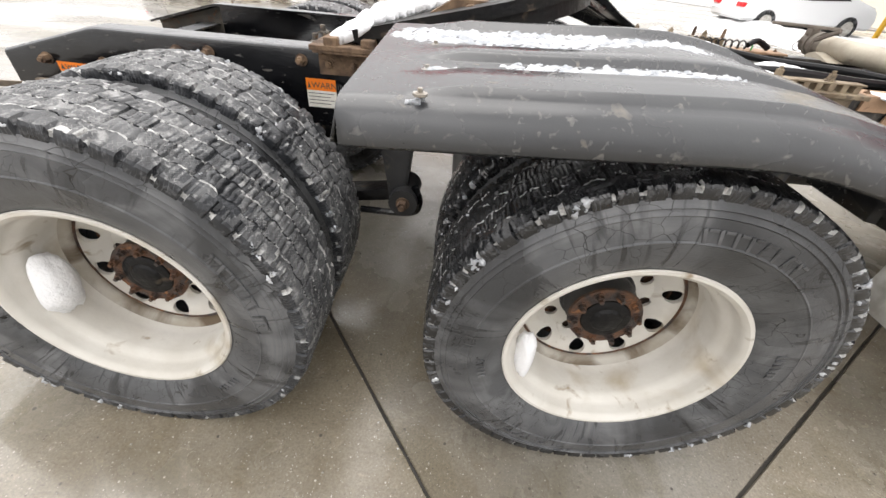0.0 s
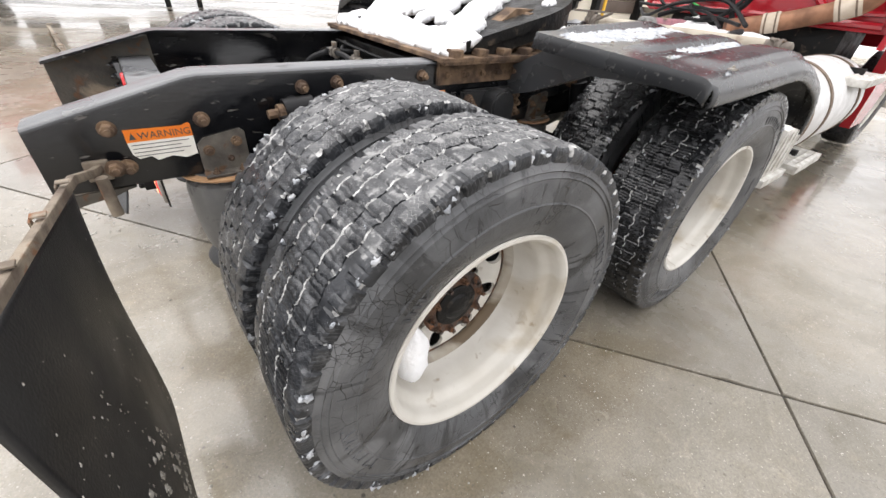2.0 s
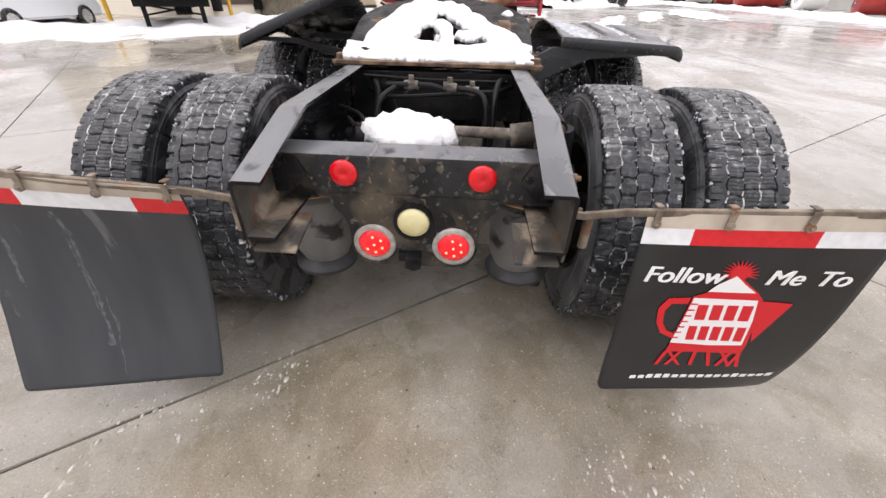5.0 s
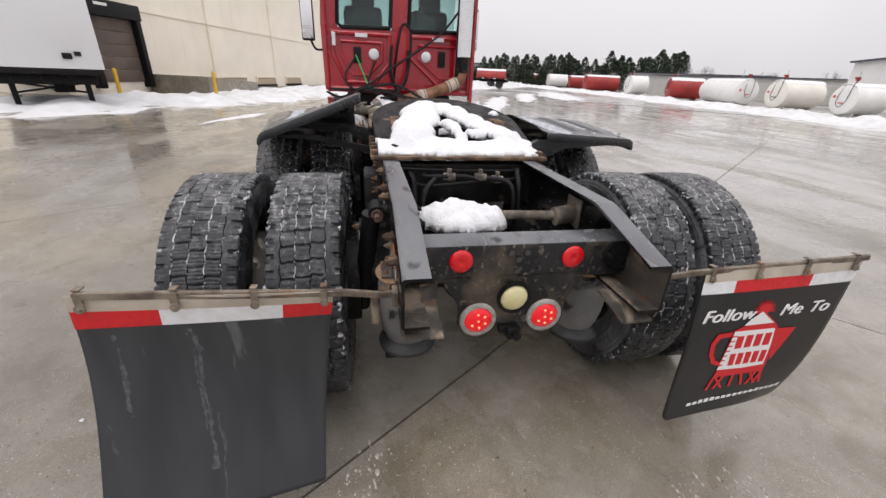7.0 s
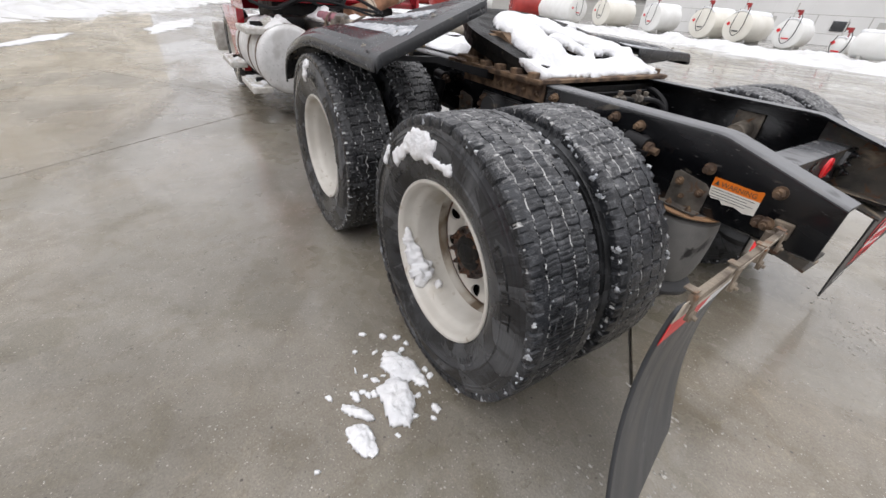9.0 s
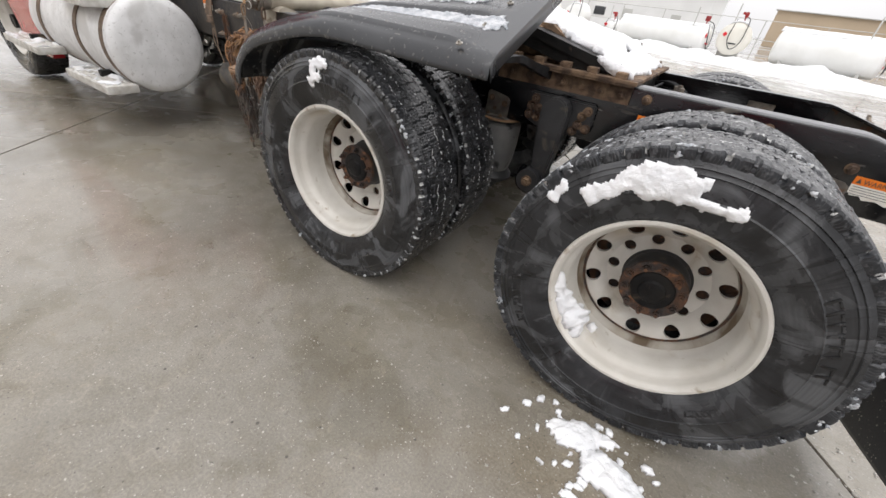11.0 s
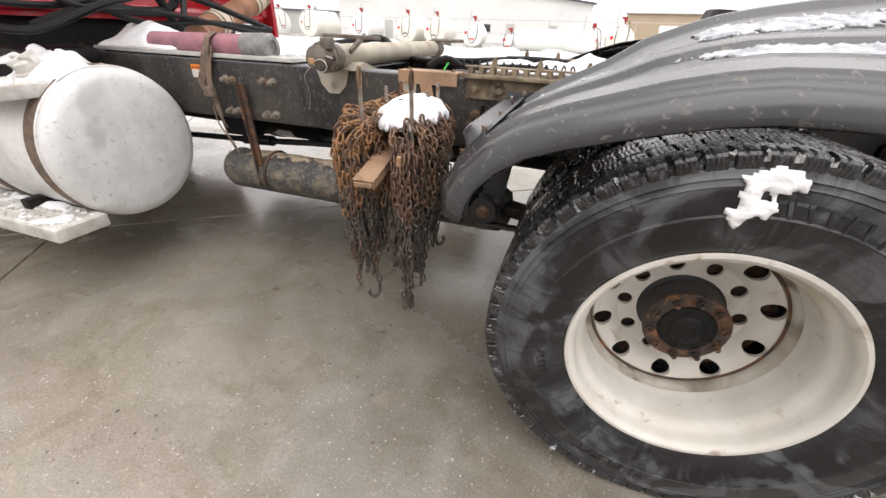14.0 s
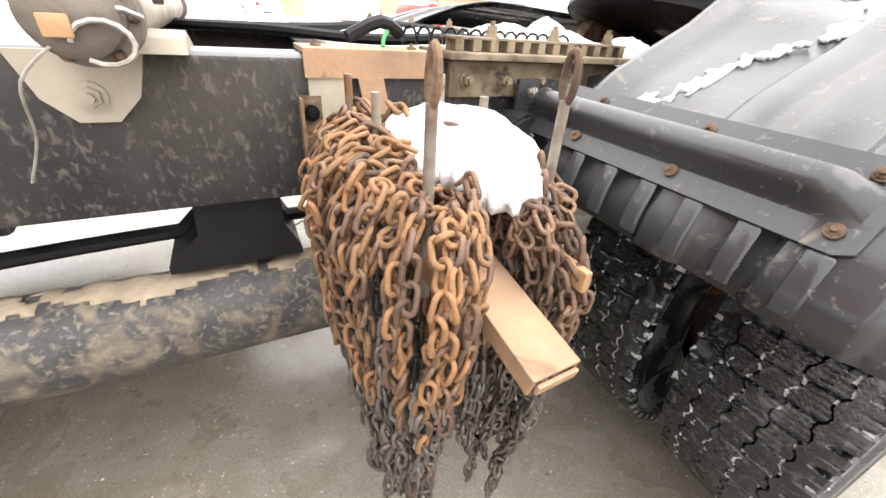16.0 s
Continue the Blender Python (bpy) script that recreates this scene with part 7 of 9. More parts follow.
coil = [(1.75 + 0.0042 * k, 0.335 + 0.017 * math.cos(k * 0.8), 1.040 + 0.017 * math.sin(k * 0.8)) for k in range(110)]
tube(b, coil, 0.0033, 5)
tube(b, [(2.21, 0.33, 1.04), (2.26, 0.35, 1.06), (2.33, 0.36, 1.03)], 0.013, 8, smooth=3)
part("coiled_air_line", b, "hose", truck, "thin black coiled air line")

# rear engine-side saddle plates on the rails in front of the fifth wheel
for s in (-1, 1):
    b = bmesh.new()
    box(b, (1.90, s * 0.40, 1.012), (0.52, 0.16, 0.014), 0.003)
    for k in range(12):
        box(b, (1.665 + 0.042 * k, s * 0.43, 1.030), (0.020, 0.045, 0.022), 0.002)
    box(b, (1.90, s * 0.43, 1.0435), (0.50, 0.045, 0.005), 0.001)
    for k in range(3):
        bolt(b, (1.70 + 0.17 * k, s * 0.43, 1.046), (0, 0, 1), 0.012, 0.022)
    slab(b, [(1.66, 0.93), (2.14, 0.93), (2.14, 1.0), (1.66, 1.0)], "y", s * 0.431, s * 0.444)
    for k in range(5):
        bolt(b, (1.72 + 0.095 * k, s * 0.444, 0.965), (0, s, 0), 0.013, 0.018)
    part("saddle_plate", b, "saddletan", truck, "tan rusty slotted saddle plate with bolt heads", smooth=False)
    b = bmesh.new()
    slab(b, [(2.18, 0.966), (2.43, 0.966), (2.43, 1.010), (2.18, 1.010)], "y", s * 0.433, s * 0.443)
    box(b, (2.305, s * 0.39, 1.010), (0.25, 0.104, 0.010), 0.002)
    clip = part("rail_clip", b, "cliptan", truck, "tan rusted angle plate over the rail", smooth=False)
    bolts(clip, [(2.40, s * 0.40, 1.015), (2.21, s * 0.40, 1.015)], (0, 0, 1), 0.007, 0.006, "rust", "clip_bolt")
    b = bmesh.new()
    slab(b, [(2.355, 0.74), (2.425, 0.74), (2.425, 0.966), (2.355, 0.966)], "y", s * 0.432, s * 0.438)
    part("clip_leg", b, "pipe", clip, "pale grey leg plate", smooth=False)
    b = bmesh.new()
    slab(b, [(2.25, 0.80), (2.30, 0.80), (2.335, 0.966), (2.285, 0.966)], "y", s * 0.439, s * 0.446)
    part("clip_gusset", b, "cliptan", clip, "", smooth=False)

b = bmesh.new()
slab(b, [(2.405, 0.80), (2.445, 0.80), (2.445, 0.935), (2.405, 0.935)], "y", 0.431, 0.439)
box(b, (2.444, 0.45, 0.867), (0.006, 0.03, 0.135), 0.001)
rb = part("rail_bracket", b, "rust", truck, "small rusty angle bracket on the rail", smooth=False)
bolts(rb, [(2.425, 0.439, 0.905)], (0, 1, 0), 0.011, 0.012, "blackdirt", "bracket_bolt")

# ---- chain rack and chains on the left rail ----
rack = thing("chain_rack", "tan rusted steel chain rack arm with upright pegs", "rack")
b = bmesh.new()
p0, p1 = Vector((2.32, 0.44, 0.865)), Vector((2.288, 1.02, 0.735))
d = p1 - p0
rot = d.to_track_quat("Y", "Z").to_matrix()
box(b, (p0 + p1) / 2 + rot @ Vector((0, 0, 0.018)), (0.070, d.length, 0.006), 0.002, rot)
arm = part("arm", b, "cliptan", rack, "open tan rusted channel arm", smooth=False)
for s in (-1, 1):
    b = bmesh.new()
    box(b, (p0 + p1) / 2 + rot @ Vector((s * 0.031, 0, 0.0025)), (0.006, d.length, 0.024), 0.002, rot)
    part("flange", b, "cliptan", arm, smooth=False)
b = bmesh.new()
box(b, p1 + rot @ Vector((0, 0.004, 0.007)), (0.060, 0.006, 0.016), 0.003, rot)
part("end_plate", b, "cliptan", arm, smooth=False)
for (x, y, z0, z1, eye_) in ((2.372, 0.855, 0.76, 1.00, True), (2.197, 0.854, 0.78, 1.00, True), (2.375, 0.534, 0.82, 0.985, False), (2.372, 0.672, 0.80, 0.98, False), (2.215, 0.56, 0.82, 0.99, False), (2.205, 0.69, 0.80, 0.975, False)):
    b = bmesh.new()
    cyl(b, (x, y, z0), (x + 0.002, y, z1), 0.0068, seg=12)
    pg = part("peg", b, "pegsteel", rack, "grey steel peg with rust")
    if eye_:
        b = bmesh.new()
        ring = [(x + 0.002, y + 0.010 * math.sin(a), z1 + 0.024 - 0.028 * math.cos(a)) for a in [2 * math.pi * k / 14 for k in range(15)]]
        tube(b, ring, 0.0048, 8)
        part("eye", b, "rust", pg, "rusty lifting eye")
b = bmesh.new()
for x in (2.372, 2.20):
    box(b, (x, 0.70, 0.805), (0.012, 0.52, 0.03), 0.003)
box(b, (2.288, 0.55, 0.84), (0.18, 0.03, 0.02), 0.003)
part("peg_bar", b, "tanrust", rack, "", smooth=False)

bm = bmesh.new()
L_, Wd = 0.0165, 0.0080
pts = [(Wd * math.cos(a), 0.0, (L_ - Wd) + Wd * math.sin(a)) for a in [math.pi * k / 5 for k in range(6)]] + [(Wd * math.cos(a), 0.0, -(L_ - Wd) + Wd * math.sin(a)) for a in [math.pi + math.pi * k / 5 for k in range(6)]]
ringv = []
P = [Vector(p) for p in pts]
n_ = len(P)
for i in range(n_):
    dd = (P[(i + 1) % n_] - P[i - 1]).normalized()
    e1 = Vector((0, 1, 0))
    e2 = dd.cross(e1)
    ringv.append([bm.verts.new(P[i] + 0.0037 * (math.cos(2 * math.pi * q / 6) * e1 + math.sin(2 * math.pi * q / 6) * e2)) for q in range(6)])
for i in range(n_):
    A, B = ringv[i], ringv[(i + 1) % n_]
    for q in range(6):
        bm.faces.new((A[q], A[(q + 1) % 6], B[(q + 1) % 6], B[q]))
bmesh.ops.recalc_face_normals(bm, faces=bm.faces)
LINK = {k: None for k in ("chain", "chaindark", "chainorange")}
src = mesh_of("link", bm, "chain", angle=80)
for k in LINK:
    LINK[k] = src.copy()
    LINK[k].materials[0] = M[k]
link_v = np.array([v.co for v in src.vertices])
link_f = [tuple(p.vertices) for p in src.polygons]


def link_poses(path, rnd):
    """Poses of chain links laid end to end along a line of points, each turned a quarter to the last."""
    P = [Vector(p) for p in path]
    pitch, out, carry, k = 0.0245, [], 0.0, 0
    for a, c in zip(P, P[1:]):
        n = (c - a).length
        s = carry
        while s < n:
            q = (c - a).to_track_quat("Z", "Y")
            p = a + (c - a) * (s / n) + Vector([rnd.uniform(-0.005, 0.005) for _ in range(3)])
            out.append(Matrix.Translation(p) @ q.to_matrix().to_4x4() @ Matrix.Rotation(radians(45 + 90 * (k % 2) + rnd.uniform(-28, 28)), 4, "Z") @ Matrix.Rotation(radians(rnd.uniform(-18, 18)), 4, "X"))
            s += pitch
            k += 1
        carry = s - n
    return out


rnd = random.Random(21)
strands = []


def drape(x, y, zt, zb, lean, over):
    """A strand from the heap over the pegs, bending out over the rim and hanging down."""
    cx, cy = 2.285, 0.73
    o = Vector((x - cx, y - cy, 0)).normalized()
    top = [Vector((x, y, zt)) - o * over + Vector((0, 0, 0.015)), Vector((x, y, zt)) - o * over * 0.4 + Vector((0, 0, 0.03)), Vector((x, y, zt)), Vector((x, y, zt - 0.05)) + o * 0.015]
    hang = [Vector((x + lean[0] * t, y + lean[1] * t, zt - 0.05 + (zb - zt + 0.05) * t)) + o * 0.02 * math.sin(math.pi * min(t * 1.3, 1)) for t in (0.25, 0.5, 0.75, 1.0)]
    return top + hang


for lobe, xc, w_ in ((0, 2.385, 0.080), (1, 2.205, 0.062)):
    for k in range(30):
        a = 2 * math.pi * k / 30 + 0.1 * rnd.random()
        x, y = xc + w_ * math.cos(a) * (1 + 0.08 * rnd.uniform(-1, 1)), 0.735 + (0.225 if lobe == 0 else 0.20) * math.sin(a) * (1 + 0.05 * rnd.uniform(-1, 1))
        zt = 0.850 + 0.05 * rnd.random() - 0.05 * max(math.sin(a), 0) + (0.02 if lobe == 0 else 0)
        f = math.sin(a)
        zb = 0.37 + 0.10 * rnd.random() - (0.13 * rnd.random() if f > 0.2 else 0.0) + (0.02 if f < -0.3 else 0)
        if lobe == 1 and 0.2 < f:
            zb -= 0.06
        lean = ((xc - x) * 0.55 + 0.01 * rnd.uniform(-1, 1), (0.78 - y) * 0.30)
        strands.append((drape(x, y, zt, zb, lean, 0.05 + 0.07 * rnd.random()), lobe, f))
    for k in range(9):          # inner filling strands
        x, y = xc + 0.045 * rnd.uniform(-1, 1), 0.735 + 0.15 * rnd.uniform(-1, 1)
        strands.append((drape(x, y, 0.875, 0.36 + 0.12 * rnd.random(), (0, 0), 0.03), lobe, -1))
    for k in range(9):          # loops lying over the heap
        y = 0.58 + 0.035 * k + 0.01 * rnd.random()
        z = 0.900 - 0.05 * max(0, (y - 0.75) / 0.15)
        strands.append(([(xc - w_ * 0.95, y - 0.03, z - 0.05), (xc - w_ * 0.6, y, z + 0.01), (xc, y + 0.02 * rnd.uniform(-1, 1), z + 0.03), (xc + w_ * 0.6, y + 0.02, z + 0.01), (xc + w_ * 0.95, y + 0.01, z - 0.05)], lobe, 0.9))
for k in range(16):         # strands between the two heaps
    x, y = 2.296 + 0.05 * rnd.uniform(-1, 1), 0.66 + 0.22 * rnd.random()
    strands.append(([(x, y, 0.74), (x + 0.006, y + 0.004, 0.62), (x, y, 0.50), (x, y, 0.34 + 0.12 * rnd.random())], k % 2, -0.1))
tails = [([(2.345, 0.86, 0.45), (2.345, 0.865, 0.35), (2.34, 0.86, 0.26), (2.34, 0.86, 0.235)], 0, 1), ([(2.22, 0.83, 0.33), (2.225, 0.835, 0.25), (2.22, 0.83, 0.15)], 1, 1), ([(2.42, 0.80, 0.45), (2.43, 0.80, 0.36)], 0, 1)]
strands += tails
strands.sort(key=lambda s: -s[2])
made, rest_v, rest_f = 0, [], []
chain_group = "tie-down chains on the rack"
for path, lobe, f in strands:
    poses_ = link_poses(path, rnd)
    if made + len(poses_) <= 300 and f > 0.3:
        ch = thing("tie_down_chain", "rusty steel tie-down chain draped over rack pegs", "chain", group=chain_group)
        for i, mm in enumerate(poses_):
            low = mm.translation.z < 0.62 + 0.08 * rnd.uniform(-1, 1)
            kind = ("chaindark" if low and (lobe or rnd.random() < 0.6) else "chain") if (lobe == 1 or low or rnd.random() < 0.45) else "chainorange"
            put("link", LINK[kind], ch, mm)
        made += len(poses_)
    else:
        for mm in poses_:
            R = np.array(mm.to_3x3())
            b0 = len(rest_v)
            kind = 1 if (mm.translation.z < 0.58 + 0.1 * rnd.random() or (f < -0.2 and mm.translation.z < 0.78)) else (0 if lobe else (2 if rnd.random() < 0.5 else 0))
            rest_v += (link_v @ R.T + np.array(mm.translation)).tolist()
            rest_f += [(tuple(b0 + q for q in fc), kind) for fc in link_f]
me = bpy.data.meshes.new("chain_heap")
me.from_pydata(rest_v, [], [f for f, k in rest_f])
for k in ("chain", "chaindark", "chainorange"):
    me.materials.append(M[k])
me.polygons.foreach_set("material_index", [k for f, k in rest_f])
me.polygons.foreach_set("use_smooth", [True] * len(me.polygons))
tagged(new("chain_heap", me), "heap of rusty steel chain links hanging on the rack", "chain", chain_group, "stuff")
# hooks
hook_pts = [(0, 0, 0.03), (0.0, 0, 0.0), (0.012, 0, -0.025), (0.030, 0, -0.030), (0.042, 0, -0.015), (0.038, 0, 0.002)]
bm = bmesh.new()
tube(bm, hook_pts, 0.007, 8, smooth=4)
hook_me = mesh_of("grab_hook", bm, "chaindark")
for x, y, z, rz in ((2.34, 0.86, 0.225, 20), (2.44, 0.80, 0.345, 160), (2.16, 0.70, 0.42, 240), (2.40, 0.88, 0.38, 100)):
    tagged(put("grab_hook", hook_me, None, pose(x, y, z, 0, 0, rz)), "dark steel grab hook at a chain end", "hook", "chain hooks")

# ---- snow on the truck and the ground ----
def seg_d(x, y, a, b_):
    ax, ay, bx, by = *a, *b_
    t = max(0, min(1, ((x - ax) * (bx - ax) + (y - ay) * (by - ay)) / ((bx - ax) ** 2 + (by - ay) ** 2)))
    return math.hypot(x - ax - t * (bx - ax), y - ay - t * (by - ay))


def cap(w, d, h):
    """Height of a rounded ridge of half width w at distance d."""
    return h * (1 - (d / w) ** 2) ** 0.5 if d < w else 0.0


def fw_top(x, y):
    return 1.145 + (x - 0.86) * math.tan(radians(13.5)) + 0.013


def fw_snow(x, y):
    wob = 0.03 * noise.noise(Vector((x * 9, y * 9, 2)))
    h = max(cap(0.085 + 0.02 * noise.noise(Vector((y * 6, 1, 4))), abs(x - 0.465 - 0.02 * noise.noise(Vector((y * 4, 2, 2)))) + wob if abs(y) < 0.455 + 0.02 * noise.noise(Vector((x * 20, 3, 1))) else 9, 0.046 + 0.02 * noise.noise(Vector((y * 5, 6, 2)))),
            cap(0.125, seg_d(x, y, (0.54, 0.27), (1.00, 0.13)) + wob, 0.07), cap(0.075, seg_d(x, y, (0.54, -0.33), (1.00, -0.03)) + wob, 0.06),
            cap(0.09, seg_d(x, y, (1.00, 0.14), (1.04, -0.02)) + wob, 0.05), cap(0.045, seg_d(x, y, (0.56, -0.04), (0.76, 0.0)) + wob, 0.05),
            cap(0.040, math.hypot(x - 1.0, y + 0.36) + wob, 0.03), cap(0.045, seg_d(x, y, (0.60, -0.16), (0.62, -0.10)) + wob, 0.05))
    return h - 0.008 if h > 0 else -1


b = bmesh.new()
snow_cap(b, 0.35, 1.35, -0.52, 0.52, 0.011, fw_snow, lambda x, y: fw_top(x, y) if x > 0.55 else 1.023 + (fw_top(0.55, y) - 1.023) * max(0, (x - 0.44) / 0.11) ** 1.5, seed=1.3)
solid("snow_cover", b, "snow", "thick white snow lying on the fifth wheel plate", "snow", kind="stuff", angle=180)


def fender_snow(side, m, spots, h, seed, mud=False):
    """Crusted snow in the fender's channels; spots are lines (x, way in from the outer edge) with half widths."""
    b = bmesh.new()
    def depth(x, y):
        v = -1.0
        for (a0, b0, w) in spots:
            q_ = min(1.0, w / 0.03)
            d = seg_d(x, y, a0, b0) + q_ * (0.024 * noise.noise(Vector((x * 16, y * 22, seed))) + 0.024 * noise.noise(Vector((x * 60, y * 60, seed))) + 0.012 * noise.noise(Vector((x * 140, y * 140, seed))))
            v = max(v, cap(w, max(d, 0), h) * (0.75 + 0.5 * noise.noise(Vector((x * 90, y * 90, seed)))) - 0.003)
        return v
    px = FENDER_PATH
    snow_cap(b, 0.66, 1.93, 0.01, 0.62, 0.006, depth, lambda x, y: 0.0, seed=seed, rough=0.45)
    for v in b.verts:
        x, y = v.co.x, v.co.y
        z = float(np.interp(x, [p[0] for p in px], [p[1] for p in px]))
        fade = min(max((1.90 - x) / 0.25, 0), 1)
        wx, wy, wz = fender_warp(side, x, y)
        v.co = Vector((wx, wy, v.co.z + z + wz * fade + (0.007 if mud else 0.002)))
    bmesh.ops.recalc_face_normals(b, faces=b.faces)
    if mud:
        solid("mud_splash", b, "mud", "dried tan mud spots on the fender tip", "mud", kind="stuff", m=m, angle=180)
        return
    solid("snow_strip", b, "crust", "crusted snow strip lying along the ribbed fender", "snow", "snow strips on fenders", "stuff", m=m, angle=180)


fender_snow(-1, fm_r, [((0.73, 0.475), (1.12, 0.47), 0.085), ((1.10, 0.485), (1.42, 0.515), 0.055), ((0.71, 0.53), (1.2, 0.545), 0.035), ((0.98, 0.225), (1.28, 0.225), 0.062), ((1.26, 0.232), (1.38, 0.245), 0.028), ((0.79, 0.20), (0.83, 0.205), 0.015), ((0.84, 0.21), (0.85, 0.20), 0.010), ((0.77, 0.025), (0.79, 0.03), 0.009)], 0.0125, 4.1)
rm = random.Random(3)
for x, y, z, tilt, sx, sy, sd in ((1.882, 0.060, 0.9620, 37, 0.022, 0.018, 1), (1.930, 0.080, 0.9165, 49, 0.009, 0.008, 3)):
    b = bmesh.new()
    lump(b, (0, 0, 0), (sx, sy, 0.0016), sd * 2.3, 0.25, 18, 8)
    solid("mud_splash", b, "mud", "dried tan mud spots on the fender tip", "mud", kind="stuff", m=fm_l @ pose(x, y, z, 0, tilt, 0), angle=180)
fender_snow(1, fm_l, [((1.70, 0.055), (1.702, 0.055), 0.006), ((1.60, 0.09), (1.602, 0.09), 0.004)] + [((x, y), (x + 0.002, y), rm.uniform(0.0025, 0.006)) for x, y in [(rm.uniform(1.70, 1.93), rm.uniform(0.03, 0.17)) for _ in range(26)]], 0.005, 5.5, True)
fender_snow(1, fm_l, [((0.76, 0.230), (1.36, 0.235), 0.066), ((1.36, 0.24), (1.44, 0.25), 0.035), ((0.95, 0.455), (1.40, 0.47), 0.064), ((1.52, 0.33), (1.58, 0.345), 0.055), ((1.66, 0.40), (1.70, 0.42), 0.016), ((1.72, 0.43), (1.84, 0.47), 0.022), ((1.86, 0.50), (1.885, 0.51), 0.020)], 0.010, 7.7)

b = bmesh.new()
snow_cap(b, -0.20, 0.20, -0.19, 0.35, 0.011, lambda x, y: max(cap(0.155, math.hypot(x, (y - 0.07) * 0.72) + 0.012 * noise.noise(Vector((x * 18, y * 18, 1))), 0.095), cap(0.125, math.hypot(x - 0.01, (y - 0.09) * 0.55), 0.112), cap(0.085, math.hypot(x + 0.05, y + 0.05), 0.10)) - 0.006, lambda x, y: 0.780, seed=2.2, rough=0.25)
solid("snow_cover", b, "snow", "rounded snow heap lying on the axle housing", "snow", kind="stuff", angle=180)


def rim_snow(cx, spans, seed, lab):
    """Crumbled snow lying along the inside of the left rear rim; spans: angle from ahead, across, half sizes, depth."""
    b = bmesh.new()
    def depth(u, v):
        h = -1
        for (a0, v0, wa, wv, hh) in spans:
            d = math.hypot((u - a0) / wa, (v - v0) / wv) + 0.28 * noise.noise(Vector((u * 34, v * 34, seed))) + 0.16 * noise.noise(Vector((u * 90, v * 90, seed)))
            if d < 1:
                h = max(h, hh * (1 - d * d) ** 0.5 * (1 + 0.35 * noise.noise(Vector((u * 60, v * 60, seed + 4)))))
        return h
    snow_cap(b, -0.33, 0.0, 0.0, 0.12, 0.006, depth, lambda u, v: 0.0, seed=seed, rough=0.5)
    for v in b.verts:
        a, r = v.co.x / 0.25, float(np.interp(v.co.y, [0.0, 0.05, 0.066, 0.09, 0.12], [0.254, 0.257, 0.268, 0.276, 0.292])) - v.co.z
        v.co = Vector((cx + r * math.cos(a), 1.085 + v.co.y, ZC + r * math.sin(a)))
    solid("snow_lump", b, "snow", lab, "snow", "snow lumps in the wheels", "stuff", angle=180)


rim_snow(AX_A, [(-0.05, 0.085, 0.055, 0.022, 0.022), (-0.115, 0.075, 0.06, 0.035, 0.038), (-0.185, 0.060, 0.050, 0.050, 0.052), (-0.225, 0.070, 0.03, 0.035, 0.035), (-0.265, 0.015, 0.022, 0.02, 0.035)], 6.4, "crumbled snow lying in the wheel rim")
# lumps in the wheels
for c, s, sd, lab in (((-0.185, -1.13, 0.50), (0.042, 0.05, 0.095), 1, "smooth white snow lump stuck in the wheel rim"), ((1.097, -1.13, 0.40), (0.030, 0.045, 0.088), 2, "smooth white snow lump stuck in the wheel rim"),
                  ((1.36, 1.15, 0.775), (0.05, 0.03, 0.014), 6, "thin snow under the rim edge")):
    b = bmesh.new()
    lump(b, (0, 0, 0), s, sd, 0.22)
    ang = 0 if sd not in (3,) else -30
    solid("snow_lump", b, "snow", lab, "snow", "snow lumps in the wheels", m=pose(*c, 0, ang, 0), angle=180)


def side_snow(cx, cz, spots, seed, y):
    """Snow pressed on a tyre's sidewall, thin and ragged."""
    b = bmesh.new()
    def depth(u, v):
        h = -1
        for (a0, b0, w) in spots:
            d = seg_d(u, v, a0, b0) + 0.022 * noise.noise(Vector((u * 22, v * 22, seed))) + 0.012 * noise.noise(Vector((u * 60, v * 60, seed)))
            h = max(h, cap(w, d, 0.014) - 0.002)
        return h
    def base(u, v):
        r = math.hypot(u, v)
        return float(np.interp(r, [0.28, 0.32, 0.385, 0.44, 0.48, 0.50], [0.098, 0.124, 0.140, 0.134, 0.124, 0.112]))
    snow_cap(b, -0.5, 0.5, 0.0, 0.52, 0.0055, depth, base, seed=seed, rough=0.35)
    solid("snow_patch", b, "snow", "ragged snow stuck to the tyre sidewall", "snow", "snow patches on tyres", "stuff", m=Matrix.Translation((cx, y, cz)) @ Matrix.Rotation(radians(-90), 4, "X") @ Matrix.Diagonal((1, -1, 1, 1)), angle=180)


side_snow(AX_A, ZC, [((0.06, 0.405), (0.17, 0.385), 0.050), ((0.17, 0.37), (0.26, 0.32), 0.030), ((-0.07, 0.385), (0.05, 0.375), 0.022), ((0.26, 0.30), (0.28, 0.315), 0.022), ((0.34, 0.30), (0.36, 0.27), 0.014), ((0.02, 0.43), (0.06, 0.43), 0.02)], 3.3, 1.085)
side_snow(AX_B, ZC, [((-0.01, 0.455), (0.075, 0.450), 0.016), ((0.068, 0.44), (0.060, 0.41), 0.016), ((0.030, 0.395), (0.060, 0.392), 0.021)], 5.1, 1.085)

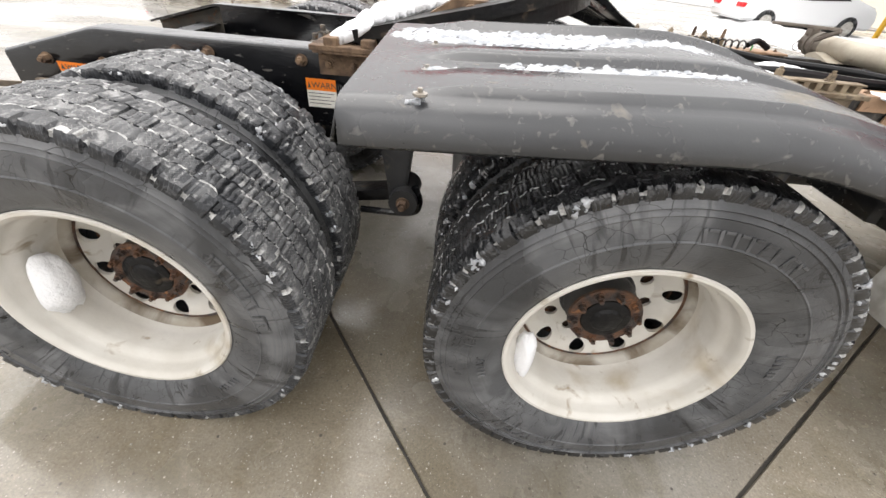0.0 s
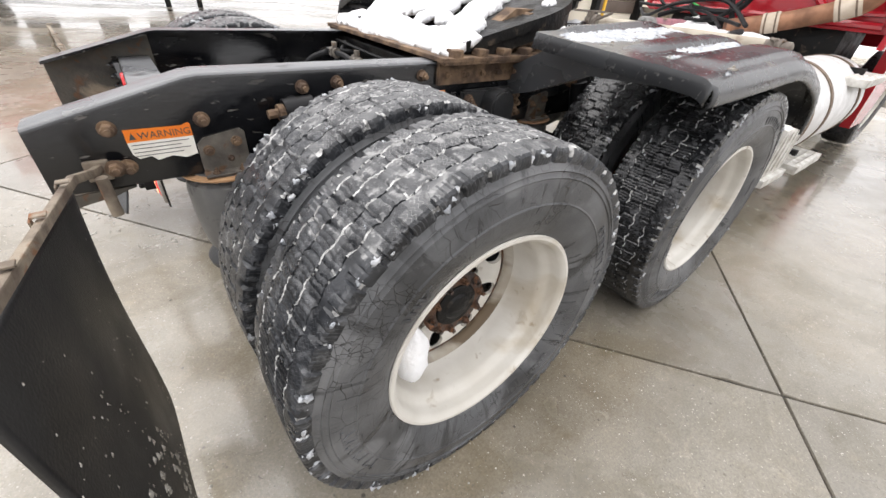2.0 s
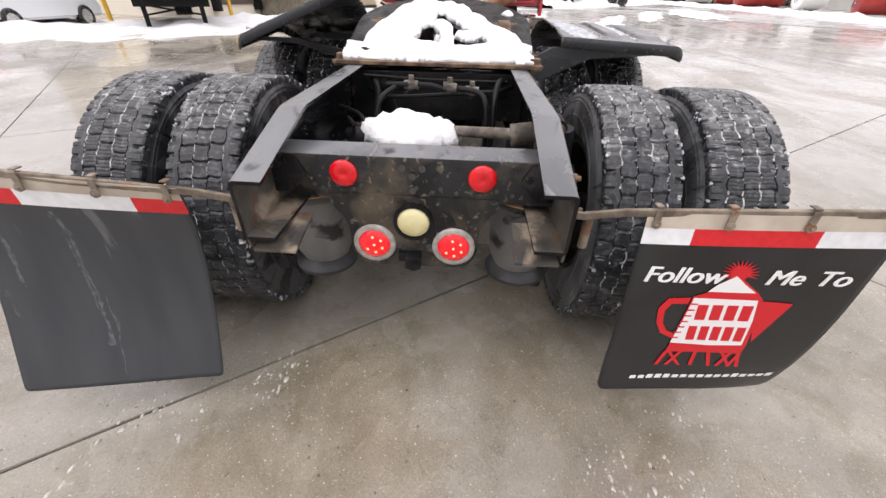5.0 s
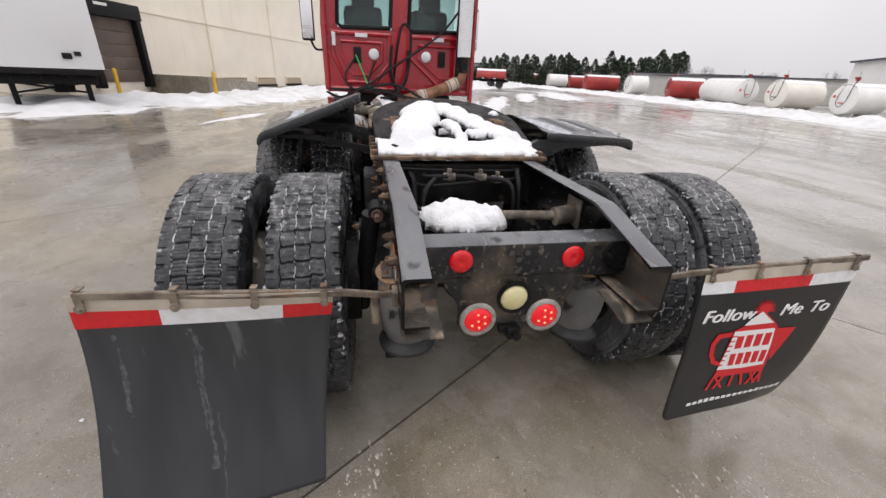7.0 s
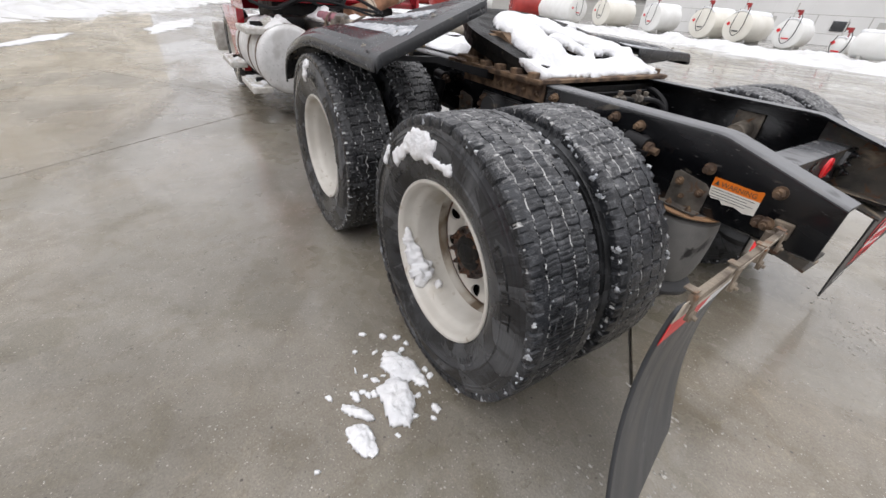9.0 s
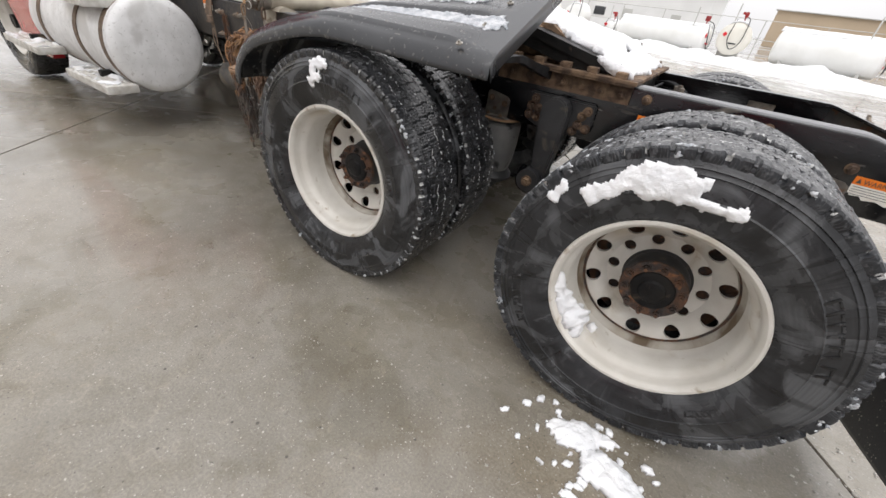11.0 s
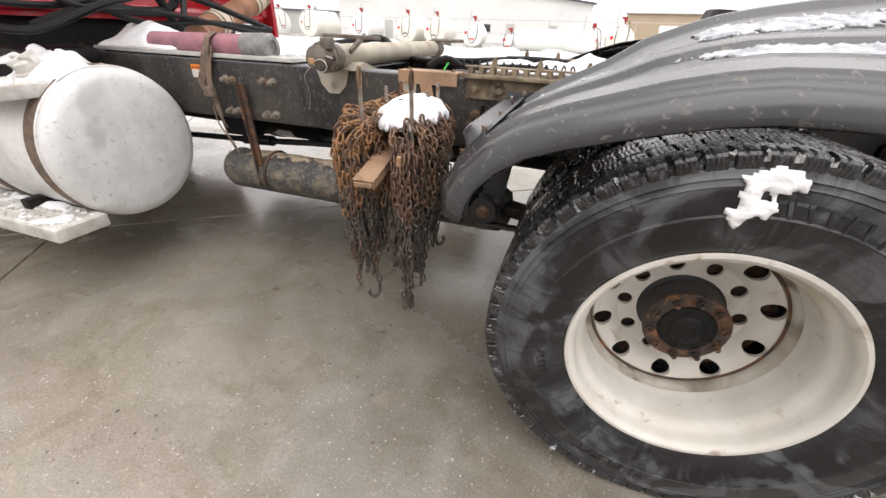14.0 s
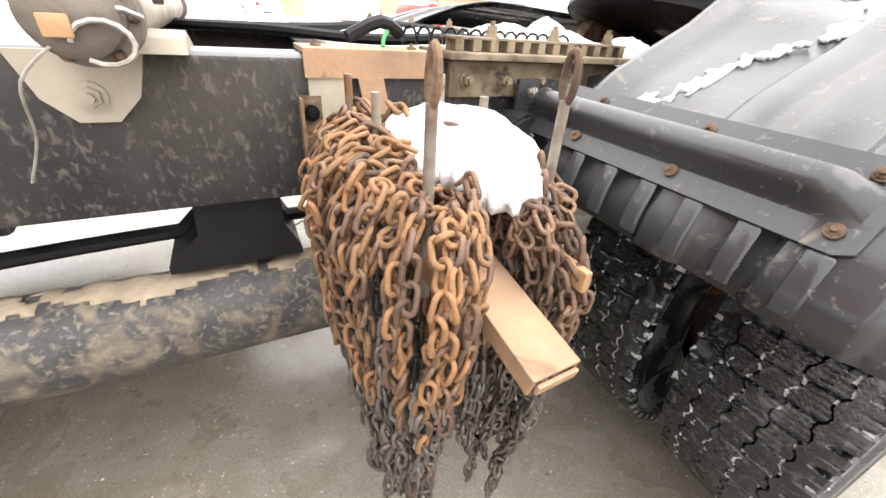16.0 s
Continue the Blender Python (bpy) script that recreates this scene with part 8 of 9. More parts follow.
# clods of snow on the tread shoulders
clod_me = []
for k in range(4):
    b = bmesh.new()
    lump(b, (0, 0, 0), (0.0095, 0.0075, 0.0075), k * 3.1, 1.0, 8, 6)
    clod_me.append(mesh_of("snow_clod", b, "slush", angle=180))
rnd = random.Random(5)
clods_v, clods_f = [], []
for x in (AX_A, AX_B):
    for y in (-1.085, -0.745, 0.745, 1.085):
        xo = 0.0 if y > 0 else (0.015 if x == AX_A else -0.018)
        a = 0.0
        for k in range(560):
            # they sit in runs, a few side by side
            if k % 3 == 0:
                a = rnd.uniform(-1.2, math.pi + 1.2)
                e0 = rnd.choice((-1, 1, -1, 1, -1, 1, 0.5, -0.5))
            a += rnd.uniform(-0.022, 0.022)
            e = e0 * (1 + rnd.uniform(-0.05, 0.03))
            if noise.noise(Vector((a * 2.2, e0 * 3 + y * 5, x))) < -0.08:
                continue
            r = rnd.uniform(0.478, 0.499) if abs(e0) == 1 else 0.503
            me = clod_me[k % 4]
            s = rnd.uniform(0.3, 1.0) ** 1.7 * (1.1 if abs(e0) == 1 else 0.65)
            b0 = len(clods_v)
            ca, sa = math.cos(a), math.sin(a)
            for v in me.vertices:
                q = v.co * s
                clods_v.append((x + xo + (r + q.z) * ca - q.x * sa, y + e * 0.123 + q.y, ZC + (r + q.z) * sa + q.x * ca))
            clods_f += [tuple(b0 + i for i in p.vertices) for p in me.polygons]
# frozen slush thrown on the fore side of the left rear tyre's tread
for k in range(330):
    a, e = rnd.uniform(0.15, 1.45), rnd.uniform(-0.9, 1.0)
    if noise.noise(Vector((a * 7, e * 2.4, 4))) < 0.05:
        continue
    me = clod_me[k % 4]
    s = rnd.uniform(0.4, 1.0) ** 1.5 * 1.1
    b0 = len(clods_v)
    ca, sa = math.cos(a), math.sin(a)
    for v in me.vertices:
        q = Vector((v.co.x * s * 1.4, v.co.y * s * 1.4, v.co.z * s * 0.6))
        clods_v.append((AX_A + (0.503 + q.z) * ca - q.x * sa, 1.085 + e * 0.118 + q.y, ZC + (0.503 + q.z) * sa + q.x * ca))
    clods_f += [tuple(b0 + i for i in p.vertices) for p in me.polygons]
me = bpy.data.meshes.new("snow_clods")
me.from_pydata(clods_v, [], clods_f)
me.materials.append(M["crust"])
me.polygons.foreach_set("use_smooth", [True] * len(me.polygons))
tagged(new("snow_clods", me), "small clods of frozen slush on the tyre shoulders", "snow", kind="stuff")

# slush splashed on the mud flaps' front faces
sv, sf = [], []
for side, at_ in ((-1, at_r), (1, at_l)):
    for k in range(520):
        u, v = rnd.random() ** 0.6, rnd.random() ** 0.4
        if noise.noise(Vector((u * 5, v * 5, side))) + 0.25 * rnd.random() < 0.05:
            continue
        big = u > 0.45 and v > 0.55 and rnd.random() < 0.30
        p = at_(u, v) + Vector((0.0040, 0, 0))
        s = rnd.uniform(0.0045, 0.0125) if big else rnd.uniform(0.0012, 0.0045)
        b0 = len(sv)
        for c_ in range(6):
            t_ = c_ * 1.047 + rnd.random() * 0.8
            q_ = s * rnd.uniform(0.55, 1.15)
            sv.append((p.x, p.y + q_ * math.cos(t_), p.z + q_ * 1.3 * math.sin(t_)))
        sv.append((p.x + s * 0.5, p.y, p.z))
        sf += [(b0 + c_, b0 + (c_ + 1) % 6, b0 + 6) for c_ in range(6)]
me = bpy.data.meshes.new("slush_splash")
me.from_pydata(sv, [], sf)
me.materials.append(M["wetslush"])
me.polygons.foreach_set("use_smooth", [True] * len(me.polygons))
tagged(new("slush_splash", me), "frozen slush spatter stuck on the mud flap fronts", "slush", kind="stuff")

# snow fallen beside the left rear tyre
rnd = random.Random(11)


def ground_snow(c, a, b_, hgt, turn, seed, lab):
    b = bmesh.new()
    def depth(x, y):
        d = math.hypot(x / a, y / b_) + 0.30 * noise.noise(Vector((x / a * 1.7, y / b_ * 1.7, seed))) + 0.16 * noise.noise(Vector((x / a * 4.5, y / b_ * 4.5, seed)))
        return hgt * (1 - d * d) ** 0.5 if d < 1 else -1
    res = max(min(a, b_) / 9, 0.004)
    snow_cap(b, -1.5 * a, 1.5 * a, -1.5 * b_, 1.5 * b_, res, depth, lambda x, y: 0.002, seed=seed, rough=0.4)
    if len(b.faces) < 4:
        b.free()
        return
    solid("snow_chunk", b, "snow", lab, "snow", "fallen snow chunks", m=pose(c[0], c[1], 0.0, 0, 0, turn), angle=180)


crumbs = [((-0.07 + rnd.gauss(0, 0.10), 1.40 + rnd.gauss(0, 0.10)), rnd.uniform(0.008, 0.022), rnd.uniform(0.006, 0.015), rnd.uniform(0.006, 0.012), rnd.uniform(0, 180), 20.0 + k) for k in range(34)]
for c, a, b_, h_, t, sd in crumbs + [((-0.122, 1.415), 0.12, 0.07, 0.035, -15, 2.0), ((0.015, 1.33), 0.10, 0.065, 0.025, 20, 3.0), ((-0.20, 1.585), 0.075, 0.04, 0.03, 10, 4.0), ((-0.098, 1.562), 0.07, 0.022, 0.02, 40, 5.0),
                       ((-0.08, 1.29), 0.035, 0.028, 0.018, 0, 6.0), ((0.205, 1.32), 0.022, 0.015, 0.012, 30, 7.0), ((0.17, 1.27), 0.02, 0.016, 0.012, 70, 8.0), ((0.12, 1.25), 0.016, 0.012, 0.01, 10, 9.0), ((-0.03, 1.54), 0.028, 0.016, 0.012, 0, 10.0), ((-0.045, 1.246), 0.018, 0.012, 0.01, 0, 11.0), ((-0.22, 1.30), 0.024, 0.018, 0.014, 0, 12.0)]:
    ground_snow(c, a, b_, h_, t, sd, "white snow chunk fallen on the concrete")
# fine crumbs of ice and grit on the concrete
cv, cf = [], []
for k in range(2600):
    if k < 260:
        x, y = rnd.gauss(-1.0, 0.45), rnd.gauss(-0.9, 0.35)
    elif k < 700:
        x, y = rnd.gauss(-0.15, 0.45), rnd.gauss(1.60, 0.35)
    elif k < 1500:
        x, y = rnd.uniform(-1.6, 4.0), rnd.uniform(1.0, 2.4)
    else:
        x, y = rnd.uniform(-2.2, 4.5), rnd.uniform(-3.2, 3.2)
    s = rnd.uniform(0.0012, 0.0042) * (1.6 if rnd.random() < 0.06 else 1)
    b0 = len(cv)
    a = rnd.random() * 6.3
    for q in range(4):
        cv.append((x + s * math.cos(a + q * 1.57) * rnd.uniform(0.6, 1.4), y + s * math.sin(a + q * 1.57), 0.0))
    cv.append((x, y, s * 1.1))
    cf += [(b0 + q, b0 + (q + 1) % 4, b0 + 4) for q in range(4)]
me = bpy.data.meshes.new("ice_crumbs")
me.from_pydata(cv, [], cf)
me.materials.append(M["wetslush"])
tagged(new("ice_crumbs", me), "fine ice crumbs and grit scattered on concrete", "grit", kind="stuff")

# lumps of wet slush dropped from the tread along the wheel tracks
tv, tf = [], []
for x0, y0, x1, y1, w_, n_ in ((-0.66, 0.80, -1.40, 0.91, 0.07, 120), (-0.60, 0.95, -1.30, 1.06, 0.05, 60), (-0.62, -1.06, -1.45, -0.88, 0.05, 80), (-0.72, -0.98, -1.5, -0.62, 0.06, 90), (-0.85, -0.68, -1.30, -0.66, 0.05, 60), (-0.55, 0.50, -0.75, 0.62, 0.05, 40)):
    for k in range(n_):
        u = (k // 2 + 0.35 * rnd.random()) / (n_ / 2)
        e = (-1 if k % 2 else 1) * w_ * rnd.uniform(0.3, 1.0)
        dx, dy = x1 - x0, y1 - y0
        q = math.hypot(dx, dy)
        x, y = x0 + dx * u - dy / q * e + rnd.gauss(0, 0.022), y0 + dy * u + dx / q * e + rnd.gauss(0, 0.022)
        if noise.noise(Vector((x * 3, y * 3, 5))) < -0.05:
            continue
        s, a = rnd.uniform(0.0025, 0.0065) * (1 if rnd.random() < 0.8 else 1.5), rnd.random() * 6.3
        b0 = len(tv)
        for r_, z_ in ((1.0, 0.0), (0.75, 0.45)):
            for c_ in range(6):
                t_ = a + c_ * 1.047
                rr = s * r_ * rnd.uniform(0.7, 1.25)
                tv.append((x + rr * math.cos(t_) * 1.7, y + rr * math.sin(t_), s * z_ * rnd.uniform(0.7, 1.2)))
        tv.append((x, y, s * 0.55))
        for c_ in range(6):
            d_ = (c_ + 1) % 6
            tf += [(b0 + c_, b0 + d_, b0 + 6 + d_, b0 + 6 + c_), (b0 + 6 + c_, b0 + 6 + d_, b0 + 12)]
me = bpy.data.meshes.new("track_slush")
me.from_pydata(tv, [], tf)
me.materials.append(M["wetslush"])
me.polygons.foreach_set("use_smooth", [True] * len(me.polygons))
tagged(new("track_slush", me), "small wet slush lumps along the wheel tracks", "slush", kind="stuff")

# snow on the chain heap, deck and frame
b = bmesh.new()
snow_cap(b, 2.10, 2.42, 0.48, 0.95, 0.011, lambda x, y: max(cap(0.115, math.hypot((x - 2.250), (y - 0.70) * 0.62) + 0.015 * noise.noise(Vector((x * 20, y * 20, 0))), 0.075), cap(0.05, math.hypot(x - 2.27, y - 0.84), 0.05)) - 0.006,
         lambda x, y: 0.892 - 0.10 * max(0, y - 0.74), seed=9.9, rough=0.2)
solid("snow_cover", b, "snow", "smooth white snow cap on the chain heap", "snow", kind="stuff", angle=180)
for (x0, x1, y0, y1, z, h_, sd) in ((3.62, 4.18, 0.02, 0.43, 1.028, 0.085, 12.0), (3.0, 4.1, -0.40, 0.29, 1.028, 0.055, 13.0), (1.70, 2.3, -0.40, -0.05, 0.985, 0.06, 14.0), (1.25, 1.85, -0.14, 0.32, 1.005, 0.07, 15.0), (2.2, 2.55, -0.50, -0.36, 1.012, 0.03, 16.0), (1.66, 2.1, 0.30, 0.40, 1.024, 0.025, 17.0), (2.75, 3.2, -0.25, 0.30, 0.99, 0.05, 18.0)):
    b = bmesh.new()
    cx_, cy_, wx, wy = (x0 + x1) / 2, (y0 + y1) / 2, (x1 - x0) / 2, (y1 - y0) / 2
    snow_cap(b, x0, x1, y0, y1, 0.02, lambda x, y: h_ * (1 - max(abs(x - cx_) / wx, abs(y - cy_) / wy) ** 4) * (0.8 + 0.9 * noise.noise(Vector((x * 5, y * 5, sd)))) - 0.004, lambda x, y: z, seed=sd)
    solid("snow_cover", b, "snow", "snow lying on deck and frame", "snow", "snow on the frame", "stuff", angle=180)
for (x0, x1, y0, y1, z, sd) in ((3.62, 4.28, 1.01, 1.19, 0.4045, 21.0), (3.68, 4.28, 0.97, 1.15, 0.9315, 22.0), (4.62, 5.34, 1.08, 1.24, 0.4985, 23.0)):
    b = bmesh.new()
    snow_cap(b, x0, x1, y0, y1, 0.012, lambda x, y: 0.018 * (-0.12 + 1.6 * noise.noise(Vector((x * 9, y * 12, sd))) + 0.6 * noise.noise(Vector((x * 31, y * 31, sd)))) + 0.002, lambda x, y: z, seed=sd, rough=0.4)
    solid("snow_crust", b, "slush", "thin crusty snow lying on the cab step", "snow", "snow on the steps", "stuff", angle=180)
b = bmesh.new()
box(b, (1.80, -0.02, 0.975), (1.1, 0.80, 0.02), 0.004)
box(b, (2.98, 0.0, 0.975), (0.5, 0.84, 0.02), 0.004)
part("frame_cover_plate", b, "blackdirt", truck, "black cover plate between the rails", smooth=False)

# ---- the yard round the truck ----
def bank(name, pts, w, hgt, seed, lab):
    """A ploughed snow bank along a line of points."""
    b = bmesh.new()
    P = [Vector((*p, 0)) for p in pts]
    rows = []
    for a, c in zip(P, P[1:]):
        n = max(int((c - a).length / 0.35), 2)
        for k in range(n):
            p = a.lerp(c, k / n)
            t = (c - a).normalized()
            nrm = Vector((-t.y, t.x, 0))
            row = []
            for q in range(25):
                s = -1 + q / 12
                o = p + nrm * (w * s * (1 + 0.45 * noise.noise(p * 0.23 + Vector((seed, 0, 0))) + 0.25 * noise.noise(p * 0.9 + Vector((seed, s, 3)))))
                z = hgt * (1 - abs(s) ** 1.7) * (0.55 + 1.1 * noise.noise(o * 0.45 + Vector((seed, 7, 0)))) + hgt * 0.55 * noise.noise(o * 1.4 + Vector((seed, 2, 0))) + hgt * 0.22 * noise.noise(o * 4.1)
                row.append(o + Vector((0, 0, z if abs(s) < 1 else -0.03)))
            rows.append(row)
    V = [[b.verts.new(p) for p in r] for r in rows]
    for i in range(len(V) - 1):
        for j in range(24):
            b.faces.new((V[i][j], V[i][j + 1], V[i + 1][j + 1], V[i + 1][j]))
    bmesh.ops.recalc_face_normals(b, faces=b.faces)
    solid(name, b, "slush", lab, "snow", "snow banks of the yard", "stuff", angle=180)


row_y = lambda x: -22.5 - 0.30 * x
bank("snow_bank", [(-60, row_y(-60) - 4), (-20, row_y(-20)), (0, row_y(0) + 0.6), (20, row_y(20) + 1.0), (50, row_y(50) + 4), (90, row_y(90) + 12)], 3.0, 0.38, 1.0, "ploughed dirty snow bank along the tank row")
bank("snow_bank", [(10.2, 14.6), (13.4, 10.4), (17.2, 7.6), (23.0, 5.2), (34.0, 1.6), (60, -5)], 3.3, 0.34, 2.0, "ploughed snow along the dock wall")
bank("snow_bank", [(60, -5), (75, -12), (100, -22)], 4.0, 0.4, 3.0, "far snow bank across the yard")
bank("snow_bank", [(46, -6), (58, -15), (70, -22.5), (92, -36)], 3.4, 0.75, 5.0, "high ploughed snow bank before the far trailers")
for k, (x, y, a, b_, t) in enumerate(((24, -8, 9, 0.7, -20), (34, -14, 10, 1.0, -22), (19, -5.0, 4, 0.4, -18), (40, -20, 14, 2.4, -20), (11.4, 4.2, 1.7, 0.26, -15), (16, 1.5, 3, 0.5, -12), (-14, 9, 5, 0.8, 20), (-10, 14, 6, 1.2, 8), (3, 17, 6, 0.9, -5), (24, -3, 8, 0.9, -16))):
    bm = bmesh.new()
    def depth(xx, yy):
        d = math.hypot(xx / a, yy / b_) + 0.5 * noise.noise(Vector((xx * 0.8, yy * 1.9, k * 3.0))) + 0.25 * noise.noise(Vector((xx * 2.3, yy * 4.0, k)))
        return 0.022 * (1 - d) ** 0.5 if d < 1 else -1
    snow_cap(bm, -a * 1.3, a * 1.3, -b_ * 1.5, b_ * 1.5, max(b_ / 7, 0.07), depth, lambda x_, y_: 0.002, seed=k * 1.1)
    solid("slush_patch", bm, "slush", "thin streak of slush on the wet yard", "snow", "slush streaks", "stuff", m=pose(x, y, 0, 0, 0, t), angle=180)


# fuel storage tanks
def storage_tank(x, y, r, n, turn, colour, seed):
    g = thing("storage_tank", {"tankwhite": "white painted horizontal fuel storage tank with pump and hose", "tankred": "red painted horizontal fuel storage tank with pump", "tankcream": "cream painted horizontal fuel storage tank with pump"}[colour], "tank", pose(x, y, 0, 0, 0, turn), "storage tanks in a row")
    b = bmesh.new()
    lathe(b, [(0.001, -0.08), (r * 0.5, -0.06), (r * 0.85, -0.02), (r * 0.98, 0.05), (r, 0.12), (r, n - 0.12), (r * 0.98, n - 0.05), (r * 0.85, n + 0.02), (0.001, n + 0.08)], 36)
    part("tank_body", b, colour, g, "", pose(0, 0, r + 0.22), angle=40)
    for yy in (0.5, n - 0.5):
        b = bmesh.new()
        box(b, (0, yy, 0.19), (r * 1.3, 0.14, 0.38), 0.02)
        part("saddle", b, "tankred" if colour == "tankred" else "greysiding", g)
    b = bmesh.new()
    box(b, (0.1, 0.35, 2 * r + 0.54), (0.16, 0.22, 0.24), 0.04)
    box(b, (-0.04, 0.35, 2 * r + 0.60), (0.12, 0.13, 0.12), 0.03)
    cyl(b, (0.1, 0.35, 2 * r + 0.2), (0.1, 0.35, 2 * r + 0.44), 0.035)
    part("pump", b, "pumpred", g, "red dispensing pump")
    b = bmesh.new()
    tube(b, [(0.2, 0.30, 2 * r + 0.45), (0.35, 0.0, 2 * r + 0.25), (0.32, -0.14, r + 0.1), (0.0, -0.16, r - 0.25), (-0.28, -0.14, r + 0.2), (-0.20, 0.05, 2 * r + 0.30)], 0.019, 6, smooth=5)
    part("fuel_hose", b, "hose", g)
    b = bmesh.new()
    cyl(b, (-0.3, 0.8, 2 * r + 0.15), (-0.3, 0.8, 2 * r + 1.0), 0.03, seg=8)
    part("vent_pipe", b, "greysiding", g)
    for yy, xx in ((-0.055, -0.62 * r),):
        b = bmesh.new()
        box(b, (xx, yy, r + 0.22 + 0.15), (0.16, 0.02, 0.16), 0, Matrix.Rotation(radians(45), 3, "Y"))
        part("hazard_diamond", b, "redprint" if colour != "tankred" else "white", g, "diamond hazard sign", smooth=False)
    b = bmesh.new()
    box(b, (0.0, -0.083, r + 0.0), (0.34, 0.02, 0.07))
    part("sign_strip", b, "redprint" if colour == "tankwhite" else ("ink" if colour == "tankcream" else "white"), g, "", smooth=False)
    # snow on top
    b = bmesh.new()
    snow_cap(b, -r * 0.7, r * 0.7, 0.0, n, 0.12, lambda xx, yy: 0.09 * (1 - (xx / (r * 0.7)) ** 2) - 0.005, lambda xx, yy: 0.22 + r + math.sqrt(max(r * r - xx * xx, 0)) - 0.01, seed=seed)
    part("tank_snow", b, "snow", g, "snow along the tank top", angle=180)


spec = [(26.3, -32.2, "tankcream", 1.02, 3.6, 176), (20.0, -30.3, "tankwhite", 0.93, 2.4, 172), (15.3, -29.0, "tankcream", 0.88, 2.9, 178), (12.7, -28.3, "tankcream", 0.84, 3.2, 181), (9.6, -27.4, "tankwhite", 0.72, 2.0, 183),
        (6.9, -26.5, "tankwhite", 0.40, 1.5, 180), (1.4, -24.9, "tankwhite", 0.58, 4.9, -106), (0.2, -24.8, "tankcream", 0.76, 2.3, 180), (-5.4, -22.9, "tankwhite", 0.74, 3.9, -106), (-8.5, -22.4, "tankred", 0.8, 3.0, 190), (-12.5, -21.2, "tankred", 0.7, 2.6, 178),
        (30.2, -33.6, "tankwhite", 1.05, 6.4, -106), (40.3, -33.6, "tankred", 1.05, 3.4, 160), (52.5, -36.8, "tankwhite", 1.15, 2.6, 176), (64.5, -36.8, "tankred", 1.20, 5.6, 170), (83.0, -43.5, "tankred", 1.2, 4.0, 170), (92.0, -42.6, "tankwhite", 1.3, 4.5, 175), (108.0, -44.0, "tankred", 1.4, 4.5, 168), (76.0, -26.4, "tankred", 1.35, 5.5, -18)]
for k, (x, y, col, r, n, turn) in enumerate(spec):
    storage_tank(x, y, r, n, turn, col, k * 2.3)
b = bmesh.new()
for k in range(40):
    x = -40 + 3.0 * k
    cyl(b, (x, row_y(x) - 9.0, 0), (x, row_y(x) - 9.0, 2.1), 0.03, seg=6)
for zz in (1.05, 2.08):
    cyl(b, (-40, row_y(-40) - 9, zz), (77, row_y(77) - 9, zz), 0.02, seg=6)
solid("yard_fence", b, "greysiding", "thin grey metal yard fence behind the tanks", "fence", kind="structure")


def hall(name, c, s, turn, wall, peak, trim, lab, ribs=True):
    """A metal hall with a low gable over its front, ribs, doors and eaves; the front faces its own -y."""
    g = thing(name, lab, "building", pose(c[0], c[1], 0, 0, 0, turn))
    w, d, h = s
    b = bmesh.new()
    slab(b, [(-w / 2, 0), (w / 2, 0), (w / 2, h), (0, h + peak), (-w / 2, h)] if peak else [(-w / 2, 0), (w / 2, 0), (w / 2, h), (-w / 2, h)], "y", 0, d)
    part("wall", b, wall, g, smooth=False)
    b = bmesh.new()
    for s_ in (-1, 1):
        slab(b, [(0, h + peak + 0.02), (s_ * (w / 2 + 0.3), h - 0.06 + 0.02), (s_ * (w / 2 + 0.3), h + 0.09), (0, h + peak + 0.17)], "y", -0.4, d + 0.4)
    part("roof", b, trim, g, smooth=False)
    if ribs:
        b = bmesh.new()
        for k in range(int(w / 1.5)):
            x = -w / 2 + 0.75 + 1.5 * k
            zt = h + peak * (1 - abs(x) / (w / 2)) if peak else h
            box(b, (x, -0.02, zt / 2), (0.06, 0.04, zt - 0.05))
        tagged(part("wall_rib", b, wall, g, smooth=False), kind="stuff")
    return g


hb = hall("metal_hall", (17.2, -50.2), (30.5, 20, 4.4), 191.5 - 0, "whitesiding", 1.7, "bluetrim", "white metal building with dark blue low gable roof")
for x in (-9, -2.5, 6.0, 11):
    b = bmesh.new()
    box(b, (x, -0.05, 1.05), (1.0, 0.08, 2.1), 0.01)
    part("door", b, "greysiding", hb)
for x in (-6, 3.0):
    b = bmesh.new()
    box(b, (x, -0.05, 1.6), (1.2, 0.08, 0.8), 0.01)
    part("window", b, "cardark", hb)
hall("low_building", (114, -38), (30, 10, 5.0), 252, "greysiding", 0.0, "bluetrim", "long low grey metal building far off")
hall("low_building", (52, -58), (34, 12, 3.2), 200, "greysiding", 0.0, "bluetrim", "long low grey metal building far off")
hall("low_building", (92, -62), (60, 12, 4.0), 205, "greysiding", 0.0, "bluetrim", "long low grey metal building far off")
hall("tan_building", (-31.5, -86), (56, 20, 5.2), 172, "tansiding", 0.0, "greysiding", "long tan flat roofed building far off", False)

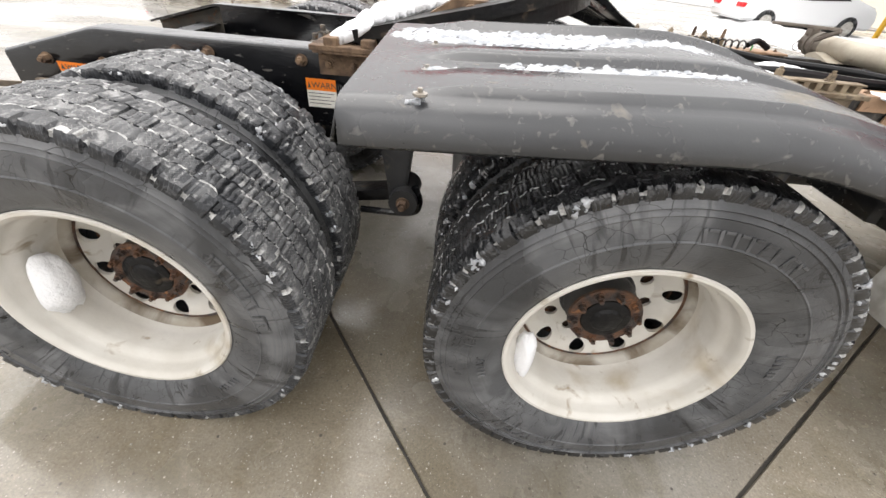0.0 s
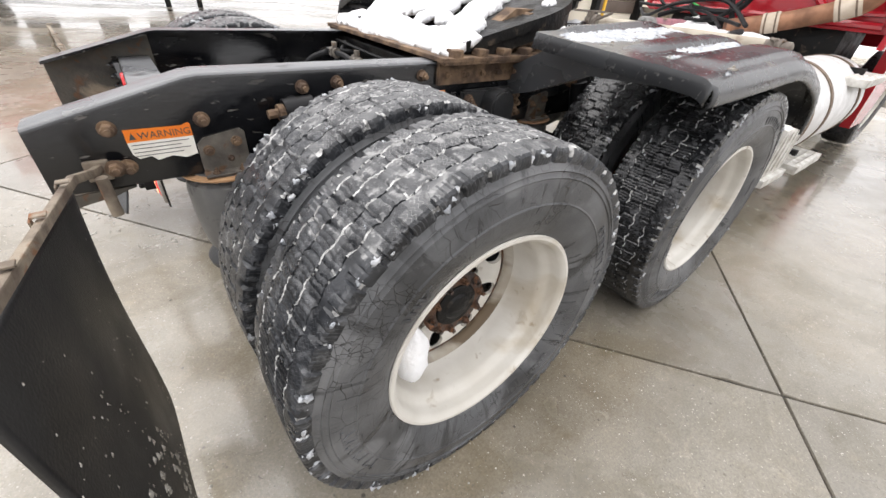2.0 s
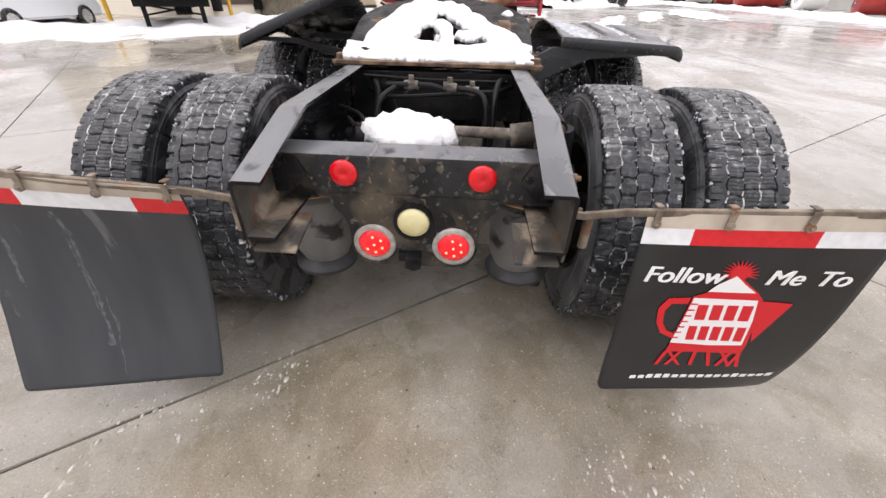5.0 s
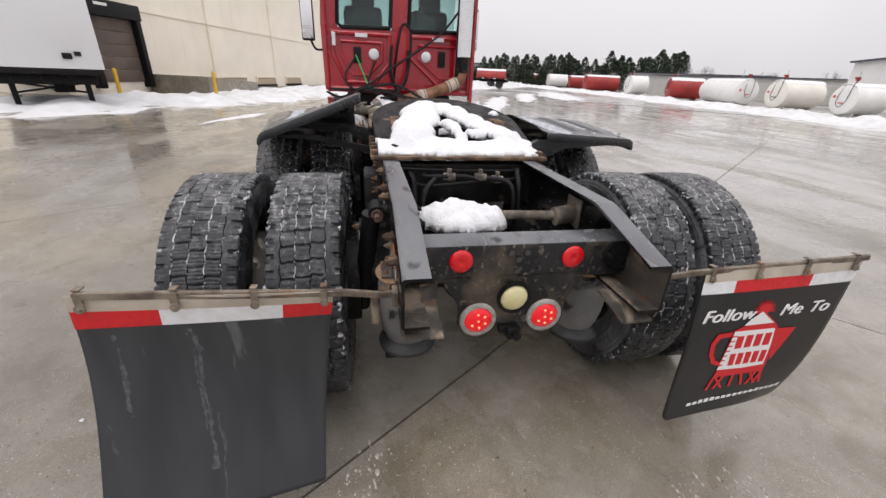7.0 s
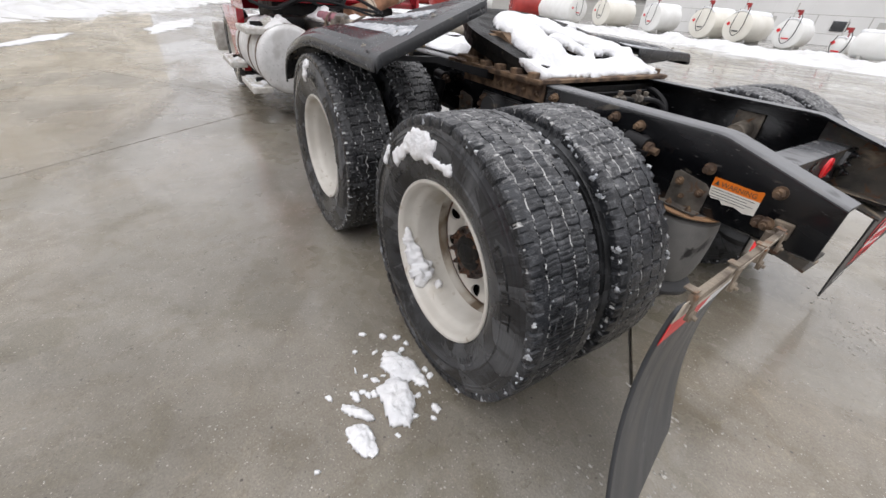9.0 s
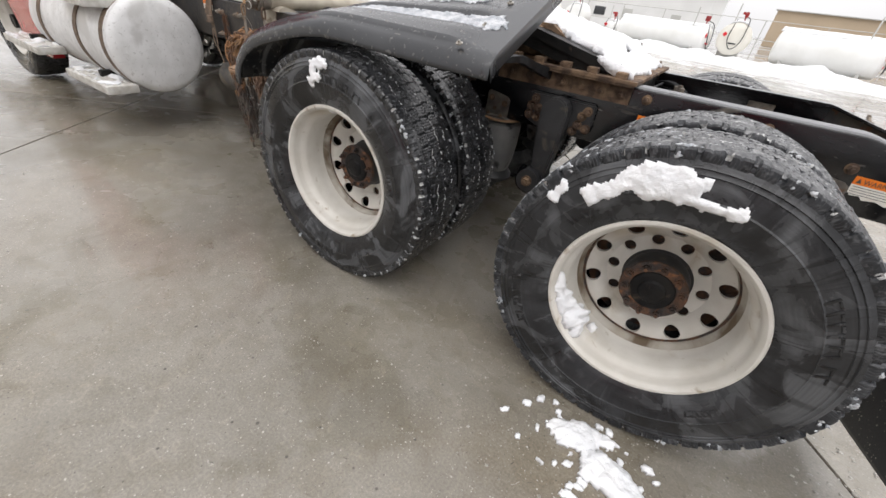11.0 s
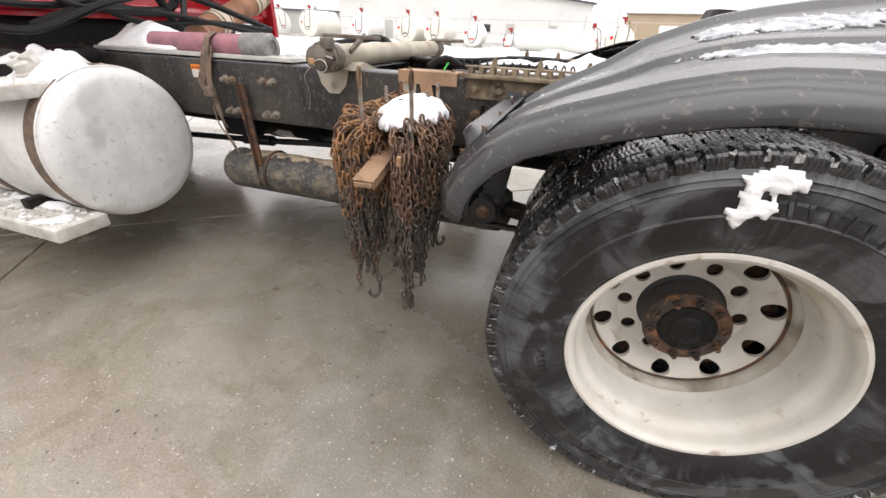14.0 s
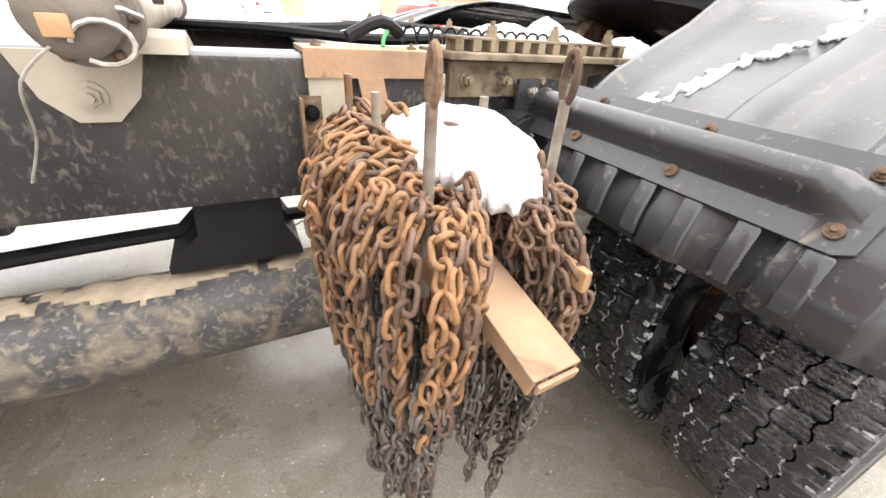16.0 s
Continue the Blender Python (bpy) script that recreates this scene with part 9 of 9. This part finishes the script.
# beige warehouse with docks
WL = 34.0
wh = thing("warehouse", "beige metal warehouse wall with loading docks", "building", pose(20.5, 11.4, 0, 0, 0, -16.5))
b = bmesh.new()
box(b, (WL / 2 - 3, 6.0, 4.5), (WL, 12, 9.0))
part("wall", b, "siding", wh, smooth=False)
b = bmesh.new()
for k in range(int(WL)):
    box(b, (-2.8 + 1.0 * k, 0.0, 4.5), (0.05, 0.008, 9.0))
tagged(part("wall_rib", b, "siding", wh, smooth=False), kind="stuff")
b = bmesh.new()
box(b, (WL / 2 - 3, -0.04, 3.6), (WL, 0.06, 0.10))
for x in (6.5, 14):
    box(b, (x, -0.06, 4.5), (0.16, 0.12, 9.0))
part("trim", b, "siding", wh, smooth=False)
b = bmesh.new()
box(b, (-1.62, -0.16, 1.95), (0.26, 0.44, 3.4), 0.04)
box(b, (1.02, -0.16, 1.95), (0.26, 0.44, 3.4), 0.04)
box(b, (-0.3, -0.20, 3.40), (2.9, 0.52, 0.62), 0.05)
dk = part("dock_shelter", b, "hose", wh, "black padded dock shelter")
b = bmesh.new()
for k in range(5):
    box(b, (-0.3, -0.05, 0.75 + 0.52 * k), (2.4, 0.06, 0.50), 0.012)
part("dock_door", b, "dockbrown", dk, "brown sectional dock door")
b = bmesh.new()
box(b, (-0.9, -0.47, 3.52), (0.62, 0.02, 0.11))
part("dock_plate", b, "label", dk, "small pale plate", smooth=False)
for x in (3.4, 8.4, 12.5, 17.0):
    b = bmesh.new()
    box(b, (x, -0.05, 0.72), (2.9, 0.12, 0.10), 0.01)
    for s_ in (-1, 1):
        box(b, (x + s_ * 1.40, -0.05, 0.45), (0.10, 0.12, 0.45), 0.01)
    ds = part("dock_frame", b, "siding", wh, "cream frame of a low dock opening")
    b = bmesh.new()
    box(b, (x, -0.01, 0.42), (2.7, 0.03, 0.50), 0.004)
    part("panel", b, "tansiding", ds)
    b = bmesh.new()
    box(b, (x, -0.10, 0.14), (2.7, 0.20, 0.14), 0.02)
    part("bumper", b, "hose", ds, "black dock bumper")
b = bmesh.new()
box(b, (-1.6, -0.06, 4.6), (1.4, 0.06, 0.32))
part("wall_sign", b, "label", wh, "white sign with red bars", smooth=False)
b = bmesh.new()
for k in range(6):
    box(b, (-2.15 + 0.22 * k, -0.10, 4.6), (0.16, 0.02, 0.16))
part("sign_bar", b, "redprint", wh, "", smooth=False)
b = bmesh.new()
slab(b, [(1.2, 0.0), (5.6, 0.0), (5.6, 0.55), (1.2, 0.85)], "y", -3.2, -0.1)
solid("dock_ramp", b, "concrete", "grey concrete dock ramp wall", "ramp", kind="structure", m=pose(20.5, 11.4, 0, 0, 0, -16.5), smooth=False)

for x, y in ((18.0, 10.6), (20.3, 7.6), (14.2, 13.2)):
    g = thing("bollard", "yellow painted steel bollard standing in snow", "bollard", pose(x, y, 0), "yellow bollards")
    b = bmesh.new()
    cyl(b, (0, 0, 0), (0, 0, 1.05), 0.075, seg=16)
    ball(b, (0, 0, 1.05), (0.075, 0.075, 0.05), 14, 8)
    part("post", b, "yellow", g)

# parked box trailer
tr = thing("box_trailer", "white box trailer standing on its landing gear", "trailer", pose(12.4, 9.4, 0, 0, 0, -55))
b = bmesh.new()
box(b, (0, 4.0, 2.45), (2.6, 8.0, 2.7), 0.05)
part("trailer_box", b, "carwhite", tr)
b = bmesh.new()
box(b, (0, 4.0, 1.02), (2.5, 8.0, 0.14), 0.01)
# these lower dark boxes stand in for the shadow beneath the trailer
box(b, (0, 2.2, 0.80), (2.2, 3.2, 0.30), 0.02)
box(b, (0.3, 2.4, 0.55), (0.5, 2.6, 0.3), 0.02)
part("trailer_frame", b, "blackdirt", tr)
for s in (-1, 1):
    b = bmesh.new()
    box(b, (s * 0.85, 0.9, 0.5), (0.14, 0.14, 0.95), 0.01)
    box(b, (s * 0.85, 0.9, 0.03), (0.30, 0.30, 0.05), 0.01)
    part("landing_leg", b, "blackdirt", tr)
b = bmesh.new()
tube(b, [(-0.85, 0.9, 0.7), (0.85, 0.9, 0.4)], 0.03, 8)
tube(b, [(-0.85, 0.9, 0.4), (0.85, 0.9, 0.7)], 0.03, 8)
part("leg_brace", b, "blackdirt", tr)
b = bmesh.new()
box(b, (0.5, -0.03, 1.45), (0.22, 0.08, 0.16), 0.02)
box(b, (0.75, -0.03, 1.52), (0.16, 0.06, 0.12), 0.02)
part("glad_hand_box", b, "hose", tr)


def car(c, turn, paint, lab):
    g = thing("parked_car", lab, "car", pose(*c, 0, 0, 0, turn), "parked cars")
    b = bmesh.new()
    side = [(-2.15, 0.32), (-2.2, 0.62), (-2.05, 0.86), (-1.55, 0.95), (-0.85, 1.42), (0.45, 1.47), (1.35, 1.08), (2.05, 0.90), (2.22, 0.62), (2.2, 0.30)]
    slab(b, side, "y", -0.86, 0.86)
    bmesh.ops.bevel(b, geom=list(b.edges), offset=0.07, segments=3, affect="EDGES")
    part("body", b, paint, g)
    for s in (-1, 1):
        b = bmesh.new()
        slab(b, [(-1.30, 0.97), (-0.80, 1.34), (0.40, 1.38), (1.05, 1.04), (-0.2, 0.97)], "y", s * 0.835, s * 0.868)
        part("side_window", b, "cardark", g, smooth=False)
        for x in (-1.35, 1.35):
            b = bmesh.new()
            lathe(b, [(0.20, -0.10), (0.30, -0.11), (0.325, -0.08), (0.325, 0.08), (0.30, 0.11), (0.20, 0.10)], 28)
            w = part("wheel", b, "rubber", g, "", pose(x, s * 0.80, 0.325, 0, 0, 0 if s > 0 else 180))
            b = bmesh.new()
            lathe(b, [(0.001, 0.09), (0.05, 0.095), (0.19, 0.075), (0.205, 0.10)], 24)
            for k in range(5):
                a = 2 * math.pi * k / 5
                box(b, (0.12 * math.cos(a), 0.09, 0.12 * math.sin(a)), (0.16, 0.02, 0.04), 0.004, Matrix.Rotation(-a, 3, "Y"))
            part("rim", b, "stepalu", w)
        b = bmesh.new()
        box(b, (-2.13, s * 0.62, 0.72), (0.12, 0.36, 0.13), 0.03)
        part("tail_light", b, "redlens", g)
    return g


car((11.4, 13.6), 4, "carwhite", "white hatchback car parked in the yard")
car((-6.5, 11.6), -8, "cardark", "dark car parked in the yard")

# another tractor's tail far behind the frame
ot = thing("parked_trailer", "dark parked trailer with wheels and mud flaps", "trailer", pose(-1.6, 13.4, 0, 0, 0, 4))
b = bmesh.new()
box(b, (0.0, 0.6, 1.55), (7.5, 2.4, 0.5), 0.05)
part("chassis", b, "blackdirt", ot)
b = bmesh.new()
box(b, (1.5, 0.6, 2.9), (7.0, 2.5, 2.2), 0.05)
part("box_body", b, "red", ot)
for x in (-2.4, -1.2):
    for y in (-0.45, 1.65):
        w = put("wheel", rim_me, ot, pose(x, y, ZC, 0, 0, 180))
        put("tyre", tyre_me, w)
for x in (-0.2, 1.2, 2.3):
    b = bmesh.new()
    box(b, (x, -0.5, 0.72), (0.62, 0.02, 0.75), 0.004)
    box(b, (x, -0.5, 1.2), (0.62, 0.04, 0.25), 0.004)
    part("mud_flap", b, "flap", ot)
b = bmesh.new()
for x in (2.6, 3.4):
    cyl(b, (x, -0.4, 0.0), (x, -0.4, 1.4), 0.07)
part("support_leg", b, "blackdirt", ot)


# flatbeds across the yard
for k, (x, y, t) in enumerate(((55, -7.5, -20), (61, -15.5, -24), (80, -13, -12))):
    g = thing("flatbed_trailer", "dark flatbed trailer parked in snow", "trailer", pose(x, y, 0, 0, 0, t + 90), "flatbed trailers")
    b = bmesh.new()
    box(b, (0, 0, 1.36), (12, 2.4, 0.14), 0.03)
    for s_ in (-1, 1):
        box(b, (0, s_ * 1.19, 1.34), (12, 0.05, 0.22), 0.01)
    part("deck", b, "blackdirt", g)
    b = bmesh.new()
    for s_ in (-1, 1):
        slab(b, [(-5.8, 1.28), (5.8, 1.28), (5.8, 1.10), (3.6, 1.05), (2.6, 0.86), (-5.8, 0.86)], "y", s_ * 0.48 - 0.05, s_ * 0.48 + 0.05)
    for q in range(9):
        box(b, (-5.4 + 1.3 * q, 0, 1.22), (0.08, 2.2, 0.10), 0.01)
    part("frame", b, "blackdirt", g)
    for s_ in (-1, 1):
        for q in range(14):
            b = bmesh.new()
            box(b, (-5.6 + 0.85 * q, s_ * 1.222, 1.34), (0.40, 0.012, 0.07))
            part("reflector", b, "redprint" if q % 2 else "tapewhite", g, "", smooth=False)
        b = bmesh.new()
        box(b, (3.2, s_ * 0.75, 0.62), (0.14, 0.14, 1.05), 0.01)
        box(b, (3.2, s_ * 0.75, 0.06), (0.30, 0.26, 0.06), 0.01)
        part("landing_leg", b, "blackdirt", g)
        for xx in (-4.6, -3.3):
            b = bmesh.new()
            lathe(b, [(0.10, -0.26), (0.28, -0.27), (0.30, -0.29), (0.46, -0.29), (0.50, -0.24), (0.50, 0.24), (0.46, 0.29), (0.30, 0.29), (0.28, 0.27), (0.10, 0.26)], 28)
            part("wheel", b, "rubber", g, "", pose(xx, s_ * 0.92, 0.5))


# conifers and bare trees on the horizon
def conifer(seed, hgt):
    r_ = random.Random(seed)
    v, f = [], []
    for k in range(1300):
        z = hgt * (0.06 + 0.94 * r_.random() ** 1.15)
        rad = (hgt - z) ** 0.8 * 0.62 * r_.uniform(0.35, 1.2) + 0.15
        a = r_.random() * 6.283
        x, y = rad * math.cos(a), rad * math.sin(a)
        s = r_.uniform(0.22, 0.55)
        b0 = len(v)
        for q in range(3):
            v.append((x + s * r_.uniform(-1, 1), y + s * r_.uniform(-1, 1), z + s * r_.uniform(-0.9, 0.6)))
        f.append((b0, b0 + 1, b0 + 2))
    me = bpy.data.meshes.new("crown")
    me.from_pydata(v, [], f)
    me.materials.append(M["needle"])
    return me


crowns = [conifer(s, h_) for s, h_ in ((1, 8.5), (2, 7.0), (3, 9.5), (4, 6.2))]
b = bmesh.new()
cyl(b, (0, 0, 0), (0, 0, 5.5), 0.16, 0.04, seg=8)
trunk_me = mesh_of("trunk", b, "twig")
rnd = random.Random(31)
for k in range(64):
    az = radians(-13 - 27.5 * k / 63)
    dist = 118 + rnd.uniform(-8, 10)
    i = rnd.randrange(4) if k < 54 else rnd.choice((0, 2))
    sc = rnd.uniform(0.75, 1.05) * (0.72 + 0.34 * k / 63)
    g = thing("conifer", "dark green conifer in a far windbreak row", "tree", Matrix.Translation((dist * math.cos(az), dist * math.sin(az), 0)) @ Matrix.Rotation(rnd.random() * 6, 4, "Z") @ Matrix.Scale(sc, 4), "far windbreak conifers")
    put("trunk", trunk_me, g)
    put("crown", crowns[i], g)


def bare(seed):
    r_ = random.Random(seed)
    b = bmesh.new()
    def grow(p, d, n, r, lev):
        q = p + d * n
        mm, ln = frame_to(p, q)
        bmesh.ops.create_cone(b, cap_ends=False, segments=5 if lev < 2 else 3, radius1=r, radius2=r * 0.6, depth=ln, matrix=mm)
        if lev < 5:
            for _ in range(3 if lev < 4 else 2):
                e = (d + Vector([r_.uniform(-0.75, 0.75) for _ in range(3)]) + Vector((0, 0, 0.12))).normalized()
                grow(q, e, n * r_.uniform(0.6, 0.85), r * 0.58, lev + 1)
    grow(Vector((0, 0, 0)), Vector((0, 0, 1)), 1.9, 0.16, 0)
    return mesh_of("limbs", b, "twig", smooth=False)


bares = [bare(3), bare(8)]
for k, (az, dist, sc) in enumerate(((-42.5, 100, 0.95), (-48, 130, 0.9), (-49.5, 128, 1.0), (-54, 120, 0.95), (-45, 115, 0.7), (-58, 120, 0.9))):
    g = thing("bare_tree", "leafless grey-brown tree far off", "tree", Matrix.Translation((dist * math.cos(radians(az)), dist * math.sin(radians(az)), 0)) @ Matrix.Rotation(k * 1.3, 4, "Z") @ Matrix.Scale(sc, 4), "far bare trees")
    put("limbs", bares[k % 2], g)
